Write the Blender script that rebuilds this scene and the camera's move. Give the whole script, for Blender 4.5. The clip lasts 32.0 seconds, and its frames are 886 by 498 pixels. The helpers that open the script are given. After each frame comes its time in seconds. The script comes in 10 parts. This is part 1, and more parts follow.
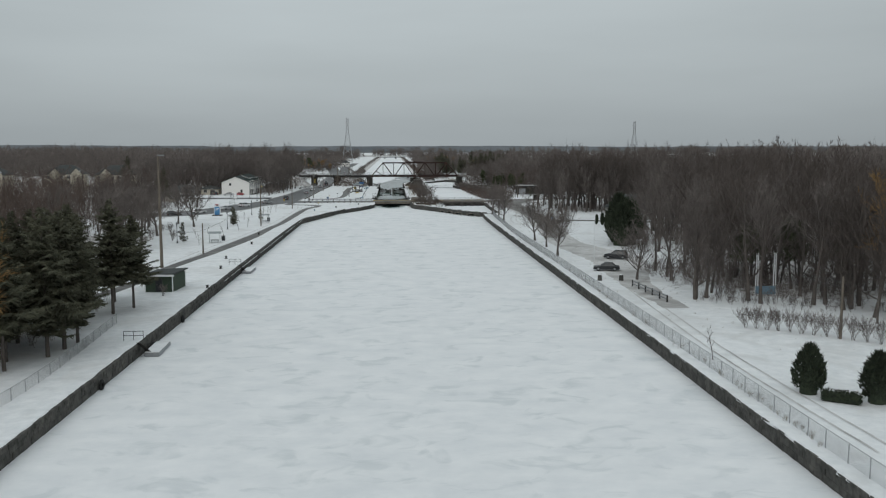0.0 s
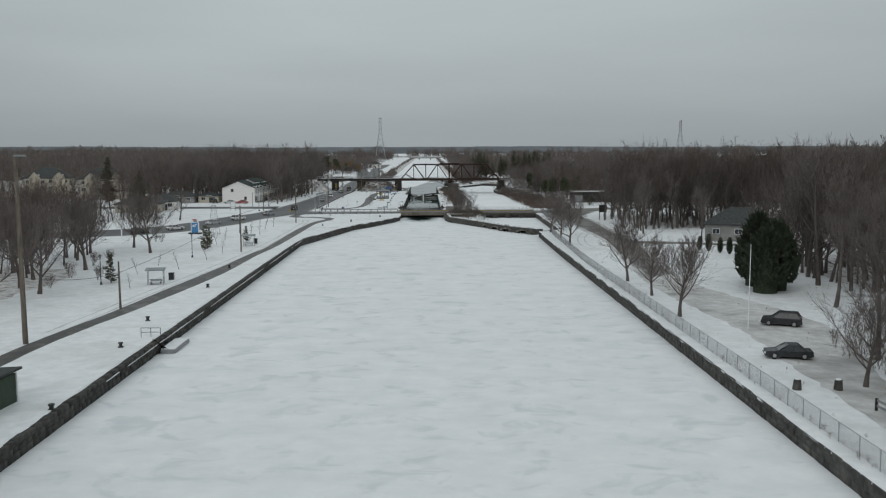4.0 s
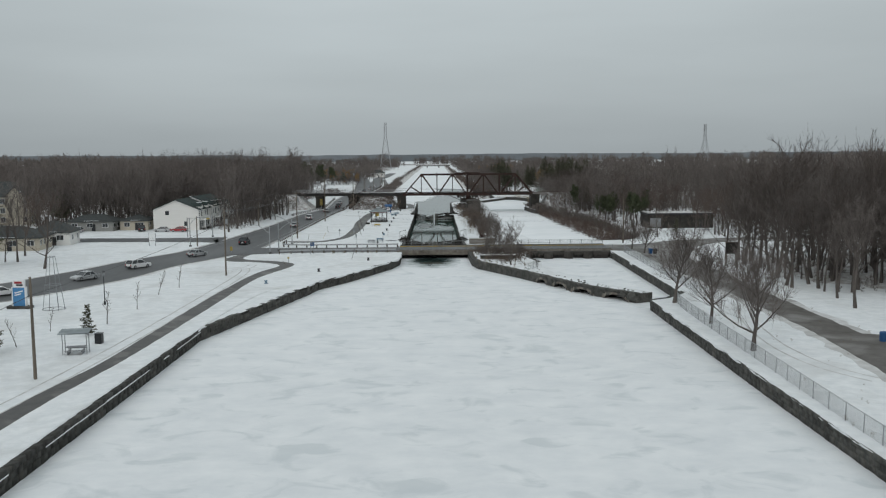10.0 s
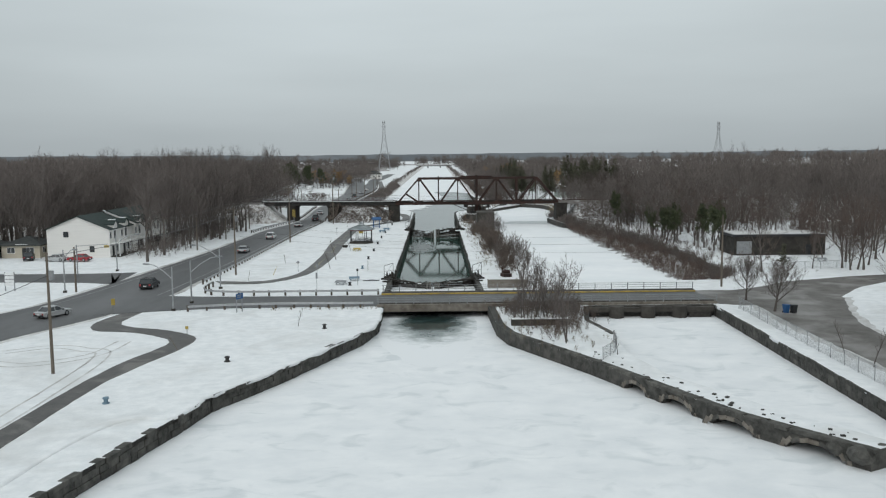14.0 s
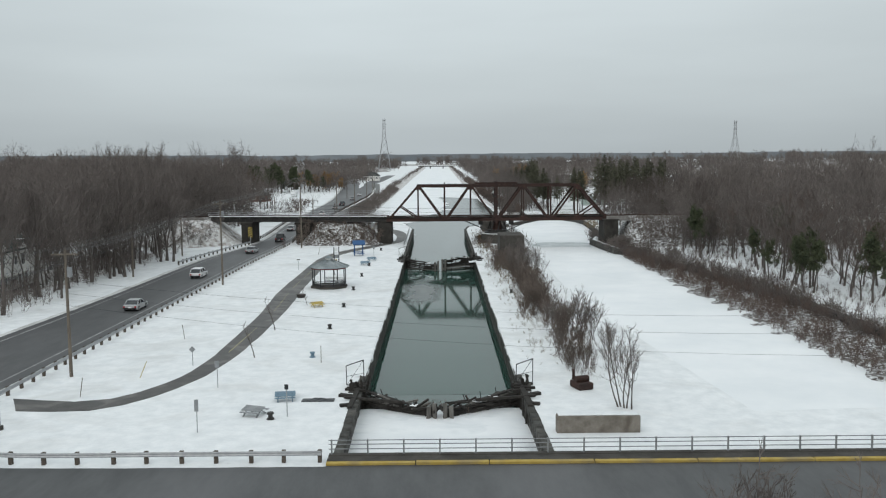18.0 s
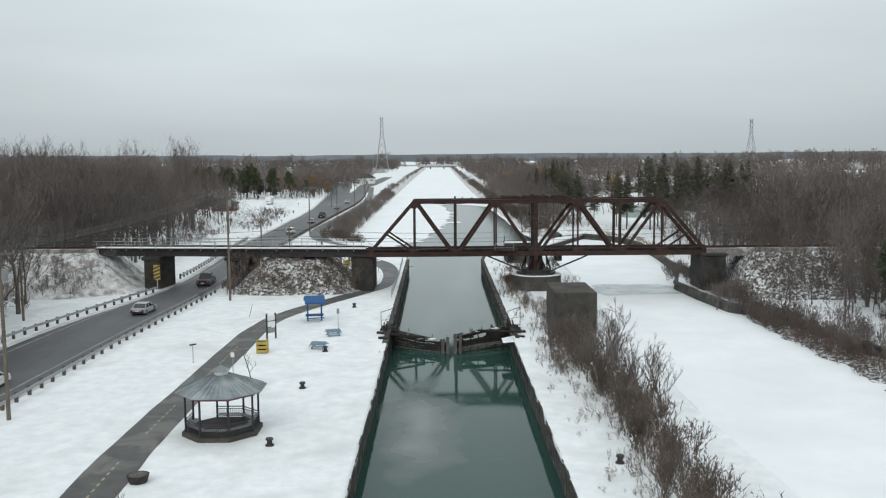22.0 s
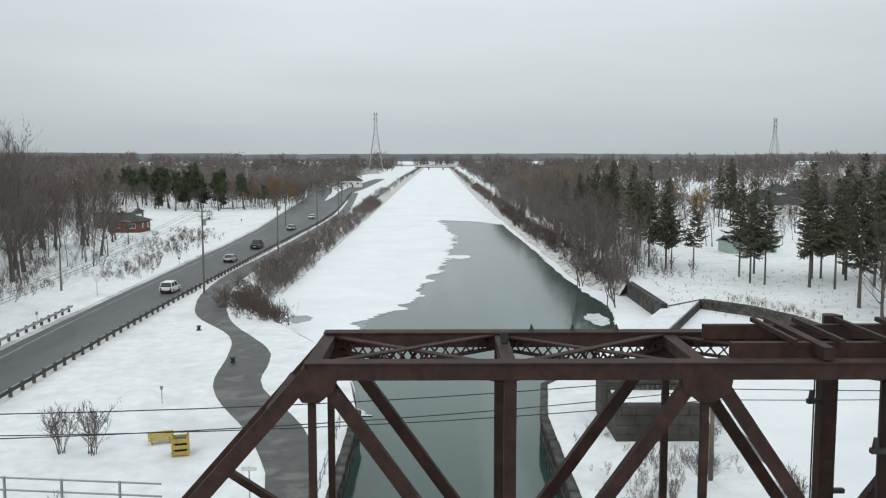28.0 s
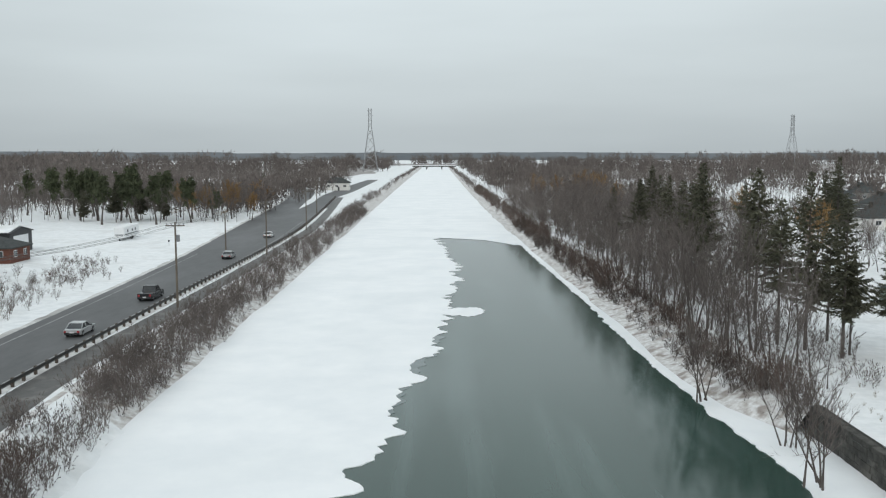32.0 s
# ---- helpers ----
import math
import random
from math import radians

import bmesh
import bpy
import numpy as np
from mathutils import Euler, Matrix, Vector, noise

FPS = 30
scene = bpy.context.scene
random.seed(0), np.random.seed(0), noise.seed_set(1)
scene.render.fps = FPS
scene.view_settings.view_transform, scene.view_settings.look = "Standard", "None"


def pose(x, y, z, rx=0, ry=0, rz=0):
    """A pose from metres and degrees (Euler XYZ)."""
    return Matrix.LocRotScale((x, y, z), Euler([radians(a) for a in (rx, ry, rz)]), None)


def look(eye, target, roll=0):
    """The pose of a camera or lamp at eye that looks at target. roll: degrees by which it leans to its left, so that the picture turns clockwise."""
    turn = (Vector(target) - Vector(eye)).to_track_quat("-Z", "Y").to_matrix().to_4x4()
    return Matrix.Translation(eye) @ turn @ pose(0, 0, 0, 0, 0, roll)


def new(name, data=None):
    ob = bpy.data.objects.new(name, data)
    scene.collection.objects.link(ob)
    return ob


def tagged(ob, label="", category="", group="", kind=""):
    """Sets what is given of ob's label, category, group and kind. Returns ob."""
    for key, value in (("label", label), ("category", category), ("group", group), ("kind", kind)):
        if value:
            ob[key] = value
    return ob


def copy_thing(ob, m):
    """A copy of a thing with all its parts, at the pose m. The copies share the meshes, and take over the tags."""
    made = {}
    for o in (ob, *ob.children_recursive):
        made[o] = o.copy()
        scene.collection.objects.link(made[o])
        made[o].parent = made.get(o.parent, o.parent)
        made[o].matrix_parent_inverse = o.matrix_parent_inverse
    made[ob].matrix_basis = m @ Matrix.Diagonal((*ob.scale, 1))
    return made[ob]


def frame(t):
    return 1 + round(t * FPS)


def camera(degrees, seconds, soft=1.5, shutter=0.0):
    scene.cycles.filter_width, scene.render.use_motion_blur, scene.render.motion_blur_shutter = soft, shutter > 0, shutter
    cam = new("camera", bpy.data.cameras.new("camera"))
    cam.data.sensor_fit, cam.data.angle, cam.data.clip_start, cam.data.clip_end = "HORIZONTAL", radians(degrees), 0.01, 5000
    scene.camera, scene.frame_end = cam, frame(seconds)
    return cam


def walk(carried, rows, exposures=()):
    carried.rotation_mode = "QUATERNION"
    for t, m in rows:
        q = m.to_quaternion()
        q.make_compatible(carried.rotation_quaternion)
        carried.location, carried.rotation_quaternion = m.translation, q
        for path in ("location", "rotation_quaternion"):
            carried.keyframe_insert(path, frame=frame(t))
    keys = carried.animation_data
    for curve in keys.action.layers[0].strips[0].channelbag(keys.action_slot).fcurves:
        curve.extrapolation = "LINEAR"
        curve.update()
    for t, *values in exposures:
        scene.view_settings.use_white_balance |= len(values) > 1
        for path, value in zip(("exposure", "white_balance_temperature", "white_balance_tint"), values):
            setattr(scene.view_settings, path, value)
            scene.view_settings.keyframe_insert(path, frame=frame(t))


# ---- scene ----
cam = camera(53.0, 32.0, soft=1.2)
EXPOSURES = [(0, -0.3), (6, -0.4), (9, -0.31), (13, -0.07), (17, 0.1), (20, 0.14), (24, 0.37), (28, 0.26), (32, 0.2)]
ROWS = [
    (0.0, 0.55, 0.00, 23.40, -6.463, 0.070, -3.147),
    (0.5, 0.89, 8.43, 23.32, -6.454, 0.070, -2.834),
    (1.0, 1.24, 17.02, 23.23, -6.446, 0.060, -2.574),
    (1.5, 1.52, 25.62, 23.15, -6.439, 0.080, -2.347),
    (2.0, 1.74, 34.11, 23.07, -6.432, 0.120, -2.293),
    (2.5, 1.97, 42.71, 22.98, -6.426, 0.140, -2.120),
    (3.0, 2.13, 51.20, 22.90, -6.421, 0.110, -1.665),
    (3.5, 2.29, 59.70, 22.82, -6.416, 0.120, -1.157),
    (5.5, 1.80, 94.40, 22.48, -6.398, 0.300, -0.616),
    (6.0, 1.72, 103.07, 22.40, -6.394, 0.300, -0.562),
    (6.5, 1.53, 111.80, 22.32, -6.389, 0.360, -0.541),
    (7.0, 1.40, 120.59, 22.23, -6.384, 0.410, -0.530),
    (7.5, 1.20, 129.33, 22.15, -6.379, 0.390, -0.519),
    (8.0, 1.00, 137.95, 22.07, -6.374, 0.400, -0.497),
    (8.5, 0.79, 146.46, 21.98, -6.368, 0.420, -0.476),
    (9.0, 0.65, 155.02, 21.90, -5.906, 0.470, -0.454),
    (9.5, 0.51, 163.64, 21.89, -5.912, 0.470, -0.433),
    (10.0, 0.36, 172.15, 21.88, -5.917, 0.470, -0.400),
    (10.5, 0.22, 180.76, 21.87, -5.921, 0.530, -0.389),
    (11.0, 0.09, 189.50, 21.86, -5.925, 0.520, -0.379),
    (11.5, 0.08, 198.34, 21.85, -5.928, 0.550, -0.379),
    (12.0, 0.13, 207.17, 21.85, -5.930, 0.570, -0.389),
    (12.5, 0.20, 216.12, 21.84, -5.932, 0.580, -0.389),
    (13.0, 0.19, 225.02, 21.83, -5.933, 0.570, -0.389),
    (13.5, 0.25, 233.97, 21.82, -5.934, 0.590, -0.368),
    (14.0, 0.32, 243.03, 21.81, -5.934, 0.580, -0.324),
    (14.5, 0.36, 251.47, 21.80, -5.934, 0.610, -0.292),
    (16.5, 0.07, 287.58, 21.76, -5.929, 0.570, -0.195),
    (17.0, -0.10, 296.88, 21.75, -5.927, 0.540, -0.184),
    (17.5, -0.32, 306.29, 21.75, -5.925, 0.490, -0.184),
    (18.0, -0.54, 315.71, 21.74, -5.923, 0.490, -0.173),
    (18.5, -0.69, 325.18, 21.73, -5.921, 0.500, -0.162),
    (19.0, -0.79, 334.53, 21.72, -5.919, 0.500, -0.141),
    (19.5, -1.02, 343.84, 21.71, -5.917, 0.530, -0.141),
    (20.0, -1.24, 353.14, 21.70, -5.915, 0.460, -0.141),
    (20.5, -1.41, 362.33, 21.70, -5.913, 0.430, -0.141),
    (21.0, -1.59, 371.46, 21.69, -5.911, 0.410, -0.151),
    (21.5, -1.70, 380.53, 21.69, -5.910, 0.450, -0.173),
    (22.0, -1.83, 389.43, 21.68, -5.908, 0.470, -0.173),
    (22.5, -1.90, 398.27, 21.68, -5.907, 0.440, -0.195),
    (23.0, -1.96, 407.11, 21.68, -5.906, 0.490, -0.205),
    (23.5, -2.03, 416.01, 21.67, -5.906, 0.480, -0.195),
    (24.0, -1.97, 424.91, 21.67, -5.906, 0.440, -0.195),
    (24.5, -2.10, 433.70, 21.66, -5.907, 0.370, -0.227),
    (26.5, -1.89, 468.93, 21.65, -5.914, 0.170, -0.281),
    (27.0, -1.89, 477.82, 21.64, -5.918, 0.050, -0.249),
    (27.5, -1.84, 486.49, 21.64, -5.922, 0.100, -0.238),
    (28.0, -1.86, 495.05, 21.63, -5.927, 0.060, -0.249),
    (28.5, -1.88, 503.72, 21.63, -5.933, -0.010, -0.281),
    (29.0, -1.83, 512.50, 21.62, -5.939, 0.000, -0.281),
    (29.5, -1.77, 521.33, 21.62, -5.947, 0.000, -0.292),
    (30.0, -1.72, 530.17, 21.62, -5.955, 0.050, -0.303),
    (30.5, -1.66, 539.06, 21.61, -5.965, 0.080, -0.324),
    (31.0, -1.54, 548.01, 21.61, -5.975, 0.070, -0.303),
    (31.5, -1.54, 556.91, 21.60, -5.987, 0.060, -0.324),
    (32.0, -1.48, 565.80, 21.60, -6.000, 0.080, -0.324),
]
walk(cam, [(t, pose(x, y, z, 90 + pitch, roll, yaw)) for t, x, y, z, pitch, roll, yaw in ROWS], EXPOSURES)

# ---- world, sun ----
world = bpy.data.worlds.new("overcast_sky")
scene.world = world
world.use_nodes = True
wn, wl = world.node_tree.nodes, world.node_tree.links
wn.clear()
w_out = wn.new("ShaderNodeOutputWorld")
w_bg = wn.new("ShaderNodeBackground")
w_sky = wn.new("ShaderNodeTexSky")
w_sky.sky_type = "NISHITA"
w_sky.sun_disc = False
w_sky.sun_elevation = radians(28)
w_sky.sun_rotation = radians(150)
w_sky.dust_density = 5.0
w_co = wn.new("ShaderNodeTexCoord")
w_sep = wn.new("ShaderNodeSeparateXYZ")
w_ramp = wn.new("ShaderNodeValToRGB")
w_map = wn.new("ShaderNodeMapping")
w_map.inputs["Scale"].default_value = (1.2, 1.2, 7.0)
w_noise = wn.new("ShaderNodeTexNoise")
w_noise.inputs["Scale"].default_value = 1.6
w_noise.inputs["Detail"].default_value = 4.0
w_mix = wn.new("ShaderNodeMix")
w_mix.data_type = "RGBA"
w_cl = wn.new("ShaderNodeMix")
w_cl.data_type = "RGBA"
w_cl.blend_type = "MULTIPLY"
w_mr = wn.new("ShaderNodeMapRange")
els = w_ramp.color_ramp.elements
els[0].position, els[0].color = 0.0, (4.6, 5.12, 5.36, 1)
els[1].position, els[1].color = 1.0, (9.6, 10.6, 10.9, 1)
e = els.new(0.05)
e.color = (5.25, 5.84, 6.08, 1)
e = els.new(0.22)
e.color = (7.3, 8.1, 8.35, 1)
wl.new(w_co.outputs["Generated"], w_sep.inputs[0])
wl.new(w_sep.outputs["Z"], w_ramp.inputs[0])
wl.new(w_co.outputs["Generated"], w_map.inputs[0])
wl.new(w_map.outputs[0], w_noise.inputs["Vector"])
wl.new(w_noise.outputs[0], w_mr.inputs[0])
w_mr.inputs[1].default_value, w_mr.inputs[2].default_value = 0.3, 0.7
w_mr.inputs[3].default_value, w_mr.inputs[4].default_value = 0.93, 1.06
w_cl.inputs[0].default_value = 1.0
w_ahead = wn.new("ShaderNodeMapRange")
w_ahead.inputs[1].default_value, w_ahead.inputs[2].default_value = 0.86, 1.0
w_ahead.inputs[3].default_value, w_ahead.inputs[4].default_value = 1.0, 1.13
w_mul = wn.new("ShaderNodeMath")
w_mul.operation = "MULTIPLY"
wl.new(w_sep.outputs["Y"], w_ahead.inputs[0])
wl.new(w_mr.outputs[0], w_mul.inputs[0])
wl.new(w_ahead.outputs[0], w_mul.inputs[1])
wl.new(w_ramp.outputs[0], w_cl.inputs[6])
wl.new(w_mul.outputs[0], w_cl.inputs[7])
w_mix.inputs[0].default_value = 0.93
wl.new(w_sky.outputs[0], w_mix.inputs[6])
wl.new(w_cl.outputs[2], w_mix.inputs[7])
wl.new(w_mix.outputs[2], w_bg.inputs[0])
w_bg.inputs[1].default_value = 0.085
wl.new(w_bg.outputs[0], w_out.inputs[0])
sun_data = bpy.data.lights.new("sun", "SUN")
sun_data.energy, sun_data.angle, sun_data.color = 0.7, radians(40), (1.0, 0.97, 0.92)
sun = new("sun", sun_data)
sun.matrix_world = look((0, 0, 100), (40, 70, 45))

# ---- materials ----
def mat(name, c1, c2, scale=1.0, rough=0.9, bump=0.0, bump_scale=None, metal=0.0, c3=None, scale3=0.1, amount3=0.5, stretch=(1, 1, 1), spec=0.3, island=0.0, edge3=(0.48, 0.68), twist3=0.0):
    """A two-scale noise material: c1 to c2 over fine noise, c3 in large patches; bump in metres."""
    m = bpy.data.materials.new(name)
    m.use_nodes = True
    n, l = m.node_tree.nodes, m.node_tree.links
    b = n["Principled BSDF"]
    co = n.new("ShaderNodeNewGeometry")
    mp = n.new("ShaderNodeMapping")
    mp.inputs["Scale"].default_value = stretch
    l.new(co.outputs["Position"], mp.inputs[0])
    nz = n.new("ShaderNodeTexNoise")
    nz.inputs["Scale"].default_value, nz.inputs["Detail"].default_value = scale, 6.0
    nz.inputs["Roughness"].default_value = 0.65
    l.new(mp.outputs[0], nz.inputs["Vector"])
    rp = n.new("ShaderNodeValToRGB")
    rp.color_ramp.elements[0].position, rp.color_ramp.elements[1].position = 0.32, 0.68
    rp.color_ramp.elements[0].color, rp.color_ramp.elements[1].color = (*c1, 1), (*c2, 1)
    l.new(nz.outputs[0], rp.inputs[0])
    out = rp.outputs[0]
    if c3:
        n3 = n.new("ShaderNodeTexNoise")
        n3.inputs["Scale"].default_value, n3.inputs["Detail"].default_value = scale3, 5.0
        l.new(mp.outputs[0], n3.inputs["Vector"])
        mr = n.new("ShaderNodeMapRange")
        mr.inputs[1].default_value, mr.inputs[2].default_value = edge3
        n3.inputs["Distortion"].default_value = twist3
        mr.inputs[4].default_value = amount3
        l.new(n3.outputs[0], mr.inputs[0])
        mx = n.new("ShaderNodeMix")
        mx.data_type = "RGBA"
        l.new(mr.outputs[0], mx.inputs[0])
        l.new(out, mx.inputs[6])
        mx.inputs[7].default_value = (*c3, 1)
        out = mx.outputs[2]
    if island:
        hs = n.new("ShaderNodeHueSaturation")
        oi = n.new("ShaderNodeObjectInfo")
        ad = n.new("ShaderNodeMath")
        ad.operation = "ADD"
        l.new(co.outputs["Random Per Island"], ad.inputs[0])
        l.new(oi.outputs["Random"], ad.inputs[1])
        m2 = n.new("ShaderNodeMapRange")
        m2.inputs[2].default_value = 2.0
        m2.inputs[3].default_value, m2.inputs[4].default_value = 1 - island, 1 + island
        l.new(ad.outputs[0], m2.inputs[0])
        l.new(m2.outputs[0], hs.inputs["Value"])
        l.new(out, hs.inputs["Color"])
        out = hs.outputs[0]
    l.new(out, b.inputs["Base Color"])
    b.inputs["Roughness"].default_value, b.inputs["Metallic"].default_value = rough, metal
    b.inputs["Specular IOR Level"].default_value = spec
    if bump:
        nb = n.new("ShaderNodeTexNoise")
        nb.inputs["Scale"].default_value, nb.inputs["Detail"].default_value = bump_scale or scale * 2, 5.0
        l.new(mp.outputs[0], nb.inputs["Vector"])
        bp = n.new("ShaderNodeBump")
        bp.inputs["Distance"].default_value = bump
        l.new(nb.outputs[0], bp.inputs["Height"])
        l.new(bp.outputs[0], b.inputs["Normal"])
    return m


SNOW = mat("snow", (0.68, 0.70, 0.715), (0.82, 0.83, 0.84), 0.75, 0.75, 0.09, 0.8, c3=(0.53, 0.53, 0.52), scale3=0.14, amount3=0.5, edge3=(0.5, 0.72), twist3=0.9)
ICE = mat("snow_on_ice", (0.71, 0.73, 0.75), (0.82, 0.83, 0.84), 0.3, 0.7, 0.08, 0.35, c3=(0.52, 0.56, 0.58), scale3=0.33, amount3=0.5, stretch=(0.75, 1.0, 1), edge3=(0.55, 0.68), twist3=0.9)
ICE_CLEAN = mat("clean_snow_on_ice", (0.76, 0.78, 0.80), (0.84, 0.85, 0.86), 0.15, 0.7, 0.04, 0.5, c3=(0.68, 0.71, 0.73), scale3=0.06, amount3=0.4)
ICE_GREY = mat("grey_wet_ice", (0.10, 0.13, 0.13), (0.22, 0.25, 0.25), 0.25, 0.25, 0.02, 0.6, c3=(0.4, 0.43, 0.43), scale3=0.12, amount3=0.5, spec=0.5)
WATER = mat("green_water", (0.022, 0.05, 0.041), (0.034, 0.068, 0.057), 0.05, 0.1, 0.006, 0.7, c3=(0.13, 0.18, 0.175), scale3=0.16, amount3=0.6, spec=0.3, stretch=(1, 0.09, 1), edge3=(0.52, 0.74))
ASPHALT = mat("wet_asphalt", (0.055, 0.056, 0.058), (0.085, 0.086, 0.088), 0.9, 0.55, 0.01, 8, c3=(0.15, 0.15, 0.155), scale3=0.09, amount3=0.5, stretch=(1, 0.25, 1), spec=0.4)
SLUSH = mat("slushy_asphalt", (0.075, 0.067, 0.06), (0.15, 0.14, 0.13), 0.5, 0.6, 0.02, 4, c3=(0.34, 0.33, 0.32), scale3=0.16, amount3=0.6, twist3=0.5)
PACKED = mat("packed_snow", (0.46, 0.45, 0.44), (0.66, 0.66, 0.66), 0.7, 0.8, 0.05, 3, c3=(0.2, 0.19, 0.18), scale3=0.12, amount3=0.65, twist3=0.6)
PATHM = mat("path_asphalt", (0.05, 0.048, 0.046), (0.088, 0.083, 0.079), 0.8, 0.5, 0.01, 8, c3=(0.19, 0.18, 0.168), scale3=0.33, amount3=0.55, edge3=(0.52, 0.62), twist3=0.8)
STONE = mat("dark_limestone", (0.031, 0.030, 0.028), (0.095, 0.093, 0.085), 1.4, 0.85, 0.05, 3, c3=(0.15, 0.142, 0.128), scale3=0.6, amount3=0.5, island=0.4, edge3=(0.52, 0.7))
MORTAR = mat("dark_mortar", (0.02, 0.019, 0.018), (0.05, 0.048, 0.045), 2, 0.95, 0.03, 5)
CONCRETE = mat("old_concrete", (0.045, 0.041, 0.037), (0.085, 0.079, 0.071), 0.8, 0.9, 0.03, 3, c3=(0.028, 0.025, 0.022), scale3=0.35, amount3=0.6)
RUST = mat("rusted_steel", (0.026, 0.0155, 0.0135), (0.068, 0.035, 0.028), 1.5, 0.7, 0.01, 10, c3=(0.024, 0.019, 0.018), scale3=0.4, amount3=0.6, metal=0.15)
STEEL = mat("dark_steel", (0.03, 0.03, 0.031), (0.06, 0.058, 0.056), 2, 0.6, 0.005, 10, metal=0.3)
GALV = mat("galvanised_steel", (0.30, 0.31, 0.32), (0.42, 0.43, 0.44), 3, 0.5, metal=0.6)
TIMBER = mat("weathered_timber", (0.018, 0.016, 0.015), (0.052, 0.047, 0.042), 3, 0.9, 0.01, 12, c3=(0.03, 0.028, 0.026), scale3=0.6, amount3=0.5, island=0.35)
ICE_THAW = mat("thawing_snow", (0.5, 0.53, 0.54), (0.66, 0.68, 0.69), 1.2, 0.6, 0.03, 2, c3=(0.36, 0.4, 0.4), scale3=0.8, amount3=0.6)
ICE_BLUR = mat("wet_snow_ice", (0.42, 0.46, 0.47), (0.6, 0.63, 0.64), 0.3, 0.6, c3=(0.74, 0.76, 0.77), scale3=0.25, amount3=0.8, twist3=0.5)
THIN_ICE = mat("thin_ice", (0.16, 0.2, 0.2), (0.26, 0.3, 0.3), 0.3, 0.3, c3=(0.34, 0.38, 0.38), scale3=0.3, amount3=0.5)
MARGIN = mat("wet_dark_ice", (0.075, 0.105, 0.105), (0.13, 0.16, 0.16), 0.3, 0.2, c3=(0.2, 0.235, 0.235), scale3=0.25, amount3=0.6, twist3=0.5)
SCRAWL = mat("faded_scrawl", (0.07, 0.085, 0.075), (0.13, 0.14, 0.13), 6, 0.8)
FADED_LINE = mat("faded_line", (0.3, 0.27, 0.16), (0.4, 0.37, 0.25), 3, 0.8)
MOUND = mat("rubble_scrub", (0.085, 0.07, 0.06), (0.74, 0.75, 0.76), 2.3, 0.95, 0.3, 3.0, c3=(0.10, 0.082, 0.07), scale3=0.9, amount3=0.75, edge3=(0.5, 0.6), twist3=0.9)
for nd in MOUND.node_tree.nodes:
    if nd.type == "VALTORGB":
        nd.color_ramp.elements[0].position, nd.color_ramp.elements[1].position = 0.45, 0.55
BRICK = mat("red_brick", (0.105, 0.045, 0.034), (0.180, 0.083, 0.060), 1.2, 0.9, stretch=(1, 1, 5))
ROAD_LINE = mat("worn_white_line", (0.2, 0.2, 0.2), (0.4, 0.4, 0.4), 0.8, 0.8)
TAN = mat("tan_concrete", (0.13, 0.115, 0.098), (0.25, 0.228, 0.2), 1.1, 0.9, 0.03, 4, c3=(0.075, 0.06, 0.045), scale3=0.5, amount3=0.75, twist3=0.5)
DARK_CONCRETE = mat("stained_concrete", (0.022, 0.02, 0.018), (0.05, 0.046, 0.041), 0.9, 0.9, 0.03, 3, c3=(0.075, 0.07, 0.063), scale3=0.4, amount3=0.4)
SHRUB_TWIG = mat("pale_brown_twigs", (0.10, 0.08, 0.068), (0.18, 0.145, 0.125), 0.4, 0.95, island=0.3)
WOODFLOOR = mat("forest_floor", (0.13, 0.115, 0.105), (0.34, 0.325, 0.315), 0.5, 0.95, 0.1, 2, c3=(0.62, 0.62, 0.62), scale3=0.07, amount3=0.7, edge3=(0.46, 0.64), twist3=0.7)
OLD_WOOD = mat("grey_old_wood", (0.10, 0.095, 0.088), (0.2, 0.19, 0.175), 4, 0.95, stretch=(1, 1, 0.15), island=0.3)
POLE = mat("pole_wood", (0.10, 0.085, 0.07), (0.2, 0.17, 0.14), 4, 0.9, stretch=(1, 1, 0.15))
BARK = mat("bark", (0.074, 0.064, 0.058), (0.146, 0.127, 0.116), 3, 0.95, 0.02, 10, stretch=(1, 1, 0.3))
TWIG = mat("twigs", (0.108, 0.092, 0.086), (0.189, 0.165, 0.154), 0.25, 0.95, island=0.25)
TWIG_DARK = mat("dark_brown_twigs", (0.060, 0.049, 0.044), (0.120, 0.100, 0.090), 0.3, 0.95, island=0.25)
TWIG_RED = mat("reddish_twigs", (0.084, 0.063, 0.055), (0.15, 0.114, 0.098), 0.4, 0.95, island=0.25)
TWIG_GOLD = mat("willow_twigs", (0.17, 0.105, 0.045), (0.28, 0.175, 0.08), 0.7, 0.95, island=0.25)
NEEDLE = mat("spruce_needles", (0.052, 0.055, 0.038), (0.115, 0.113, 0.077), 1.2, 0.9, island=0.35)
CEDAR = mat("cedar_leaves", (0.020, 0.029, 0.020), (0.050, 0.062, 0.037), 3, 0.9, island=0.35)
PINE = mat("pine_needles", (0.04, 0.052, 0.03), (0.09, 0.1, 0.055), 1.2, 0.9, island=0.35)
GRASS = mat("dead_grass", (0.12, 0.095, 0.06), (0.24, 0.19, 0.12), 2, 0.95, island=0.3)
SIDING = mat("white_siding", (0.72, 0.71, 0.69), (0.78, 0.77, 0.75), 0.6, 0.7, stretch=(0.3, 0.3, 8))
BEIGE = mat("beige_siding", (0.42, 0.38, 0.31), (0.5, 0.46, 0.38), 0.6, 0.8, stretch=(0.3, 0.3, 6))
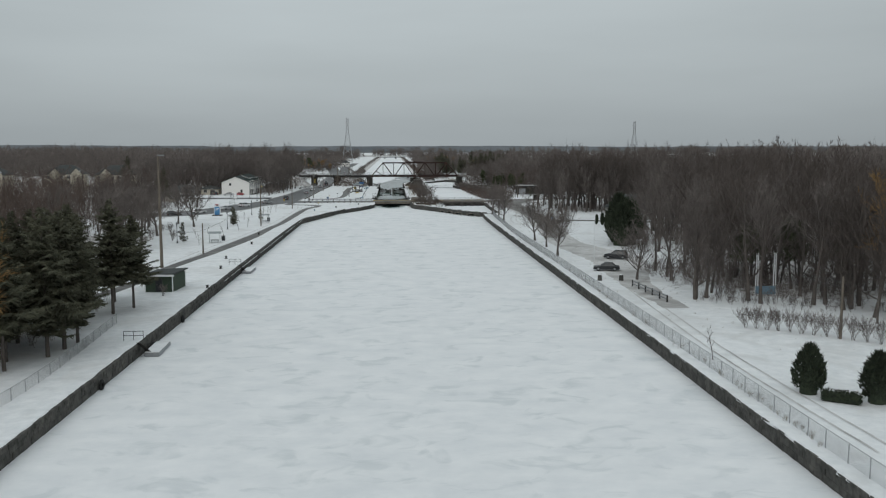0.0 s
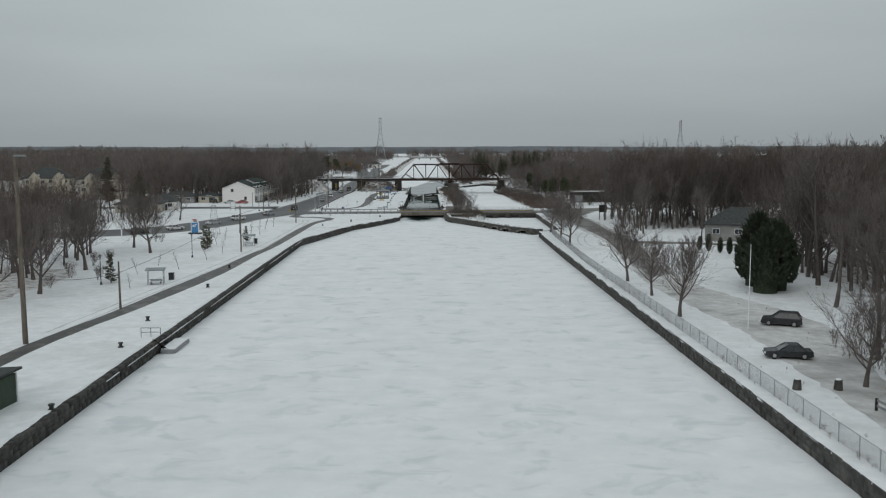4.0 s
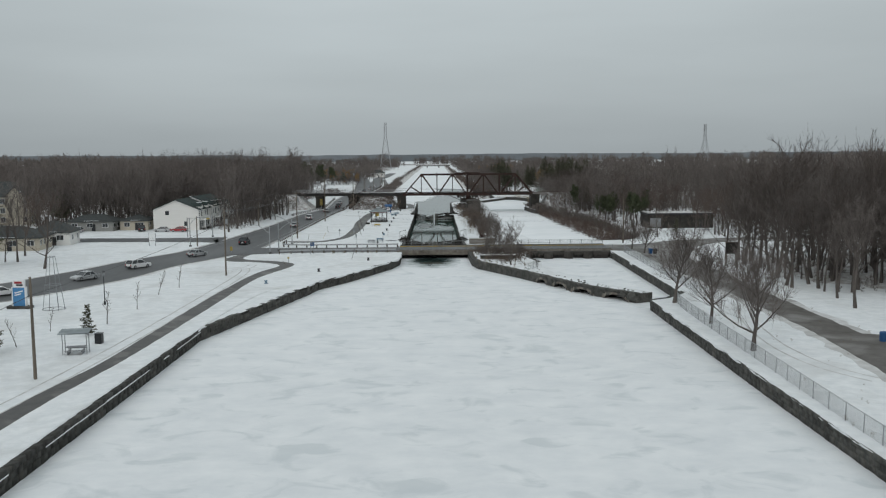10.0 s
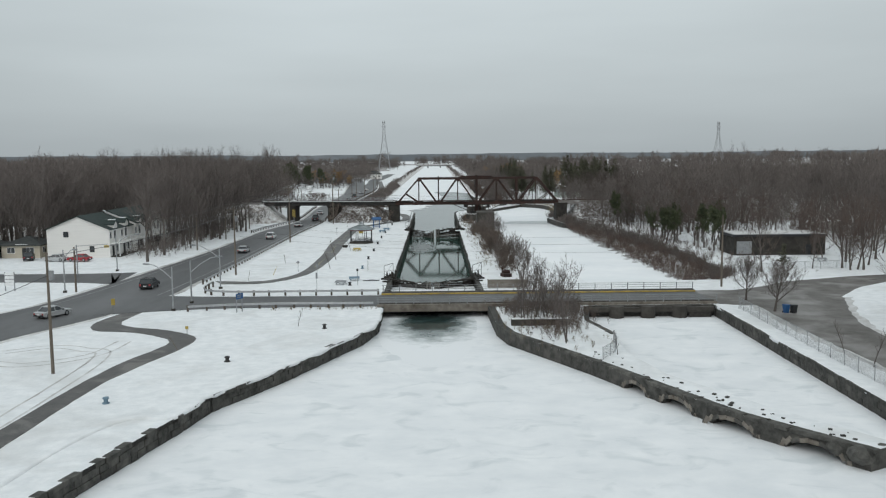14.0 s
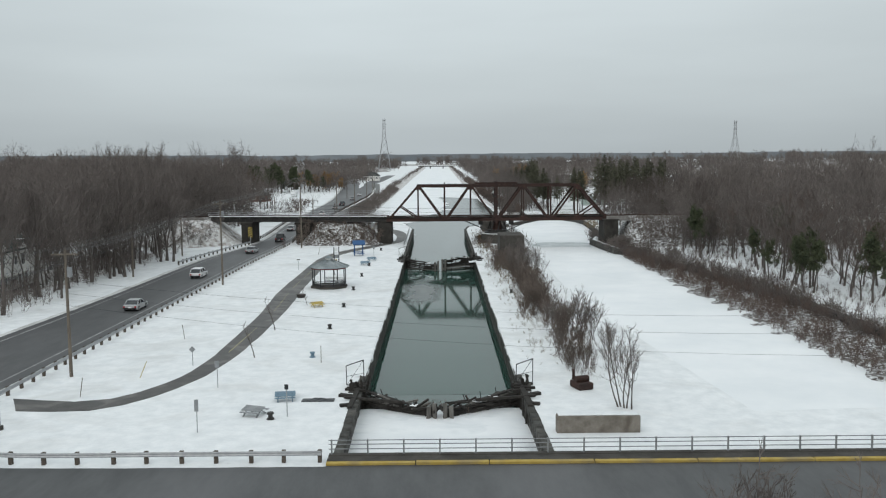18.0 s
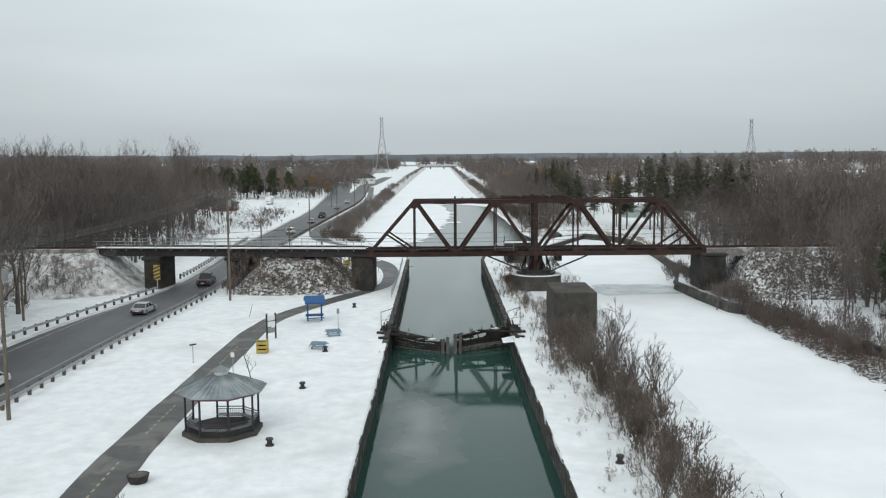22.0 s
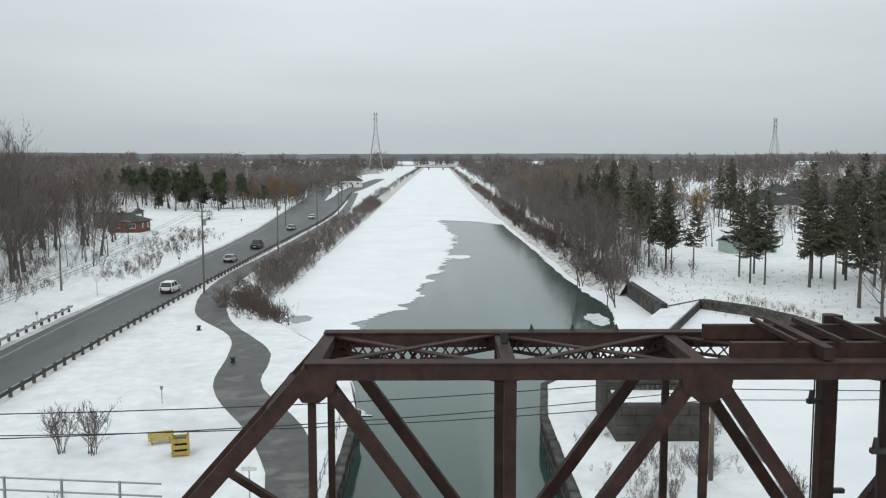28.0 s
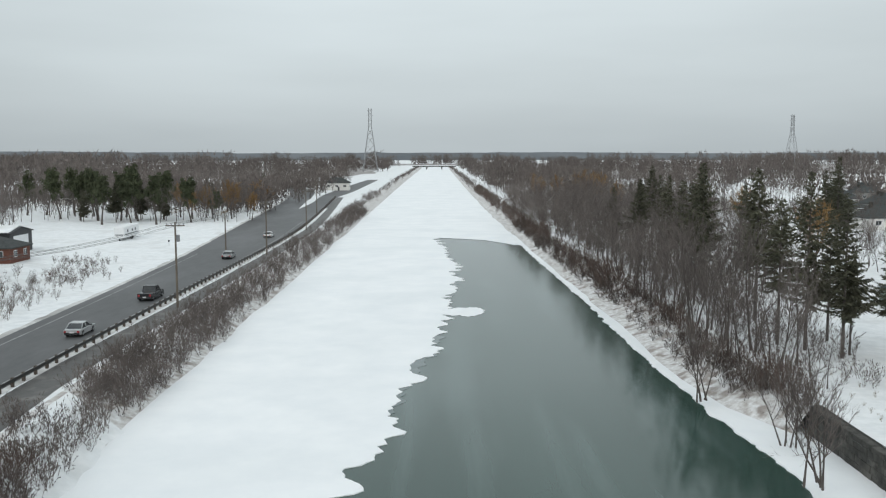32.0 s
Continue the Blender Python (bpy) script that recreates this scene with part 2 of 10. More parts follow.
GREY_WALL = mat("grey_wall", (0.2, 0.2, 0.19), (0.28, 0.28, 0.27), 0.7, 0.85)
SHINGLE = mat("roof_shingles", (0.035, 0.04, 0.04), (0.075, 0.08, 0.08), 2, 0.9, 0.01, 6)
SHINGLE_GREEN = mat("green_roof_shingles", (0.026, 0.038, 0.036), (0.045, 0.06, 0.057), 2, 0.9, 0.01, 6)
GLASS = mat("window_glass", (0.03, 0.035, 0.04), (0.06, 0.065, 0.07), 0.5, 0.12, spec=0.5)
BLUE = mat("blue_paint", (0.02, 0.075, 0.19), (0.03, 0.105, 0.26), 3, 0.6)
LIGHTBLUE = mat("light_blue_sign", (0.06, 0.2, 0.4), (0.08, 0.24, 0.46), 2, 0.5)
STEELBLUE = mat("grey_blue_paint", (0.12, 0.19, 0.25), (0.17, 0.25, 0.31), 3, 0.6)
FADED = mat("faded_yellow_kerb", (0.36, 0.25, 0.055), (0.46, 0.34, 0.10), 1.5, 0.8, c3=(0.2, 0.17, 0.12), scale3=0.6, amount3=0.6)
YELLOW = mat("yellow_paint", (0.36, 0.26, 0.05), (0.48, 0.37, 0.10), 3, 0.6)
RED = mat("red_paint", (0.28, 0.03, 0.04), (0.36, 0.05, 0.055), 2, 0.5)
WHITE = mat("white_paint", (0.7, 0.71, 0.72), (0.78, 0.79, 0.8), 2, 0.5)
GREY = mat("grey_paint", (0.2, 0.21, 0.22), (0.28, 0.29, 0.3), 2, 0.5)
DARK = mat("dark_paint", (0.02, 0.022, 0.025), (0.04, 0.042, 0.045), 2, 0.4)
RUBBER = mat("tyre_rubber", (0.015, 0.015, 0.015), (0.03, 0.03, 0.03), 4, 0.9)
TINROOF = mat("tin_roof", (0.165, 0.19, 0.2), (0.24, 0.27, 0.28), 1, 0.45, c3=(0.42, 0.45, 0.46), scale3=0.5, amount3=0.5, metal=0.2)
PALE_GREEN = mat("pale_green_siding", (0.3, 0.37, 0.34), (0.38, 0.45, 0.41), 0.8, 0.7, stretch=(4, 4, 0.3))
MAROON = mat("maroon_trim", (0.15, 0.04, 0.045), (0.2, 0.055, 0.06), 3, 0.6)
GREEN_HUT = mat("green_hut_boards", (0.035, 0.055, 0.04), (0.06, 0.08, 0.055), 3, 0.8, stretch=(4, 4, 0.3))
BALLAST = mat("rail_ballast", (0.12, 0.11, 0.10), (0.3, 0.29, 0.28), 4, 0.95, 0.05, 6, c3=(0.7, 0.71, 0.72), scale3=0.3, amount3=0.9)
SCRUB = mat("snowy_scrub_ground", (0.42, 0.39, 0.37), (0.78, 0.79, 0.8), 1.3, 0.95, 0.15, 1.5, c3=(0.2, 0.16, 0.135), scale3=0.6, amount3=0.7, edge3=(0.5, 0.62))
FIELD = mat("distant_snow_field", (0.6, 0.62, 0.64), (0.74, 0.75, 0.77), 0.02, 0.9)

# ---- helpers ----


def thaw_material(cx, cy, rx, ry):
    """Open water at a spot that fades through wet ice into snow, ragged by noise."""
    m = bpy.data.materials.new("thawing_ice")
    m.use_nodes = True
    n, l = m.node_tree.nodes, m.node_tree.links
    b = n["Principled BSDF"]
    g = n.new("ShaderNodeNewGeometry")
    mp = n.new("ShaderNodeMapping")
    mp.inputs["Location"].default_value = (-cx / rx, -cy / ry, 0)
    mp.inputs["Scale"].default_value = (1 / rx, 1 / ry, 0)
    l.new(g.outputs["Position"], mp.inputs[0])
    ln = n.new("ShaderNodeVectorMath")
    ln.operation = "LENGTH"
    l.new(mp.outputs[0], ln.inputs[0])
    nz = n.new("ShaderNodeTexNoise")
    nz.inputs["Scale"].default_value, nz.inputs["Detail"].default_value = 0.4, 7.0
    nz.inputs["Roughness"].default_value = 0.65
    l.new(g.outputs["Position"], nz.inputs["Vector"])
    sc = n.new("ShaderNodeMath")
    sc.operation = "MULTIPLY_ADD"
    sc.inputs[1].default_value, sc.inputs[2].default_value = 0.9, -0.45
    l.new(nz.outputs[0], sc.inputs[0])
    ad = n.new("ShaderNodeMath")
    l.new(ln.outputs["Value"], ad.inputs[0])
    l.new(sc.outputs[0], ad.inputs[1])
    rp = n.new("ShaderNodeValToRGB")
    el = rp.color_ramp.elements
    el[0].position, el[0].color = 0.3, (0.03, 0.05, 0.048, 1)
    el[1].position, el[1].color = 0.92, (0.77, 0.785, 0.80, 1)
    for p, c in ((0.44, (0.12, 0.15, 0.15, 1)), (0.58, (0.27, 0.3, 0.3, 1)), (0.76, (0.6, 0.625, 0.635, 1))):
        e = el.new(p)
        e.color = c
    l.new(ad.outputs[0], rp.inputs[0])
    l.new(rp.outputs[0], b.inputs["Base Color"])
    mr = n.new("ShaderNodeMapRange")
    mr.inputs[1].default_value, mr.inputs[2].default_value = 0.35, 0.7
    mr.inputs[3].default_value, mr.inputs[4].default_value = 0.08, 0.7
    l.new(ad.outputs[0], mr.inputs[0])
    l.new(mr.outputs[0], b.inputs["Roughness"])
    b.inputs["Specular IOR Level"].default_value = 0.3
    return m


def skim_material(cx, cy, rx, ry, pale):
    """A pale skin of thin ice that thins out into dark water, ragged by noise."""
    m = bpy.data.materials.new("skim_ice")
    m.use_nodes = True
    n, l = m.node_tree.nodes, m.node_tree.links
    b = n["Principled BSDF"]
    g = n.new("ShaderNodeNewGeometry")
    mp = n.new("ShaderNodeMapping")
    mp.inputs["Location"].default_value = (-cx / rx, -cy / ry, 0)
    mp.inputs["Scale"].default_value = (1 / rx, 1 / ry, 0)
    l.new(g.outputs["Position"], mp.inputs[0])
    ln = n.new("ShaderNodeVectorMath")
    ln.operation = "LENGTH"
    l.new(mp.outputs[0], ln.inputs[0])
    nz = n.new("ShaderNodeTexNoise")
    nz.inputs["Scale"].default_value, nz.inputs["Detail"].default_value = 0.16, 6.0
    l.new(g.outputs["Position"], nz.inputs["Vector"])
    ad = n.new("ShaderNodeMath")
    ad.operation = "MULTIPLY_ADD"
    ad.inputs[1].default_value = 1.5
    l.new(nz.outputs[0], ad.inputs[0])
    l.new(ln.outputs["Value"], ad.inputs[2])
    rp = n.new("ShaderNodeValToRGB")
    el = rp.color_ramp.elements
    el[0].position, el[0].color = 0.55, (pale, pale * 1.08, pale * 1.07, 1)
    el[1].position, el[1].color = 1.0, (0.026, 0.062, 0.05, 1)
    e = el.new(0.78)
    e.color = (pale * 0.45, pale * 0.55, pale * 0.53, 1)
    half = n.new("ShaderNodeMath")
    half.operation = "MULTIPLY"
    half.inputs[1].default_value = 0.55
    l.new(ad.outputs[0], half.inputs[0])
    l.new(half.outputs[0], rp.inputs[0])
    l.new(rp.outputs[0], b.inputs["Base Color"])
    mr = n.new("ShaderNodeMapRange")
    mr.inputs[1].default_value, mr.inputs[2].default_value = 0.6, 1.0
    mr.inputs[3].default_value, mr.inputs[4].default_value = 0.4, 0.05
    l.new(half.outputs[0], mr.inputs[0])
    l.new(mr.outputs[0], b.inputs["Roughness"])
    b.inputs["Specular IOR Level"].default_value = 0.16
    return m


SKIM = skim_material(-3.6, 462, 3.4, 15.0, 0.2)
THAW = thaw_material(-0.8, 358.0, 7.4, 16.0)
GZ = 1.6     # ground and coping
UZ = 0.15     # ice of the basin
LZ = -0.4    # water of the lock and the lower canal


def link(name, bm, m, parent=None, label="", smooth=False):
    me = bpy.data.meshes.new(name)
    if smooth:
        for fa in bm.faces:
            fa.smooth = True
    bm.to_mesh(me)
    bm.free()
    me.materials.append(m)
    ob = new(name, me)
    if parent:
        ob.parent = parent
    if label:
        ob["label"] = label
    return ob


def part(name, bm, material, parent, label="", smooth=False):
    return link(name, bm, material, parent, label, smooth)


def thing(name, m, label, category, group="", kind=""):
    ob = new(name)
    ob.matrix_world = m
    return tagged(ob, label, category, group, kind)


def pydata(name, verts, faces, m, parent=None, kind="", label="", category=""):
    me = bpy.data.meshes.new(name)
    me.from_pydata([tuple(v) for v in verts] if not isinstance(verts, np.ndarray) else verts.tolist(), [], faces if isinstance(faces, list) else faces.tolist())
    me.materials.append(m)
    ob = new(name, me)
    if parent:
        ob.parent = parent
    return tagged(ob, label, category, kind=kind)


def box(bm, x0, x1, y0, y1, z0, z1, m=None, bevel=0.0):
    vs = [bm.verts.new(((x0, x1)[i & 1], (y0, y1)[i >> 1 & 1], (z0, z1)[i >> 2])) for i in range(8)]
    if m:
        for v in vs:
            v.co = m @ v.co
    fs = [bm.faces.new([vs[i] for i in q]) for q in ((0, 2, 3, 1), (4, 5, 7, 6), (0, 1, 5, 4), (2, 6, 7, 3), (0, 4, 6, 2), (1, 3, 7, 5))]
    if bevel:
        bmesh.ops.bevel(bm, geom=list({ed for fa in fs for ed in fa.edges}), offset=bevel, segments=1, affect="EDGES")
    return bm


def boxes(*dims, bevel=0.0):
    bm = bmesh.new()
    for d in dims:
        box(bm, *d, bevel=bevel)
    return bm


def bar(bm, a, b, w, h=None, up=(0, 0, 1)):
    """A beam of w across by h high from a to b."""
    a, b = Vector(a), Vector(b)
    d = b - a
    h = h or w
    z = Vector(up)
    if d.normalized().cross(z).length < 0.01:
        z = Vector((0, 1, 0))
    s = d.cross(z).normalized()
    u = s.cross(d).normalized()
    m = Matrix((s, d.normalized(), u)).transposed().to_4x4()
    m.translation = a
    return box(bm, -w / 2, w / 2, 0, d.length, -h / 2, h / 2, m)


def tube(bm, a, b, r0, r1=None, n=8):
    a, b = Vector(a), Vector(b)
    d = b - a
    r1 = r0 if r1 is None else r1
    q = d.to_track_quat("Z", "Y").to_matrix().to_4x4()
    q.translation = a
    lo = [bm.verts.new(q @ Vector((r0 * math.cos(6.2832 * i / n), r0 * math.sin(6.2832 * i / n), 0))) for i in range(n)]
    hi = [bm.verts.new(q @ Vector((r1 * math.cos(6.2832 * i / n), r1 * math.sin(6.2832 * i / n), d.length))) for i in range(n)]
    for i in range(n):
        bm.faces.new((lo[i], lo[(i + 1) % n], hi[(i + 1) % n], hi[i]))
    bm.faces.new(lo[::-1])
    bm.faces.new(hi)
    return bm


def prism(pts, z0, z1):
    """A closed solid over a polygon in plan."""
    bm = bmesh.new()
    lo = [bm.verts.new((x, y, z0)) for x, y in pts]
    hi = [bm.verts.new((x, y, z1)) for x, y in pts]
    n = len(pts)
    for i in range(n):
        bm.faces.new((lo[i], lo[(i + 1) % n], hi[(i + 1) % n], hi[i]))
    bm.faces.new(lo[::-1])
    bm.faces.new(hi)
    bmesh.ops.recalc_face_normals(bm, faces=bm.faces)
    return bm


def resample(pts, step):
    """A smooth line through pts (Catmull-Rom), cut at about step."""
    out = []
    p = [Vector(a) for a in pts]
    for i in range(len(p) - 1):
        p0, p1, p2, p3 = p[max(i - 1, 0)], p[i], p[i + 1], p[min(i + 2, len(p) - 1)]
        k = max(1, int((p2 - p1).length / step))
        for j in range(k):
            t = j / k
            out.append(0.5 * (2 * p1 + (p2 - p0) * t + (2 * p0 - 5 * p1 + 4 * p2 - p3) * t * t + (3 * p1 - p0 - 3 * p2 + p3) * t ** 3))
    out.append(p[-1])
    return out


def ribbon(name, left, right, z, thick, m, label, category, n=60, rough_edge=0.0):
    """A road between two edge lines, with thickness."""
    a, b = resample([(*p, 0) for p in left], 0.5), resample([(*p, 0) for p in right], 0.5)
    bm = bmesh.new()
    rows = []
    for i in range(n + 1):
        pa, pb = a[round(i * (len(a) - 1) / n)], b[round(i * (len(b) - 1) / n)]
        d = (pb - pa).normalized()
        pa = pa + d * random.uniform(-1, 1) * rough_edge
        pb = pb + d * random.uniform(-1, 1) * rough_edge
        rows.append([bm.verts.new((pa.x, pa.y, z)), bm.verts.new((pb.x, pb.y, z)), bm.verts.new((pa.x, pa.y, z - thick)), bm.verts.new((pb.x, pb.y, z - thick))])
    for r, s in zip(rows, rows[1:]):
        bm.faces.new((r[0], r[1], s[1], s[0]))
        bm.faces.new((r[0], s[0], s[2], r[2]))
        bm.faces.new((r[1], r[3], s[3], s[1]))
    bmesh.ops.recalc_face_normals(bm, faces=bm.faces)
    ob = link(name, bm, m)
    return tagged(ob, label, category, kind="structure")


# ---- ground, water, walls ----
BASIN_L = [(-28.2, -200), (-28.2, 277), (-20.3, 312.3), (-19.4, 317.5), (-14.8, 327.6), (-8.6, 344.5), (-7.3, 351), (-7.4, 362), (-7.6, 388), (-7.7, 440), (-7.9, 520), (-8.2, 562)]
CREST_L = [(-10, 574), (-15, 589), (-23, 604), (-30, 618), (-33.0, 640), (-33.5, 900), (-36, 1400), (-38, 2300)]
TOE_L = [(-8.4, 562), (-9.2, 569), (-13.8, 583), (-18.6, 599.6), (-24.4, 613.6), (-26.7, 635.1), (-27.5, 878.0), (-29.1, 1345.0), (-30.0, 2185.6)]
CREST_R = [(23, 2300), (23.5, 1100), (26.5, 780), (28.5, 700), (28.6, 655), (27.8, 634)]
TOE_R = [(16.7, 2185.6), (17.2, 1064.8), (20.1, 765.9), (21.9, 691.2), (22.5, 649.1), (26.6, 634)]
POOL = [(27.8, 612.5), (35, 619), (40, 613), (43, 605), (44, 594), (43, 575), (41, 548), (40, 526), (40.5, 505), (44, 480), (47.6, 456), (49.9, 440), (50.2, 415), (50, 392), (46, 385.5), (24, 384), (19.8, 428), (18.3, 459), (19, 500), (20.3, 540), (19.4, 552), (18.9, 565), (15, 577), (10.6, 575)]
LOCK_R = [(7.2, 572), (6.0, 562), (6.0, 545), (6.1, 480), (6.3, 388), (6.8, 366), (7.2, 349), (8.2, 343.5), (15.2, 329.3), (23.1, 311), (29.6, 301.5)]
WEIR = [(32.3, 303), (27.0, 311.8), (21.3, 323.5), (19.5, 333), (20.3, 342), (18.7, 351), (20.2, 361), (37.3, 361), (36.3, 302), (33, 297.6), (30.3, 296), (29.9, 250), (30.3, 100), (30.6, -200)]
hole = BASIN_L + CREST_L + CREST_R + POOL + LOCK_R + WEIR


def sheet_with_hole(outer, inner, z):
    bm = bmesh.new()
    for ring in (outer, inner):
        vs = [bm.verts.new((x, y, z)) for x, y in ring]
        for i in range(len(vs)):
            bm.edges.new((vs[i], vs[(i + 1) % len(vs)]))
    bmesh.ops.triangle_fill(bm, edges=bm.edges[:], use_beauty=True)
    bmesh.ops.recalc_face_normals(bm, faces=bm.faces)
    if sum(fa.normal.z for fa in bm.faces) < 0:
        bmesh.ops.reverse_faces(bm, faces=bm.faces)
    return bm


ground = tagged(link("ground", sheet_with_hole([(-4500, -900), (4500, -900), (4500, 4800), (-4500, 4800)], hole, GZ), SNOW), "snow-covered flat ground with tracks", "ground", kind="structure")


def sheet(name, pts, z, m, label, category):
    bm = bmesh.new()
    fa = bm.faces.new([bm.verts.new((x, y, z)) for x, y in pts])
    if fa.normal.z < 0:
        bmesh.ops.reverse_faces(bm, faces=[fa])
    bmesh.ops.triangulate(bm, faces=bm.faces[:])
    for fa in bm.faces:
        fa.normal_update()
        if fa.normal.z < 0:
            fa.normal_flip()
    return tagged(link(name, bm, m), label, category, kind="structure")


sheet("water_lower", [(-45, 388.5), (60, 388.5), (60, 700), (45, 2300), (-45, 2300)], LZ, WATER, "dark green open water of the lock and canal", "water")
sheet("ice_basin", [(-60, -250), (60, -250), (60, 370), (-60, 370)], UZ, ICE, "snow-covered ice of the wide canal basin", "ice")
sheet("ice_lock_head", [(-9, 369), (8.5, 369), (8.5, 390.5), (-9, 390.5)], UZ + 0.004, ICE, "snow-covered ice before the lock gate", "ice")
sheet("ice_bypass", [(15, 380), (62, 380), (62, 640), (38, 630), (31.5, 616), (13.5, 577), (15, 560)], 0.2, ICE_CLEAN, "smooth snow-covered ice of the bypass channel", "ice")


def wobble(y, a):
    return a * (noise.noise(Vector((y * 0.11, 3.1, 0))) + 0.6 * noise.noise(Vector((y * 0.33, 7.7, 0))) + 0.35 * noise.noise(Vector((y * 0.9, 1.7, 0))))


def lerp_line(pts, y):
    for (xa, ya), (xb, yb) in zip(pts, pts[1:]):
        if min(ya, yb) <= y <= max(ya, yb) and ya != yb:
            return xa + (xb - xa) * (y - ya) / (yb - ya)
    return pts[-1][0]


# snow-covered ice along the lower canal, its ragged edge against open water
ICE_EDGE = [(-9.1, 568.5), (-11.2, 574.2), (-13.1, 578.5), (-14.7, 586), (-15.4, 593), (-14.8, 599), (-12.8, 604), (-12.0, 611), (-10.6, 616), (-9.8, 621), (-8.6, 626), (-6.7, 631), (-5.2, 645), (-4.6, 652), (-2.4, 664), (-1.0, 690), (1.4, 717), (1.4, 747), (-0.5, 780), (-3.3, 804.5)]
bm = bmesh.new()
ys = [569.0 + i * 0.6 for i in range(392)]
prev = None
for y in ys:
    x1 = lerp_line(ICE_EDGE, y) + wobble(y, 2.2) + 2.6 * max(0.0, noise.noise(Vector((y * 0.42, 9.3, 0)))) + 1.3 * max(0.0, noise.noise(Vector((y * 1.1, 4.1, 0))))
    x0 = lerp_line([(-10, 566), (-14, 574), (-24, 590)] + [(x - 2, yy) for x, yy in TOE_L[2:]], y)
    row = [bm.verts.new((min(x0, x1 - 0.3), y, LZ + 0.06)), bm.verts.new((x1, y, LZ + 0.06)), bm.verts.new((x1 + 0.05, y, LZ - 0.05))]
    if prev:
        bm.faces.new((prev[0], prev[1], row[1], row[0]))
        bm.faces.new((prev[1], prev[2], row[2], row[1]))
    prev = row
far = [bm.verts.new((x, y, LZ + 0.06)) for x, y in ((17.2, 784.0), (15.2, 788.0), (10.5, 796.5), (5.2, 800.0), (-0.1, 802.5))]
bm.faces.new([prev[0], prev[1]] + far[::-1] + [bm.verts.new((40, 784, LZ + 0.06)), bm.verts.new((40, 2300, LZ + 0.06)), bm.verts.new((-45, 2300, LZ + 0.06))])
tagged(link("ice_canal", bm, ICE_CLEAN), "white snow-covered ice with a ragged edge", "ice", kind="structure")
# wet grey margin of thin ice along the snowy edge
bm = bmesh.new()
prev = None
for y in ys:
    x1 = lerp_line(ICE_EDGE, y)
    reach = 0.5 + 0.9 * noise.noise(Vector((y * 0.16, 2.2, 0))) + 1.1 * noise.noise(Vector((y * 0.7, 6.2, 0)))
    row = [bm.verts.new((x1 - 3.0, y, LZ + 0.02)), bm.verts.new((x1 + max(0.1, reach), y, LZ + 0.02))]
    if prev:
        bm.faces.new((prev[0], prev[1], row[1], row[0]))
    prev = row
tagged(link("ice_margin", bm, MARGIN), "wet grey margin of thin ice on the canal", "ice", kind="structure")
SHORE = [(7.6, 571.0), (11.3, 579.8), (14.2, 588), (16.8, 595), (18.9, 600), (20.5, 603.5), (21.5, 611), (22.5, 617), (23.2, 624), (22.8, 630), (22.2, 638), (21.2, 657), (20.8, 680)] + [(x - 0.9, y) for x, y in TOE_R[::-1] if y > 690]
bm = bmesh.new()
prev = None
for i in range(440):
    y = 572.6 + i * 0.55
    x0 = lerp_line(SHORE, y) - 0.5 * abs(wobble(y * 1.7, 1.2)) - 0.25 * wobble(y * 3, 1.0)
    x1 = 36 if y > 612 else 11.6 + (y - 574.5) * 0.4615
    row = [bm.verts.new((min(x0, x1 - 0.2), y, LZ + 0.07)), bm.verts.new((x1, y, LZ + 0.07)), bm.verts.new((x0 - 0.05, y, LZ - 0.05))]
    if prev:
        bm.faces.new((prev[0], row[0], row[1], prev[1]))
        bm.faces.new((prev[2], row[2], row[0], prev[0]))
    prev = row
bmesh.ops.recalc_face_normals(bm, faces=bm.faces)
tagged(link("ice_shore", bm, ICE_CLEAN), "narrow shelf of snowy ice along the shore", "ice", kind="structure")


def blob(name, cx, cy, rx, ry, z, m, label, category, seed, amp=0.35, n=48):
    bm = bmesh.new()
    vs = []
    for i in range(n):
        a = 6.2832 * i / n
        k = 1 + amp * noise.noise(Vector((math.cos(a) * 1.6 + seed, math.sin(a) * 1.6, seed))) + amp * 0.6 * noise.noise(Vector((math.cos(a) * 5 + seed, math.sin(a) * 5, seed)))
        vs.append(bm.verts.new((cx + rx * k * math.cos(a), cy + ry * k * math.sin(a), z)))
    bm.faces.new(vs)
    return tagged(link(name, bm, m), label, category, kind="structure")


blob("thawed_ice", -1.0, 355, 6.4, 21, UZ + 0.012, THAW, "grey thawed water fading into snow under the road bridge", "water", 3, 0.12, 72)
blob("open_water_hole", -21.2, 614.4, 1.8, 2.9, LZ + 0.08, ICE_GREY, "thawed grey hole in the canal ice", "water", 8)
blob("ice_floe", 2.2, 690, 3.2, 3.6, LZ + 0.03, ICE_CLEAN, "thin floating pan of snowy ice", "ice", 11)
blob("ice_floe_shore", 19.7, 614.3, 1.5, 4.6, LZ + 0.035, ICE_THAW, "pale floating pan of thawing ice by the shore", "ice", 15)
blob("ice_pan", 12.2, 591.5, 1.9, 4.4, LZ + 0.02, THIN_ICE, "thin grey skin of ice on the water", "ice", 16)
blob("thin_ice_bypass", 29, 531, 9.0, 6.0, 0.212, ICE_BLUR, "grey thin ice under the swing bridge", "ice", 12)

sheet("ice_skim_lock", [(-7.7, 397), (6.3, 397), (6.2, 487.6), (-7.85, 487.6)], LZ + 0.012, SKIM, "pale skin of thin ice on the lock water", "ice")


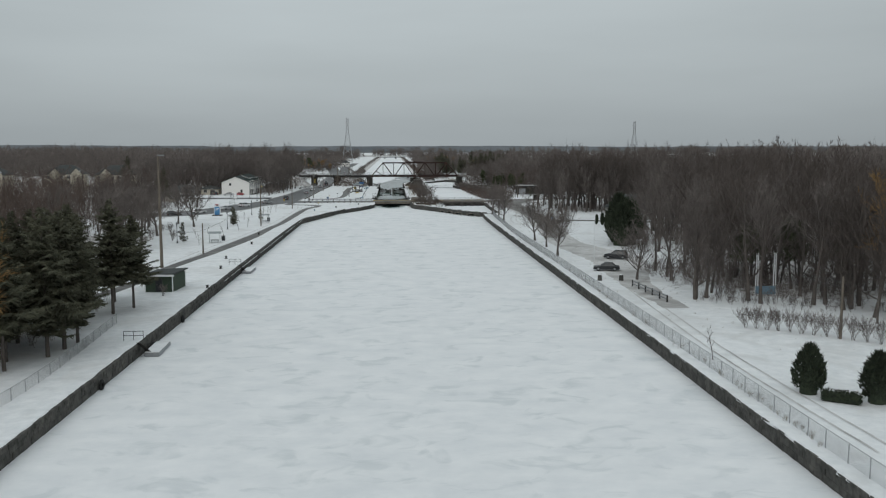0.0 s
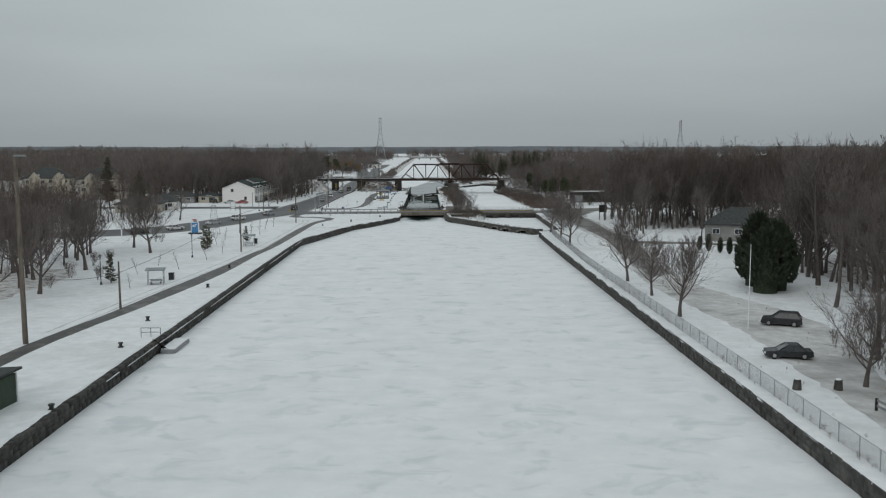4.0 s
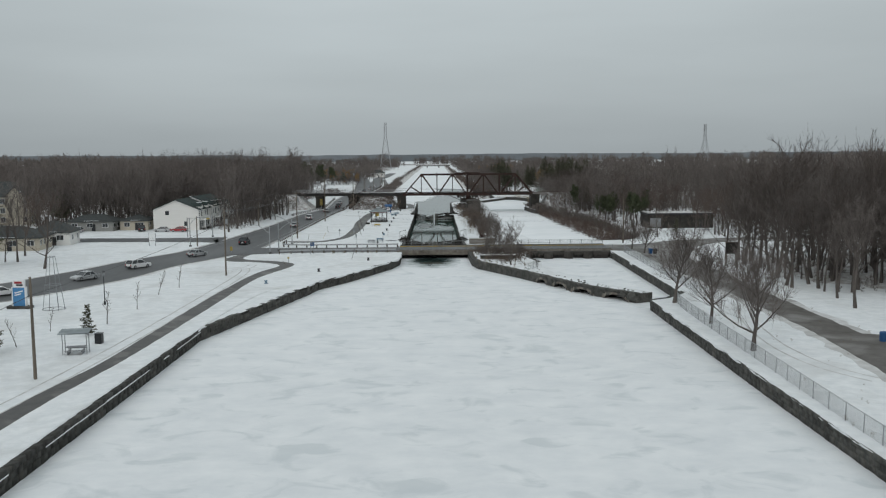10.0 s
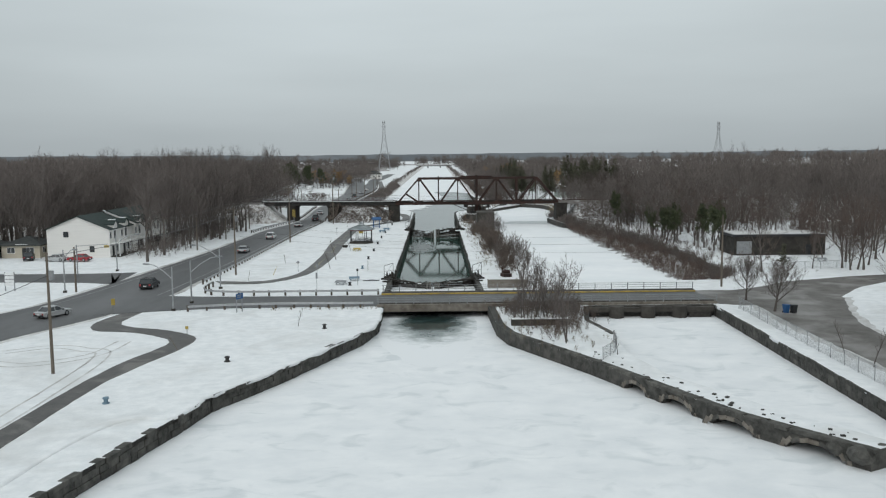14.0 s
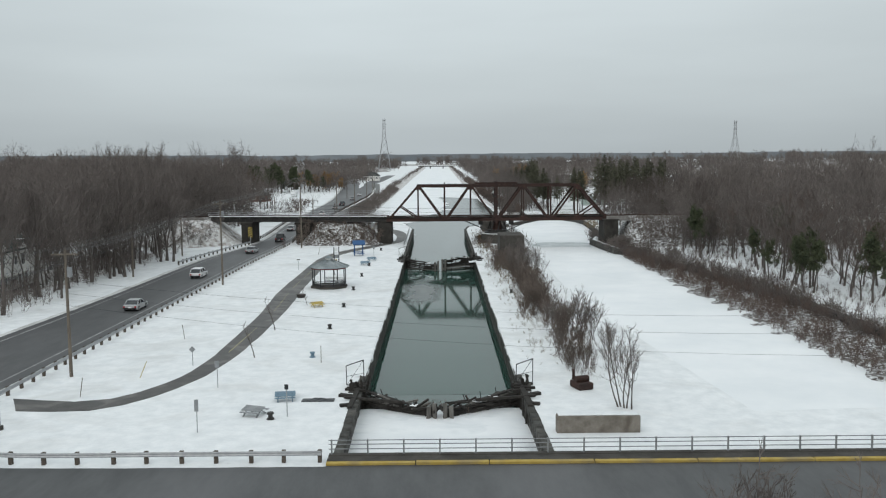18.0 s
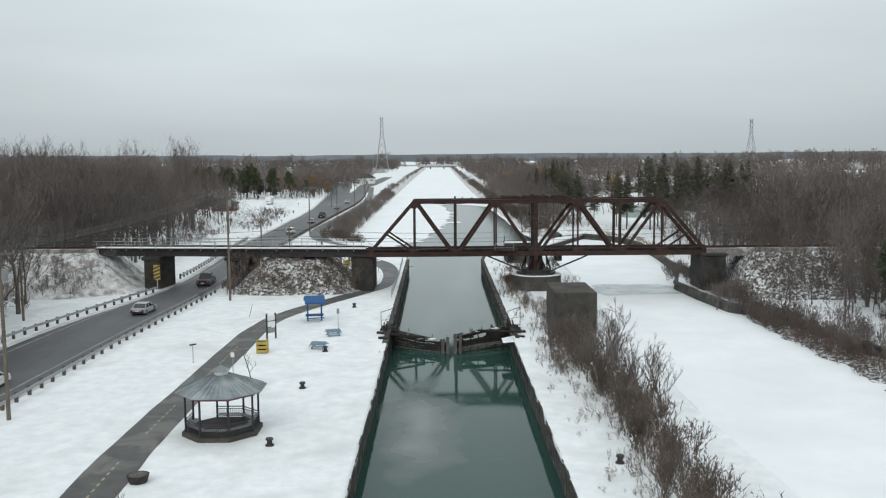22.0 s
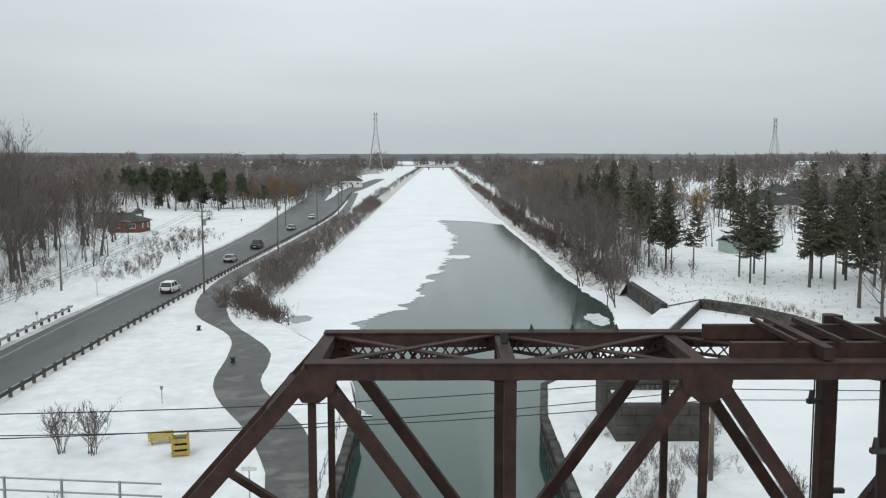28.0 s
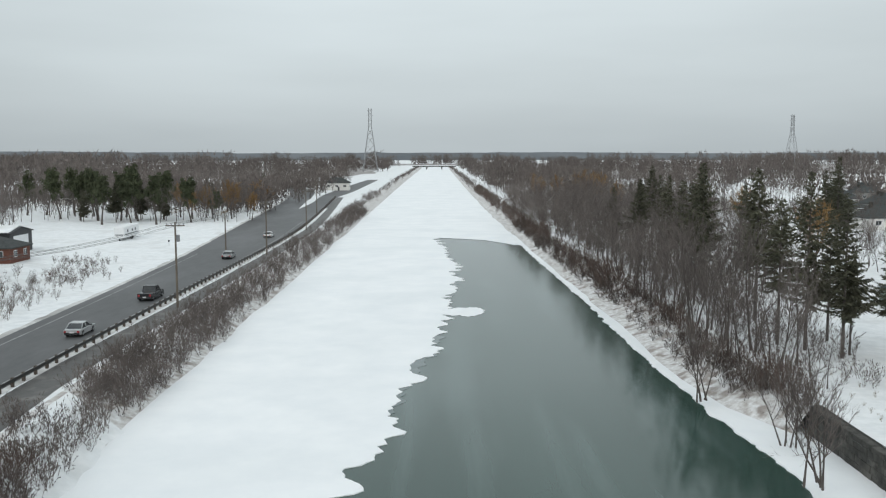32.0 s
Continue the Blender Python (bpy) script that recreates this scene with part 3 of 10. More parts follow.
def loft(name, rows, m, label, category, kind="structure", sub=1, rough=0.0):
    """A sheet through lines of equal length."""
    bm = bmesh.new()
    vs = []
    for r in rows:
        vs.append([bm.verts.new(Vector(p) + Vector((0, 0, rough * noise.noise(Vector(p) * 0.35)))) for p in r])
    for a, b in zip(vs, vs[1:]):
        for i in range(len(a) - 1):
            bm.faces.new((a[i], a[i + 1], b[i + 1], b[i]))
    bmesh.ops.recalc_face_normals(bm, faces=bm.faces)
    if sum(fa.normal.z for fa in bm.faces) < 0:
        bmesh.ops.reverse_faces(bm, faces=bm.faces)
    return tagged(link(name, bm, m), label, category, kind=kind)


def line_at(pts, n):
    p = resample([(*q, 0) if len(q) == 2 else q for q in pts], 1.0)
    return [p[round(i * (len(p) - 1) / n)] for i in range(n + 1)]


def bank(name, crest, toe, z1, m, label, n=160):
    a, b = line_at(crest, n), line_at(toe, n)
    rows = []
    for k in (-0.25, 0.0, 0.12, 0.25, 0.5, 0.75, 1.0, 1.12):
        row = []
        for c, t in zip(a, b):
            p = Vector((c.x + (t.x - c.x) * k, c.y + (t.y - c.y) * k, GZ - 0.04 if k < 0 else GZ + 0.03 + (z1 - GZ - 0.03) * k ** 1.2))
            p.z += 0.3 * max(0.0, min(1.0, k * 3)) * noise.noise(p * 0.35)
            row.append(p)
        rows.append(row)
    return loft(name, rows, m, label, "bank")


bank("bank_lock_tail", [BASIN_L[-1]] + CREST_L[:5], TOE_L[:6], LZ, SNOW, "smooth snowy bank below the lock", 60)
bank("bank_canal_west", CREST_L[3:], TOE_L[4:], LZ - 0.03, SCRUB, "snowy canal bank overgrown with brown scrub")
bank("bank_canal_east", CREST_R, TOE_R, LZ, SCRUB, "snowy canal bank overgrown with brown scrub")
EAST_TOP = [(41.3, 548), (40.3, 526), (40.8, 505), (44.3, 480), (47.9, 456), (50.2, 440), (50.5, 415), (50.3, 392), (46, 385)]
EAST_TOE = [(40.5, 548), (38.5, 526), (38.0, 505), (38.2, 480), (38.6, 456), (39.2, 440), (40.0, 415), (41.0, 394), (40.0, 385)]
loft("bank_bypass_east", [[(p.x + (q.x - p.x) * k, p.y + (q.y - p.y) * k, 0.85 - 0.75 * k ** 1.4) for p, q in zip(line_at(EAST_TOP, 140), line_at(EAST_TOE, 140))] for k in (0, 0.15, 0.3, 0.45, 0.6, 0.75, 0.9, 1.0, 1.08)], MOUND, "snowy bypass bank with bare scrub", "bank", rough=0.35)
bank("bank_bypass_west", [(23.5, 384), (19.3, 428), (17.8, 459), (18.5, 500), (19.9, 540), (20.7, 560), (19.8, 578)], [(25, 385), (21.4, 428), (20, 459), (20.6, 500), (21.8, 540), (22.4, 560), (21.6, 578)], 0.12, SNOW, "smooth snowy bypass bank")

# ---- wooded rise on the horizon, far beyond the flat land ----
# distance haze is put into the blue-grey base colour of these woods
HAZED_RIDGE = mat("hazed_wooded_rise", (0.15, 0.165, 0.18), (0.21, 0.225, 0.24), 0.004, 1.0, stretch=(1, 1, 3), spec=0.0)
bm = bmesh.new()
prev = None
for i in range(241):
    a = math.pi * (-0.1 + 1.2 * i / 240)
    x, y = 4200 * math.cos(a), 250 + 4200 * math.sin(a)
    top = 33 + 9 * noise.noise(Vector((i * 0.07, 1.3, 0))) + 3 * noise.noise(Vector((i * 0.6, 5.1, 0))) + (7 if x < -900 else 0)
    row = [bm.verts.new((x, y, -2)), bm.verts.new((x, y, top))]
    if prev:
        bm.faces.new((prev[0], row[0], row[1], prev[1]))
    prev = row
tagged(link("backdrop", bm, HAZED_RIDGE), "low wooded rise along the horizon, distance haze put into its blue-grey colour", "backdrop", kind="structure")

# ---- roads ----
ROAD_R = [(-150, 262), (-100, 280), (-68, 293.5), (-54, 319), (-49.7, 340), (-44.8, 353.4), (-40.5, 368), (-39.6, 390), (-39.0, 430), (-38.4, 480), (-37.8, 505), (-37.0, 527), (-37.9, 550), (-39.1, 600), (-39.0, 690), (-38.8, 777), (-42, 850), (-52, 994), (-70, 1100), (-110, 1250)]
ROAD_L = [(-154, 278), (-108, 293), (-77, 310.7), (-67, 331), (-62, 349.6), (-56.2, 365), (-53.5, 385), (-50.8, 420), (-49.5, 450), (-48.4, 490), (-45.8, 512), (-44.2, 527), (-44.9, 550), (-47.4, 585), (-48.6, 620), (-49.6, 660), (-52, 733), (-57, 800), (-72, 980), (-92, 1100), (-130, 1250)]
ribbon("road_fringe", [(x - 1.0, y) for x, y in ROAD_L], [(x + 0.9, y) for x, y in ROAD_R], GZ + 0.02, 0.05, PACKED, "dirty packed snow along the road edges", "road", 420, 0.3)
ribbon("road_main", ROAD_L, ROAD_R, GZ + 0.05, 0.08, ASPHALT, "wet grey two-lane asphalt road", "road", 240, 0.12)
ribbon("road_branch", [(-51, 905), (-55.7, 954), (-59.7, 1011), (-61, 1078), (-60, 1306)], [(-43.6, 905), (-47, 954), (-50, 1000), (-49, 1078), (-51, 1306)], GZ + 0.044, 0.08, ASPHALT, "wet branch of the road straight along the canal", "road", 60, 0.1)
ribbon("median_island", [(-54.3, 903), (-59, 954), (-64, 1011), (-73, 1078), (-90, 1125)], [(-53.8, 903), (-55.7, 954), (-59.7, 1011), (-61, 1078), (-66, 1125)], GZ + 0.09, 0.1, SNOW, "snow-covered island at the fork of the road", "road", 40, 0.1)
for nm, k in (("edge_line_west", 0.12), ("edge_line_east", 0.9)):
    lo, hi = line_at(ROAD_L[5:17], 300), line_at(ROAD_R[6:17], 300)
    mid = [p.lerp(q, k) for p, q in zip(lo, hi)]
    ribbon(nm, [(p.x - 0.09, p.y) for p in mid[::12]], [(p.x + 0.09, p.y) for p in mid[::12]], GZ + 0.056, 0.01, ROAD_LINE, "worn white edge line on the wet road", "marking", 240)
ribbon("road_side", [(-54, 402), (-70, 401), (-120, 404), (-200, 412)], [(-52, 378), (-58, 389), (-120, 393), (-200, 400)], GZ + 0.046, 0.08, ASPHALT, "wet side street with slush", "road", 60, 0.15)
ribbon("road_cross", [(-48, 376.4), (-34, 372.6), (-8.2, 372.0)], [(-45, 358.0), (-30, 362.2), (-8.2, 362.8)], GZ + 0.07, 0.1, ASPHALT, "wet cross road towards the bridge", "road", 30, 0.05)
ribbon("road_park", [(37.5, 373.6), (46, 374.6), (60, 384), (90, 392), (160, 400)], [(37.5, 362.5), (44, 360), (54, 364), (80, 384), (160, 388)], GZ + 0.05, 0.08, SLUSH, "slushy road beyond the bridge", "road", 40, 0.3)
ribbon("road_park_fringe", [(42, 364), (41, 340), (42, 300), (41.8, 269), (38.3, 228), (36.5, 200), (38.4, 172), (37, 140), (37.5, 118)], [(58, 366), (51, 345), (50.8, 325), (49.7, 295), (49.2, 265), (46.7, 240), (44, 205), (49.5, 172), (42, 140), (41, 118)], GZ + 0.03, 0.06, PACKED, "packed snow along the park lane", "road", 160, 0.35)
ribbon("road_park_lane", [(43, 364), (42, 340), (43.2, 300), (43, 269), (39.5, 228), (38.8, 214)], [(57, 366), (50, 345), (49.6, 325), (48.5, 295), (48.0, 265), (45.5, 240), (42.8, 216)], GZ + 0.066, 0.08, SLUSH, "slushy park lane with tyre tracks", "road", 110, 0.18)
ribbon("road_park_branch", [(46, 271), (58, 268.5), (75, 262), (110, 258)], [(46, 265), (58, 264), (75, 257), (110, 253)], GZ + 0.04, 0.08, SLUSH, "narrow slushy park lane", "road", 40, 0.2)
ribbon("path_west", [(-46, 128), (-43.6, 140), (-42.6, 152), (-42.2, 162), (-41.2, 172), (-39.6, 184), (-38.1, 202.4), (-35.8, 227.4), (-34.4, 249.5), (-33.4, 262), (-33.2, 297), (-32.6, 318), (-31.7, 329.5), (-29.6, 339.5), (-32, 343.5), (-36.1, 346.2), (-40.8, 347.5), (-42.6, 352), (-41.6, 360)],
       [(-43.5, 127), (-41.4, 140), (-40.2, 153), (-39.8, 164), (-38.6, 174.8), (-37.2, 184), (-35.7, 196.6), (-33.4, 220), (-32.6, 246.2), (-31.6, 262), (-31.0, 288), (-30.6, 318), (-29.6, 327), (-27.3, 337.5), (-27.6, 343), (-32, 347.2), (-37, 349.5), (-39.5, 353), (-39.0, 362)], GZ + 0.03, 0.06, PATHM, "grey asphalt cycle path cleared of snow", "path", 140, 0.05)
ribbon("path_lock", [(-37, 389.6), (-29.8, 388.6), (-25.6, 394), (-24.0, 404), (-24.1, 428), (-25.2, 450), (-25.2, 472), (-25.0, 492), (-22.6, 505), (-15.5, 521), (-12.2, 528), (-11.6, 536), (-12.6, 548), (-15.8, 558), (-21.6, 571), (-24.9, 592), (-33.9, 610), (-38.0, 640), (-37.4, 690), (-37.2, 780), (-40, 850), (-50, 994)],
       [(-35, 385.8), (-28.1, 386.2), (-23.6, 393.5), (-21.6, 406), (-21.2, 432), (-22.0, 454), (-22.2, 480), (-22.0, 497), (-18.5, 508), (-12.0, 522), (-9.6, 529), (-9.2, 540), (-9.9, 550), (-12.2, 560), (-17.6, 572), (-19.6, 586), (-28.5, 606), (-34.0, 636), (-34.6, 690), (-34.2, 780), (-37, 850), (-47, 994)], GZ + 0.035, 0.06, PATHM, "wet asphalt cycle path beside the lock", "path", 220, 0.08)


def dashes(name, left, right, y0, y1, z, label):
    """Short painted lines along the middle of a path."""
    bm = bmesh.new()
    a, b = line_at(left, 900), line_at(right, 900)
    mid = resample([(p + q) / 2 for p, q in zip(a, b)], 0.5)
    for i in range(0, len(mid) - 3, 8):
        p, q = mid[i], mid[i + 3]
        if y0 < p.y < y1:
            d = (q - p).normalized()
            n_ = Vector((-d.y, d.x, 0)) * 0.07
            bm.faces.new([bm.verts.new((v.x, v.y, z)) for v in (p - n_, q - n_, q + n_, p + n_)])
    bmesh.ops.recalc_face_normals(bm, faces=bm.faces)
    return tagged(link(name, bm, FADED_LINE), label, "marking", kind="structure")


PATH_L, PATH_R = [(-23.6, 404), (-23.7, 428), (-24.8, 450), (-24.8, 472), (-24.6, 492), (-22.2, 505), (-15.2, 521)], [(-22.0, 406), (-21.6, 432), (-22.4, 454), (-22.6, 480), (-22.4, 497), (-18.9, 508), (-12.3, 522)]
dashes("path_marking", PATH_L, PATH_R, 404, 515, GZ + 0.045, "faded dashed line on the cycle path")


def tracks(name, line, gap, z, label):
    """Two wheel ruts pressed into the snow."""
    p = resample([(x, y, 0) for x, y in line], 0.7)
    bm = bmesh.new()
    for sd in (-1, 1):
        prev = None
        for i, q in enumerate(p):
            d = (p[min(i + 1, len(p) - 1)] - p[max(i - 1, 0)]).normalized()
            nn = Vector((-d.y, d.x, 0))
            c = q + nn * (sd * gap / 2 + 0.08 * noise.noise(Vector((q.y * 0.3, q.x * 0.3, sd))))
            wd = 0.11 + 0.06 * noise.noise(Vector((q.y, q.x, sd * 3)))
            row = [bm.verts.new((*(c - nn * wd).xy, z)), bm.verts.new((*(c + nn * wd).xy, z))]
            if prev:
                bm.faces.new((prev[0], prev[1], row[1], row[0]))
            prev = row
    bmesh.ops.recalc_face_normals(bm, faces=bm.faces)
    return tagged(link(name, bm, PACKED), label, "tracks", kind="structure")


tracks("tyre_tracks_lawn", [(-52, 327), (-46, 331), (-41, 330), (-36, 334), (-35, 341)], 1.6, GZ + 0.012, "tyre tracks in the snow beside the road")
tracks("tyre_tracks_verge", [(-46, 336), (-42, 338.5), (-38, 337), (-34.5, 332), (-34.0, 300), (-34.6, 262), (-36.8, 228), (-39.6, 200), (-42, 170)], 1.5, GZ + 0.012, "tyre tracks in the snow beside the path")
tracks("tyre_tracks_park", [(39.8, 250), (37.2, 256), (36.6, 266), (38.6, 280), (41.5, 290)], 1.6, GZ + 0.012, "tyre tracks in the snow beside the park lane")
tracks("tyre_tracks_start", [(36, 60), (35.6, 90), (36.8, 120), (38.6, 150), (40.6, 180)], 1.6, GZ + 0.04, "tyre tracks in the snow along the fence")


# ---- retaining walls: a mortar core, its stones are laid at the end ----
WALLS = []


def wall(name, pts, z0, z1, label, course=0.52, thick=0.9, side=1, every=1.5, pick=None):
    """A wall along pts; side: +1 if the water lies to the right of the way."""
    p = [Vector((x, y, 0)) for x, y in pts]
    bm = bmesh.new()
    inner, outer = [], []
    for i, q in enumerate(p):
        d = ((p[min(i + 1, len(p) - 1)] - q).normalized() + (q - p[max(i - 1, 0)]).normalized()).normalized()
        nrm = Vector((d.y, -d.x, 0)) * side
        inner.append(q - nrm * 0.06)
        outer.append(q - nrm * thick)
    ring = [[bm.verts.new((v.x, v.y, z)) for v, z in ((inner[i], z0), (inner[i], z1 - 0.05), (outer[i], z1 - 0.05), (outer[i], z0))] for i in range(len(p))]
    for a, b in zip(ring, ring[1:]):
        for k in range(4):
            bm.faces.new((a[k], a[(k + 1) % 4], b[(k + 1) % 4], b[k]))
    bm.faces.new(ring[0])
    bm.faces.new(ring[-1][::-1])
    bmesh.ops.recalc_face_normals(bm, faces=bm.faces)
    ob = tagged(link(name, bm, MORTAR), label, "wall", kind="structure")
    WALLS.append((ob, p, z0, z1, course, side, every, pick))
    return ob


wall("wall_basin_west", [(-28.2, -60), (-28.2, 277)], -0.6, GZ + 0.04, "dark stone canal wall with a snowy coping", pick=(40, 125))
wall("wall_funnel_west", [(-28.2, 277), (-20.3, 312.3), (-19.4, 317.5), (-14.8, 327.6), (-8.6, 344.5), (-7.3, 351), (-7.4, 362)], -0.6, GZ + 0.04, "rough stone funnel wall with a broken edge")
wall("wall_lock_west", [(-7.4, 362), (-7.6, 388), (-7.7, 440), (-7.9, 520), (-8.2, 564)], -2.0, GZ + 0.04, "dark lock wall of stone blocks", course=0.75, every=1.9, pick=(395, 470))
wall("wall_lock_east", [(9.5, 575.5), (7.2, 572), (6.0, 562), (6.0, 545), (6.1, 480), (6.3, 388), (6.8, 366)], -2.0, GZ + 0.04, "dark lock wall of stone blocks", course=0.75, every=1.9, pick=(395, 470))
wall("wall_weir_end", [(20.3, 342), (18.7, 351), (20.2, 361), (37.3, 361)], -0.6, GZ + 0.04, "stone end wall of the weir basin")
wall("wall_weir_east", [(37.3, 361), (36.3, 302), (33, 297.6)], -0.6, GZ + 0.04, "dark stone wall of the weir basin")
wall("wall_basin_east", [(33, 297.6), (30.3, 296), (29.9, 250), (30.3, 100), (30.6, -60)], -0.6, GZ + 0.04, "dark stone canal wall with a snowy coping", pick=(45, 130))
wall("wall_pool_curved", [(35, 619), (40, 613), (43, 605), (44, 594), (43, 575), (41, 548), (39, 526)], -1.6, GZ + 0.04, "curved stone wall round the bypass pool")
wall("wall_bypass_top", [(40.5, 505), (44, 480), (47.6, 456), (49.9, 440), (50.2, 415), (50, 392), (46, 385.5)], -0.3, GZ + 0.06, "dark retaining wall above the scrub", side=-1)
wall("wall_wing_east", [(40.3, 545), (35.6, 531), (36.2, 520.5), (37.4, 509.5), (40.5, 505)], -0.6, GZ - 0.1, "curved dark wing wall below the bridge abutment")
wing = tagged(new("wing_fill"), "snowy ledge behind the wing wall", "ledge", kind="structure")
part("ledge_body", prism([(40.6, 546), (36.4, 531), (37.0, 520.5), (38.2, 509.8), (40.9, 505.4), (46, 510), (46, 546)], -0.6, GZ - 0.35), DARK_CONCRETE, wing)
part("ledge_snow", prism([(40.6, 546), (36.3, 531), (36.9, 520.5), (38.1, 509.8), (40.9, 505.3), (46, 510), (46, 546)], GZ - 0.35, GZ - 0.06), SNOW, wing, "smooth snow")
wall("wall_canal_diagonal", [(27.8, 634), (27.8, 612.5)], -1.6, GZ + 0.45, "short dark retaining wall with a snowy top")

# arched pier between the basin and the weir
pier = thing("arched_pier", Matrix.Identity(4), "old stone pier with low flood arches and snow on top", "pier")
FRONT = [(6.8, 366), (7.2, 349), (8.2, 343.5), (15.2, 329.3), (23.1, 311), (29.6, 301.5)]
BACK = [(32.3, 303), (27.0, 311.8), (21.3, 323.5), (19.5, 333), (20.3, 342)]


def arched_wall(pts, arches, z0, z1):
    """A face with round-topped openings, given as (start, end) in metres along the line; 0.9 m deep."""
    p = [Vector((x, y, 0)) for x, y in pts]
    cum = [0.0]
    for a, b in zip(p, p[1:]):
        cum.append(cum[-1] + (b - a).length)

    def at(s):
        for i in range(len(p) - 1):
            if s <= cum[i + 1] or i == len(p) - 2:
                d = (p[i + 1] - p[i]).normalized()
                return p[i] + d * (s - cum[i]), Vector((-d.y, d.x, 0))
    ss = set(cum)
    for a, b in arches:
        ss |= {a + (b - a) * k / 10 for k in range(11)}
    ss |= {cum[-1] * k / 40 for k in range(41)}
    bm = bmesh.new()
    prev = None
    for s in sorted(ss):
        q, nn = at(s)
        zb = z0
        for a, b in arches:
            if a < s < b:
                k = (s - (a + b) / 2) / ((b - a) / 2)
                zb = -0.05 + 0.95 * math.sqrt(max(0, 1 - k * k))
        jut = 0.05 * noise.noise(Vector((s * 0.8, 2, 0)))
        r = [bm.verts.new((*(q + nn * (o + jut)).xy, z)) for o, z in ((0, zb), (0, z1), (0.9, z1), (0.9, zb))]
        if prev:
            for k in range(4):
                bm.faces.new((prev[k], prev[(k + 1) % 4], r[(k + 1) % 4], r[k]))
        else:
            bm.faces.new(r[::-1])
        prev = r
    bm.faces.new(prev)
    bmesh.ops.recalc_face_normals(bm, faces=bm.faces)
    return bm


part("arch_wall", arched_wall(FRONT, [(44.0, 47.6), (49.5, 54.0), (56.0, 60.8), (63.0, 68.2)], -0.6, GZ + 0.02), STONE, pier, "stone face with four low arches")
ARCHES = [(44.0, 47.6), (49.5, 54.0), (56.0, 60.8), (63.0, 68.2)]
front_line = [Vector((x, y, 0)) for x, y in FRONT]


def along(sd):
    for p, q in zip(front_line, front_line[1:]):
        if sd <= (q - p).length:
            d = (q - p).normalized()
            return p + d * sd, d
        sd -= (q - p).length
    return q, d


for k, (a, b) in enumerate(ARCHES):
    c, d = along((a + b) / 2)
    nn = Vector((d.y, -d.x, 0))
    hw = (b - a) / 2
    for j in range(11):
        u = math.pi * (j + 0.5) / 11
        q = c - d * (hw + 0.16) * math.cos(u) + nn * 0.03
        mm = Matrix.Translation((q.x, q.y, -0.05 + 1.1 * math.sin(u))) @ Matrix.Rotation(math.atan2(d.y, d.x), 4, "Z") @ Matrix.Rotation(u - math.pi / 2, 4, "Y")
        part("voussoir", box(bmesh.new(), -hw * 0.15, hw * 0.15, -0.05, 0.05, -0.14, 0.2, mm, bevel=0.015), TAN if j % 3 else STONE, pier, "pale arch stone")
part("back_wall", arched_wall([(29.6, 301.5), (32.3, 303), (27.0, 311.8), (21.3, 323.5), (19.5, 333), (20.3, 342)], [], -0.6, GZ - 0.03), STONE, pier)
bm = bmesh.new()
random.seed(5)
f, b = line_at(FRONT[2:], 46), line_at(BACK[::-1], 46)
for i in range(46):
    if random.random() < 0.85:
        q = f[i] + (b[i] - f[i]).normalized() * 0.45
        mm = Matrix.Translation((q.x, q.y, GZ + random.uniform(0.0, 0.1))) @ Matrix.Rotation(math.atan2(f[i + 1].y - f[i].y, f[i + 1].x - f[i].x) + random.uniform(-.06, .06), 4, "Z")
        box(bm, -0.1, random.uniform(0.8, 1.25), -0.4, random.uniform(0.15, 0.35), -0.25, 0.06, mm, bevel=0.05)
tagged(part("coping", bm, STONE, pier, "uneven coping stones"), kind="stuff")
for k, (x, y, s) in enumerate(((29.3, 302.3, 1.5), (30.9, 302.9, 1.3), (28.3, 303.9, 1.2), (31.4, 304.5, 1.0))):
    bm = bmesh.new()
    bmesh.ops.create_icosphere(bm, subdivisions=2, radius=s * 0.62)
    for v in bm.verts:
        v.co *= 1 + 0.28 * noise.noise(v.co * 1.3 + Vector((k * 7, 0, 0)))
        v.co.z *= 0.75
    bmesh.ops.translate(bm, verts=bm.verts, vec=(x, y, 1.1))
    part("end_stone", bm, STONE, pier)

# weir: stop-log buttresses in the end wall
weir = thing("weir_gate", Matrix.Translation((0, 360.8, 0)), "old concrete weir with rounded buttresses", "weir")
for x in (24, 28.2, 32.4):
    part("buttress", tube(bmesh.new(), (x, -0.5, -0.4), (x, -0.5, GZ + 0.1), 1.0, n=16), CONCRETE, weir)
part("weir_lintel", boxes((20.4, 37, -0.75, -0.1, 0.9, GZ - 0.1)), CONCRETE, weir)
part("stop_log", boxes((33.6, 36.6, -0.9, -0.76, -0.3, 0.9)), TIMBER, weir, "dark wooden stop logs")
low = thing("low_wall", Matrix.Translation((12.5, 348.2, GZ)), "low concrete wall on the snowy island", "wall")
part("wall_body", boxes((-3.6, 3.4, -0.5, 0.5, -0.2, 0.75), bevel=0.06), CONCRETE, low)
part("snow_cap", boxes((-3.55, 3.35, -0.45, 0.45, 0.75, 0.83), bevel=0.04), SNOW, low)

# diagonal dam at the end of the bypass
dam = thing("diagonal_dam", Matrix.Identity(4), "low dam covered with smooth snow", "dam")
part("dam_body", prism([(15.0, 576), (35.2, 619.3), (28.4, 613.5), (10.2, 574.5)], -3.2, 1.15), CONCRETE, dam)
part("dam_snow", prism([(14.8, 576.2), (35.0, 619.4), (28.2, 613.3), (10.2, 574.7)], 1.15, 1.4), SNOW, dam, "smooth snow")
house = thing("weir_house", Matrix.Translation((13.9, 559.5, 0)), "ruined square concrete weir abutment with painted scrawls", "abutment")
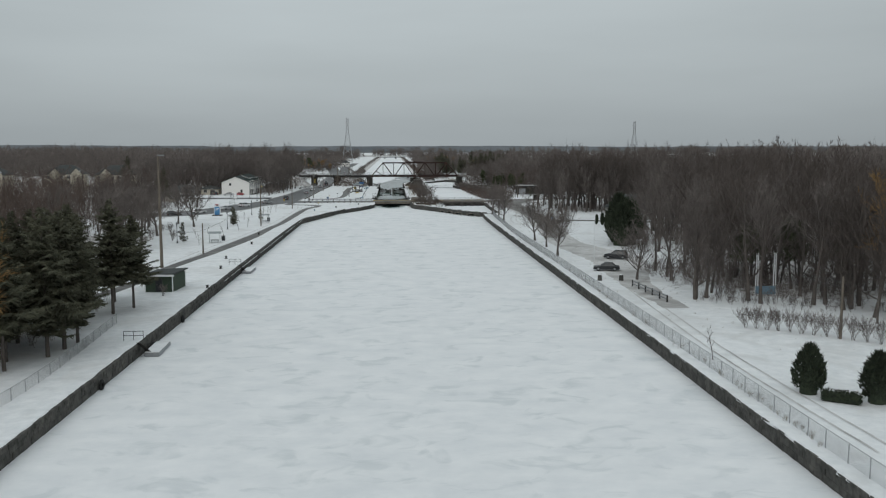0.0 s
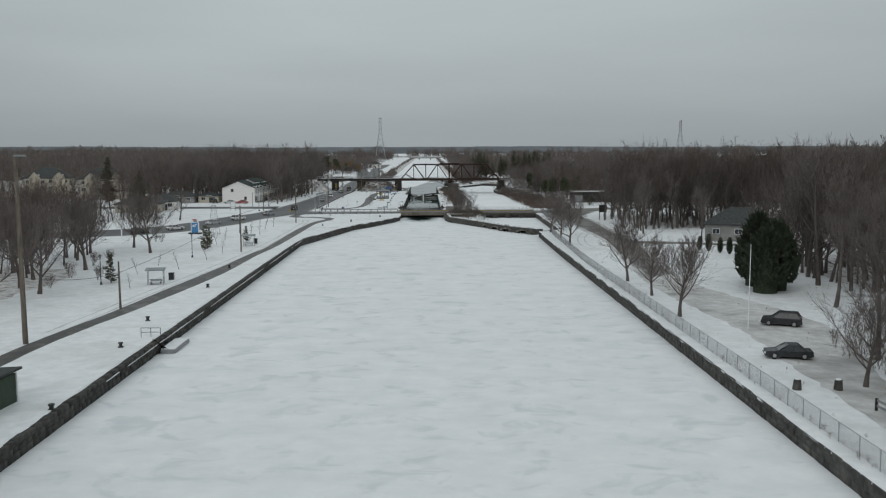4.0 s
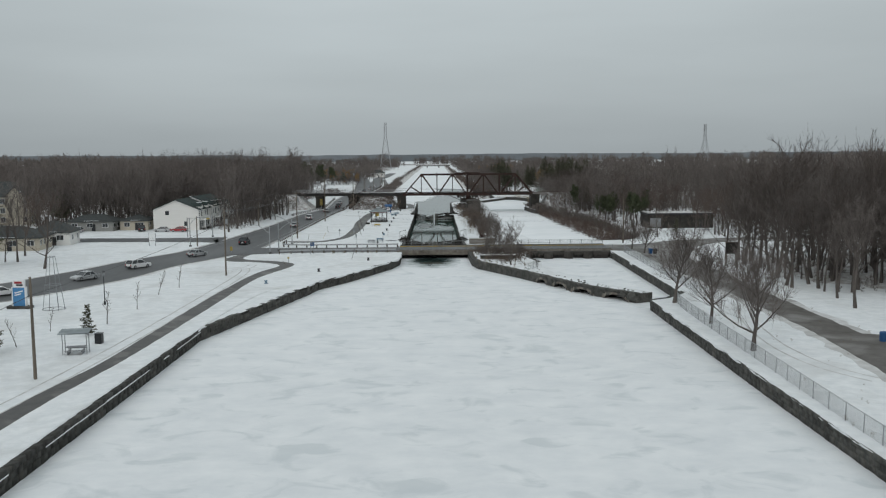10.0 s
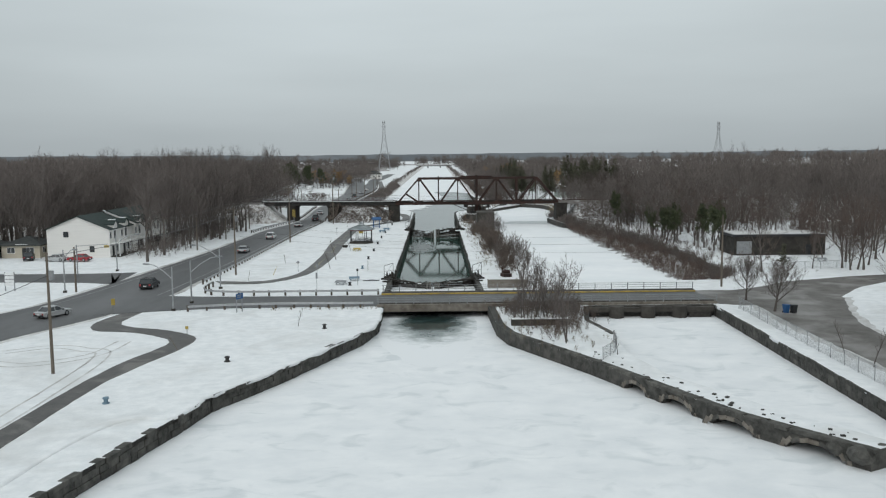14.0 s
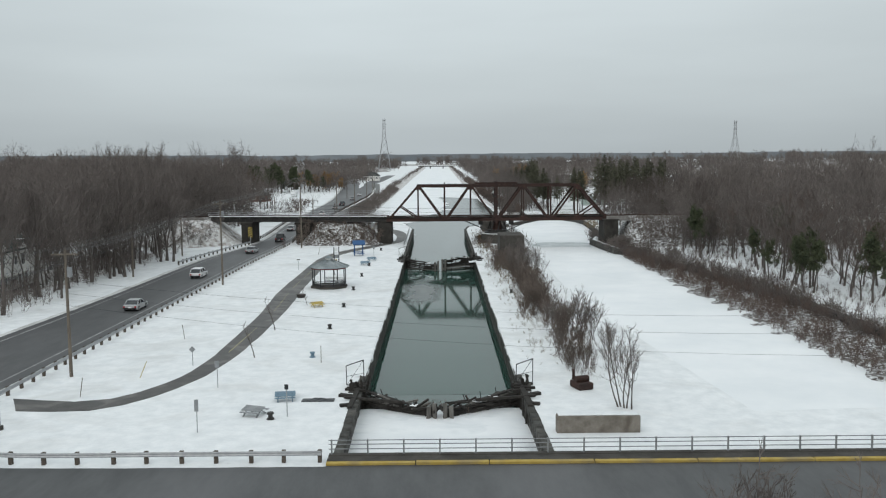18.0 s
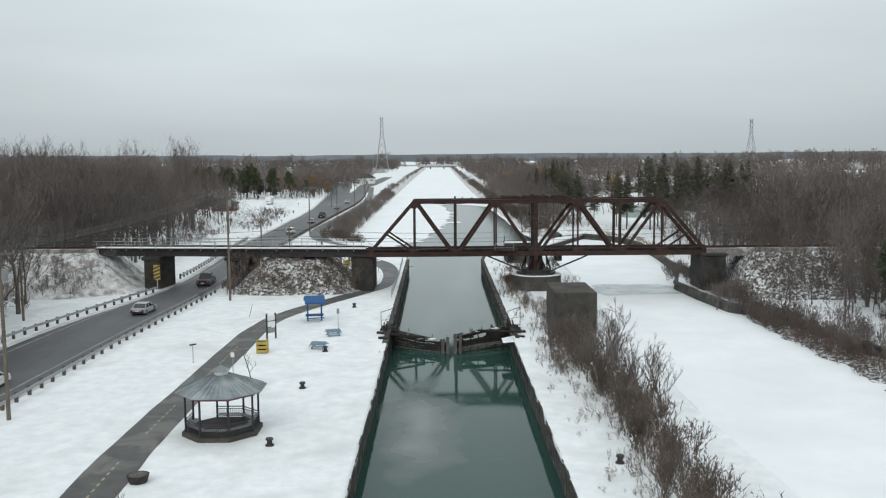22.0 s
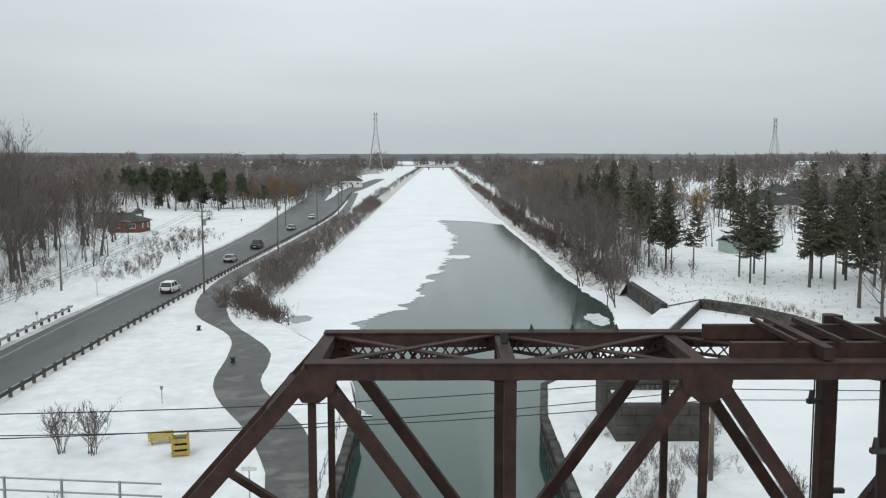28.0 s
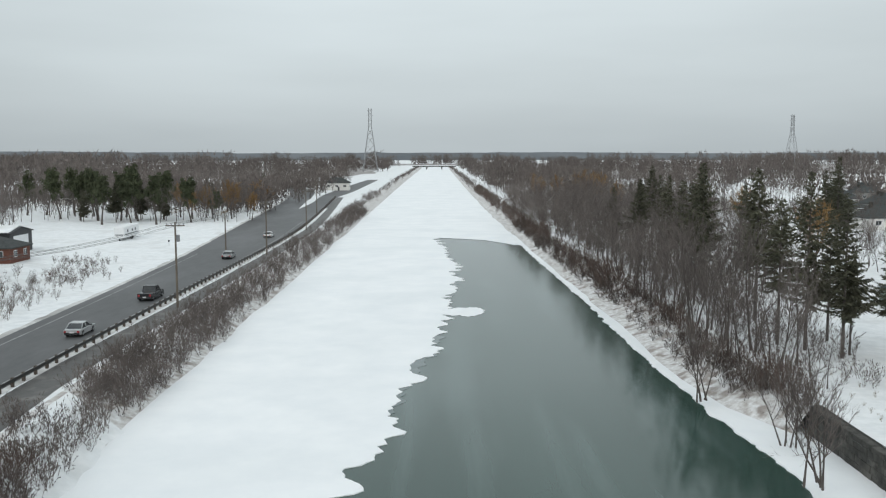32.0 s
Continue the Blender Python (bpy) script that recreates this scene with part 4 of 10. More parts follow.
part("front_block", boxes((-3.3, 3.2, -3.4, 0.0, -1.4, 4.3), bevel=0.12), CONCRETE, house)
part("back_block", boxes((-3.4, 3.2, 0.0, 4.4, -1.4, 4.9), bevel=0.12), CONCRETE, house)
part("coping_slab", boxes((-3.5, 3.3, 3.8, 4.6, 4.9, 5.15), bevel=0.05), CONCRETE, house)
part("coping_slab", boxes((-3.5, 3.3, -0.15, 0.5, 4.9, 5.15), bevel=0.05), CONCRETE, house)
part("snow_cap", boxes((-3.1, 3.05, -3.2, -0.1, 4.3, 4.44), bevel=0.05), SNOW, house)
part("snow_cap", boxes((-3.3, 3.1, 0.5, 3.8, 4.9, 5.07), bevel=0.05), SNOW, house)
part("post", tube(bmesh.new(), (-3.2, 4.2, 5.1), (-3.2, 4.2, 6.2), 0.09, n=8), STEEL, house)
random.seed(31)
for k in range(16):
    x, w = -3.0 + k * 0.37, random.uniform(0.1, 0.3)
    part("scrawl", boxes((x, x + w, -0.012, -0.002, 4.4 + random.uniform(0, 0.1), 4.62 + random.uniform(-0.05, 0.2))), SCRAWL, house, "faded painted bar")
# courses of the front face
for r in range(6):
    x = -3.3 - (0.5 if r % 2 else 0.0)
    while x < 3.1:
        w = random.uniform(0.9, 1.5)
        part("block_course", boxes((max(x, -3.3), min(x + w - 0.04, 3.2), -3.44 - random.uniform(0, 0.03), -3.39, 0.0 + r * 0.7, 0.66 + r * 0.7), bevel=0.015), CONCRETE, house)
        x += w
block = thing("concrete_block", Matrix.Translation((13.45, 493, GZ)), "large weathered concrete pier block with snow on top", "pier")
part("block_body", boxes((-2.45, 2.35, -4.2, 3.9, -0.4, 4.75), bevel=0.12), CONCRETE, block)
lw = thing("weathered_wall", Matrix.Translation((10.85, 379.2, GZ)), "weathered concrete wall block beside the lock", "wall")
part("wall_body", boxes((-3.05, 3.05, -0.4, 0.5, -0.2, 1.25), bevel=0.06), TAN, lw)
part("snow_cap", boxes((-2.95, 2.95, -0.3, 0.42, 1.25, 1.34), bevel=0.04), SNOW, lw)


def snow_lip(name, pts, side, reach, deep, seed):
    """Snow hanging over a coping, with an uneven lower edge."""
    p = resample([(x, y, 0) for x, y in pts], 0.8)
    bm = bmesh.new()
    prev = None
    for i, q in enumerate(p):
        d = (p[min(i + 1, len(p) - 1)] - p[max(i - 1, 0)]).normalized()
        nn = Vector((d.y, -d.x, 0)) * side
        k = noise.noise(Vector((q.y * 0.35, seed, q.x * 0.2)))
        k2 = noise.noise(Vector((q.y * 1.3, seed + 5, 0)))
        out = max(0.02, reach * (0.55 + 0.9 * k + 0.35 * k2))
        low_ = GZ - max(0.03, deep * (0.5 + 1.1 * k + 0.5 * k2))
        row = [bm.verts.new((*(q - nn * 1.3).xy, GZ + 0.02)), bm.verts.new((*(q - nn * 0.2).xy, GZ + 0.12 + 0.06 * k)), bm.verts.new((*(q + nn * out).xy, GZ + 0.05)), bm.verts.new((*(q + nn * (out + 0.03)).xy, low_ + 0.02)), bm.verts.new((*(q - nn * 0.05).xy, low_))]
        if prev:
            for a in range(4):
                bm.faces.new((prev[a], prev[a + 1], row[a + 1], row[a]))
        prev = row
    bmesh.ops.recalc_face_normals(bm, faces=bm.faces)
    if sum(fa.normal.z for fa in bm.faces) < 0:
        bmesh.ops.reverse_faces(bm, faces=bm.faces)
    return tagged(link(name, bm, SNOW, smooth=True), "uneven snow hanging over the wall coping", "snow", kind="structure")


snow_lip("snow_lip_west", [(-28.2, 20), (-28.2, 277), (-20.3, 312.3), (-19.4, 317.5), (-14.8, 327.6), (-8.6, 344.5), (-7.3, 351), (-7.4, 361)], 1, 0.14, 0.22, 2)
snow_lip("snow_lip_east", [(30.4, 20), (30.3, 100), (29.9, 250), (30.3, 295)], -1, 0.10, 0.16, 7)
snow_lip("snow_lip_weir", [(36.4, 303), (37.3, 360.5)], -1, 0.12, 0.2, 9)
snow_lip("snow_lip_lock_west", [(-7.6, 396), (-7.7, 440), (-7.8, 484)], 1, 0.10, 0.2, 11)
snow_lip("snow_lip_lock_east", [(6.25, 396), (6.1, 480), (6.1, 484)], -1, 0.10, 0.2, 13)

# a narrow ledge of snow along the west wall
random.seed(19)
bm = bmesh.new()
y = 150.0
while y < 277:
    l = random.uniform(1.2, 4.5)
    if random.random() < 0.85:
        box(bm, -28.3, -28.02 + random.uniform(-0.03, 0.03), y, min(y + l, 277), 1.22, 1.3 + random.uniform(-0.02, 0.03), None, bevel=0.02)
    y += l
tagged(link("snow_ledge", bm, SNOW), "thin broken line of snow on the wall ledge", "snow", kind="structure")
# loose stones and frozen rubble on the old pier
random.seed(77)
rub = [line_at(FRONT[2:], 46), line_at(BACK[::-1], 46)]
bm = bmesh.new()
for k in range(55):
    i = random.randrange(46)
    q = rub[0][i].lerp(rub[1][i], random.uniform(0.15, 0.8))
    s_ = random.uniform(0.05, 0.17)
    mm = Matrix.Translation((q.x, q.y, GZ + 0.02)) @ Matrix.Rotation(random.uniform(0, 3), 4, "Z")
    box(bm, -s_, s_, -s_ * 0.7, s_ * 0.7, -0.1, s_ * random.uniform(0.3, 0.7), mm)
tagged(part("rubble", bm, STONE, pier, "loose stones in the snow"), kind="stuff")


# ---- swing railway bridge ----
NODES = [-12.6, -5.85, 0.35, 6.45, 12.4, 18.7, 25.0, 31.3, 38.0]
YN, YF, ZB, ZT = 522.2, 527.0, 7.35, 15.0
swing = thing("swing_bridge", Matrix.Translation((12.4, 524.6, 0)), "rusted steel truss swing bridge on a round pier", "bridge")


def rel(x, y, z):
    return (x - 12.4, y - 524.6, z)


def member(name, a, b, w, h, label=""):
    return part(name, bar(bmesh.new(), rel(*a), rel(*b), w, h), RUST, swing, label)


def lattice(name, a, b, w, h):
    """Two flanges joined by crossed lacing bars."""
    bm = bmesh.new()
    a, b = Vector(rel(*a)), Vector(rel(*b))
    up = Vector((0, 0, 1))
    d = (b - a).normalized()
    s = d.cross(up).normalized()
    u = s.cross(d)
    for k in (-1, 1):
        bar(bm, a + u * h / 2 * k, b + u * h / 2 * k, w, 0.06)
    n = max(2, int((b - a).length / h / 0.9))
    for i in range(n):
        p, q = a + (b - a) * i / n, a + (b - a) * (i + 1) / n
        bar(bm, p + u * h / 2, q - u * h / 2, 0.04, 0.05)
        bar(bm, p - u * h / 2, q + u * h / 2, 0.04, 0.05)
    return part(name, bm, RUST, swing)


for y in (YN, YF):
    member("bottom_chord", (NODES[0] - 0.6, y, ZB - 0.2), (NODES[-1] + 0.6, y, ZB - 0.2), 0.45, 0.7)
    member("top_chord", (NODES[1] - 0.1, y, ZT), (NODES[-2] + 0.1, y, ZT), 0.5, 0.5)
    member("top_cover_plate", (NODES[1] - 0.2, y, ZT + 0.28), (NODES[-2] + 0.2, y, ZT + 0.28), 0.62, 0.05)
    for a, b in ((0, 1), (8, 7)):
        member("end_post", (NODES[a], y, ZB), (NODES[b], y, ZT), 0.48, 0.5)
        mid = (NODES[a] * 0.62 + NODES[b] * 0.38, y, ZB * 0.62 + ZT * 0.38)
        member("sub_strut", mid, (NODES[b], y, ZB + 0.1), 0.28, 0.26)
    for a, b in ((1, 2), (3, 2), (3, 4), (5, 4), (5, 6), (7, 6)):
        dx = 0.55 if a < b else -0.55
        member("diagonal", (NODES[a] + dx * 0.6, y, ZT - 0.2), (NODES[b] - dx, y, ZB), 0.36, 0.42)
    for i in (1, 3, 5, 7):
        member("hanger", (NODES[i], y, ZB), (NODES[i], y, ZT), 0.24, 0.22)
        bm = bmesh.new()
        c = Vector(rel(NODES[i], y, ZT))
        lw = 0.3 if i == 1 else 0.85
        rw = 0.3 if i == 7 else 0.85
        vs = [(-lw, 0.1), (rw, 0.1), (rw * 0.85, -0.6), (0.26, -0.95), (-0.26, -0.95), (-lw * 0.85 - (0.25 if i == 1 else 0), -0.6)]
        lo = [bm.verts.new((c.x + x, c.y - 0.27, c.z + z)) for x, z in vs]
        hi = [bm.verts.new((c.x + x, c.y + 0.27, c.z + z)) for x, z in vs]
        for k in range(6):
            bm.faces.new((lo[k], lo[(k + 1) % 6], hi[(k + 1) % 6], hi[k]))
        bm.faces.new(lo[::-1])
        bm.faces.new(hi)
        bmesh.ops.recalc_face_normals(bm, faces=bm.faces)
        part("gusset_plate", bm, RUST, swing)
    for i in (2, 6):
        member("post", (NODES[i], y, ZB), (NODES[i], y, ZT), 0.38, 0.36)
    member("pivot_post", (NODES[4], y, ZB - 1.2), (NODES[4], y, ZT), 0.56, 0.6)
    for x in NODES[1:-1]:
        part("node_plate", boxes((x - 12.4 - 0.8, x - 12.4 + 0.8, y - 524.6 - 0.26, y - 524.6 + 0.26, ZB - 0.2, ZB + 0.55)), RUST, swing)
for i in range(1, 8):
    x = NODES[i]
    member("top_strut", (x, YN, ZT), (x, YF, ZT), 0.45, 0.4)
    if i < 7:
        lattice("lateral_brace", (x, YN, ZT - 0.05), (NODES[i + 1], YF, ZT - 0.05), 0.3, 0.5)
        lattice("lateral_brace", (x, YF, ZT - 0.12), (NODES[i + 1], YN, ZT - 0.12), 0.3, 0.5)
for a, b in ((0, 1), (8, 7)):
    for k in (0.8, 0.97):
        p = (NODES[a] * (1 - k) + NODES[b] * k, ZB * (1 - k) + ZT * k)
        lattice("portal_brace", (p[0], YN, p[1]), (p[0], YF, p[1]), 0.25, 0.55)
# tower over the pivot
for x in (10.2, 14.6):
    member("tower_beam", (x, YN - 0.2, ZT + 0.55), (x, YF + 0.2, ZT + 0.55), 0.32, 0.4)
for y in (YN + 0.9, YF - 0.9):
    member("tower_girder", (7.5, y, ZT + 0.45), (17.3, y, ZT + 0.45), 0.3, 0.5)
for k in range(5):
    x = 9.4 + k * 1.5
    member("tower_joist", (x, YN + 0.4, ZT + 0.8), (x, YF - 0.4, ZT + 0.8), 0.14, 0.16)
for x, y in ((12.4, YF), (12.4, YN)):
    part("tower_cap", prism([(x - 12.4 - 0.35, y - 524.9), (x - 12.4 + 0.35, y - 524.9), (x - 12.4 + 0.2, y - 524.4), (x - 12.4 - 0.2, y - 524.4)], ZT + 0.3, ZT + 0.9), RUST, swing)
part("signal_lamp", boxes((0.35 - 12.4 - 0.13, 0.35 - 12.4 + 0.13, 0.0, 0.3, ZT + 0.3, ZT + 0.75), bevel=0.05), STEEL, swing)
for x in (1.5, 3.0, 4.6):
    part("cap_bolt", tube(bmesh.new(), rel(x, YF, ZT + 0.3), rel(x, YF, ZT + 0.55), 0.1, 0.02, 6), STEEL, swing)
# floor: cross girders, stringers, ties, rails
for x in NODES:
    member("floor_beam", (x, YN, ZB - 0.15), (x, YF, ZB - 0.15), 0.4, 0.65)
for y in (523.7, 525.5):
    member("stringer", (NODES[0] - 0.6, y, ZB + 0.05), (NODES[-1] + 0.6, y, ZB + 0.05), 0.28, 0.45)
random.seed(2)
TIE = bar(bmesh.new(), (0, -2.35, 0), (0, 2.35, 0), 0.24, 0.22)
tie_mesh = bpy.data.meshes.new("tie")
TIE.to_mesh(tie_mesh)
TIE.free()
tie_mesh.materials.append(TIMBER)
for i in range(128):
    ob = new("tie", tie_mesh)
    ob.parent = swing
    ob.location = (-25.6 + i * 0.4, random.uniform(-0.25, 0.25), ZB + 0.4 + random.uniform(-0.03, 0.06))
    ob.rotation_euler = (0, 0, random.uniform(-0.03, 0.03))
for y in (523.85, 525.35):
    member("rail", (NODES[0] - 0.6, y, ZB + 0.6), (NODES[-1] + 0.6, y, ZB + 0.6), 0.09, 0.16)
# turntable and gallery
bm = tube(bmesh.new(), (0.3, 0, 4.0), (0.3, 0, 4.6), 2.3, n=32)
part("turntable_drum", bm, STEEL, swing)
bm = tube(bmesh.new(), (0.3, 0, 4.6), (0.3, 0, ZB - 0.4), 1.2, 0.9, n=16)
part("pivot_cone", bm, RUST, swing)
for k in range(8):
    a = k * math.pi / 4
    bm = bar(bmesh.new(), (0.3 + 2.2 * math.cos(a), 2.2 * math.sin(a), 4.5), (0.3 + 1.6 * math.cos(a + 0.4), 1.6 * math.sin(a + 0.4), ZB - 0.4), 0.2)
    part("drum_strut", bm, STEEL, swing)
for sx in (-1, 1):
    part("wedge_strut", bar(bmesh.new(), (0.3 + sx * 1.8, -1.6, 4.3), (0.3 + sx * 7.5, -2.2, ZB - 0.55), 0.22), STEEL, swing, "slanting steel wedge strut")
    part("roller_box", boxes((sx * 3.6 - 0.5, sx * 3.6 + 0.5, -1.2, 1.2, ZB - 1.5, ZB - 0.5), bevel=0.05), STEEL, swing)
# signal cables and insulators on the pivot posts
for px, py in ((-0.55, -2.6), (0.75, -2.75), (1.5, -2.75), (-0.5, 2.3), (2.6, -2.8)):
    part("cable", tube(bmesh.new(), (px, py, ZB + 0.6), (px, py, ZT - 0.1), 0.03, n=5), STEEL, swing)
for px, py, pz in ((-0.35, -2.66, 10.4), (-0.35, -2.66, 12.4), (0.45, -2.75, 11.6), (0.3, 2.3, 9.2), (-0.3, 2.3, 12.6), (0.2, -2.8, 8.6)):
    part("cable_bracket", boxes((px - 0.45, px + 0.45, py - 0.1, py + 0.1, pz, pz + 0.16)), STEEL, swing)
    part("insulator", tube(bmesh.new(), (px - 0.3, py, pz + 0.16), (px - 0.3, py, pz + 0.5), 0.12, 0.07, 8), STEEL, swing)
gal = part("gallery", boxes((-6.2, -3.4, -3.6, -2.6, ZB + 0.35, ZB + 0.45)), RUST, swing, "small railed gallery")
for z in (0.9, 1.45):
    part("gallery_rail", bar(bmesh.new(), (-6.2, -3.6, ZB + z), (-3.4, -3.6, ZB + z), 0.05), GALV, gal)
for x in (-6.2, -3.4):
    part("gallery_post", bar(bmesh.new(), (x, -3.6, ZB + 0.4), (x, -3.6, ZB + 1.5), 0.05), GALV, gal)

pivot = thing("pivot_pier", Matrix.Translation((12.7, 524.6, -0.55)), "round concrete pivot pier with a snowy rim", "pier")
part("drum", tube(bmesh.new(), (0, 0, -1.6), (0, 0, 4.3), 3.85, 3.8, 48), CONCRETE, pivot)
bm = bmesh.new()
for k in range(48):
    a, b = k * math.tau / 48, (k + 1) * math.tau / 48
    q = [bm.verts.new((r * math.cos(t), r * math.sin(t), z)) for t, r, z in ((a, 3.8, 4.31), (b, 3.8, 4.31), (b, 3.5, 4.42), (a, 3.5, 4.42))]
    bm.faces.new(q)
    q2 = [bm.verts.new((r * math.cos(t), r * math.sin(t), z)) for t, r, z in ((a, 3.5, 4.42), (b, 3.5, 4.42), (b, 3.0, 4.4), (a, 3.0, 4.4))]
    bm.faces.new(q2)
part("snow_rim", bm, SNOW, pivot)
part("track_ring", tube(bmesh.new(), (0, 0, 4.3), (0, 0, 4.7), 3.0, n=40), STEEL, pivot)
for x, yy in ((-13.6, 526.2), (39.0, 524)):
    ab = thing("abutment", Matrix.Translation((x, yy, GZ)), "dark stone bridge abutment", "abutment")
    part("abutment_body", boxes((-1.8, 1.5, -3.6, 3.6, -1.6, ZB - GZ - 0.6), bevel=0.1), DARK_CONCRETE, ab)
    part("abutment_cap", boxes((-2.0, 1.7, -3.8, 3.8, ZB - GZ - 0.6, ZB - GZ - 0.25), bevel=0.06), DARK_CONCRETE, ab)

# ---- railway approaches ----
def approach(name, x0, x1, label):
    vd = thing(name, Matrix.Translation((-13.0, 525.6, 0)) @ Matrix.Rotation(radians(-6.5), 4, "Z"), label, "viaduct")
    for y in (-1.9, 1.9):
        part("plate_girder", boxes((x0, x1, y - 0.2, y + 0.2, 6.65, 7.65)), STEEL, vd)
        part("flange", boxes((x0, x1, y - 0.34, y + 0.34, 7.65, 7.73)), STEEL, vd)
        x = x0 + 0.8
        while x < x1:
            part("stiffener", boxes((x - 0.05, x + 0.05, y - 0.3, y + 0.3, 6.7, 7.62)), STEEL, vd)
            x += 2.0
    part("deck", boxes((x0, x1, -2.6, 2.6, 7.74, 7.9)), TIMBER, vd)
    for ya, yb, zt in ((-2.4, -0.95, 8.02), (0.95, 2.4, 8.02), (-0.55, 0.55, 7.98)):
        part("deck_snow", boxes((x0, x1, ya, yb, 7.9, zt), bevel=0.03), SNOW, vd, "snow lying on the deck")
    for y in (-0.75, 0.75):
        part("rail", boxes((x0, x1, y - 0.05, y + 0.05, 7.9, 8.1)), RUST, vd)
    for y in (-2.9, 2.9):
        for z in (8.5, 9.0):
            part("railing", boxes((x0, x1, y - 0.03, y + 0.03, z - 0.03, z + 0.03)), GALV, vd)
        x = x0 + 0.5
        while x < x1:
            part("rail_post", boxes((x - 0.04, x + 0.04, y - 0.04, y + 0.04, 7.6, 9.05)), GALV, vd)
            x += 2.4
    return vd


vd = approach("rail_viaduct", -43.0, 0.0, "steel girder railway viaduct over the road")
for x0, x1 in ((-34.9, -32.4), (-21.6, -18.2)):
    p = part("viaduct_pier", boxes((x0, x1, -3.0, 3.0, GZ - 0.2, 6.2), bevel=0.08), DARK_CONCRETE, vd, "dark stained concrete pier")
    part("pier_cap", boxes((x0 - 0.25, x1 + 0.25, -3.3, 3.3, 6.1, 6.65), bevel=0.06), DARK_CONCRETE, p)
sgn = thing("hazard_board", Matrix.Translation((-45.7, 525.5, GZ)), "yellow and black hazard board at the pier", "sign")
part("post", boxes((-0.06, 0.06, 0.05, 0.15, -0.1, 3.8)), GALV, sgn)
part("board", boxes((-0.5, 0.5, -0.04, 0.04, 1.6, 3.9)), YELLOW, sgn)
for k in range(4):
    bm = bmesh.new()
    bar(bm, (-0.48, -0.05, 1.7 + k * 0.54), (0.48, -0.05, 2.1 + k * 0.54), 0.02, 0.2)
    part("stripe", bm, DARK, sgn)


def mound(name, cx, cy, rx, ry, h, label, flat=0.45, m=None, ex=4.0):
    """An embankment: flat top, sloping rounded sides."""
    bm = bmesh.new()
    rows = []
    for i in range(15):
        k = i / 14
        row = []
        for j in range(72):
            a = math.tau * j / 72
            c, s = math.cos(a), math.sin(a)
            q = (abs(c) ** ex + abs(s) ** ex) ** (-1 / ex)
            if k < 0.5:
                r, z = flat * k / 0.5, 1.0
            else:
                u = (k - 0.5) / 0.5
                r, z = flat + (1 - flat) * u, 1 - u * u * (3 - 2 * u) * 0.6 - u * 0.4
            p = Vector((cx + rx * (r if k < .5 else 1 - (1 - r)) * q * c, cy + ry * r * q * s, GZ - 0.05 + h * z))
            p.z += 0.3 * noise.noise(p * 0.5) * (1 if 0 < k < 0.95 else 0)
            row.append(bm.verts.new(p))
        rows.append(row)
    for a, b in zip(rows, rows[1:]):
        for j in range(72):
            bm.faces.new((a[j], b[j], b[(j + 1) % 72], a[(j + 1) % 72]))
    bmesh.ops.remove_doubles(bm, verts=bm.verts, dist=0.01)
    bmesh.ops.recalc_face_normals(bm, faces=bm.faces)
    return tagged(link(name, bm, m or SCRUB, smooth=True), label, "embankment", kind="structure")


mound("embankment_middle", -24.0, 528.6, 10.6, 9.8, 4.8, "snowy railway embankment with dead scrub", 0.42, MOUND)


def long_bank(name, x0, x1, yc, slope_end, label):
    """A railway bank along x with its sloping end towards the canal."""
    rows = []
    sec = [(-13.5, 0.0), (-11, 0.2), (-8.5, 0.52), (-6, 0.86), (-4.4, 1.0), (0, 1.0), (4.4, 1.0), (6, 0.86), (8.5, 0.52), (11, 0.2), (13.5, 0.0)]
    n = 60
    for i in range(n + 1):
        t = (i / n) ** 2
        x = x0 + (x1 - x0) * t
        k = min(1.0, abs(x - x0) / slope_end)
        rows.append([(x, yc + y * (0.55 + 0.45 * k), GZ - 0.05 + 5.6 * min(z, 0.02 + k * k * (3 - 2 * k))) for y, z in sec])
    return loft(name, rows, SCRUB if x0 < 0 else MOUND, label, "embankment", rough=0.35)


long_bank("embankment_west", -47.6, -420, 530.0, 9.0, "snowy railway embankment with dead scrub")
long_bank("embankment_east", 40.6, 420, 524.0, 4.0, "snowy railway embankment with dead scrub")
for nm, x0, x1, yc in (("railway_west", -420, -55.6, 530.4), ("railway_east", 38, 420, 524)):
    tr = tagged(link(nm, boxes((x0, x1, yc - 2.1, yc + 2.1, 6.6, 7.7)), BALLAST), "snowy ballast bed of the railway", "railway", kind="structure")
    for y in (-0.75, 0.75):
        part("rail", boxes((x0, x1, yc + y - 0.05, yc + y + 0.05, 7.7, 7.9)), RUST, tr)

# ---- road bridge over the lock head ----
rb = thing("road_bridge", Matrix.Identity(4), "low concrete road bridge with steel railings", "bridge")
part("deck", boxes((-8.2, 38.0, 362.4, 373.4, 1.15, 1.72)), ASPHALT, rb, "wet asphalt deck")
part("fascia_beam", boxes((-8.2, 38.0, 361.9, 362.4, 0.95, 1.95), bevel=0.04), TAN, rb, "pale weathered fascia")
part("fascia_beam", boxes((-8.2, 38.0, 373.4, 373.9, 0.95, 1.95), bevel=0.04), CONCRETE, rb)
part("kerb", boxes((-8.2, 38.0, 363.3, 363.7, 1.72, 1.9)), CONCRETE, rb)
random.seed(41)
x = -8.2
while x < 37.5:
    w = min(random.uniform(4.0, 9.0), 38.0 - x)
    part("kerb", boxes((x, x + w - 0.06, 372.0, 372.4, 1.72, 1.9 + random.uniform(-0.02, 0.02)), bevel=0.02), FADED, rb, "faded yellow kerb")
    x += w
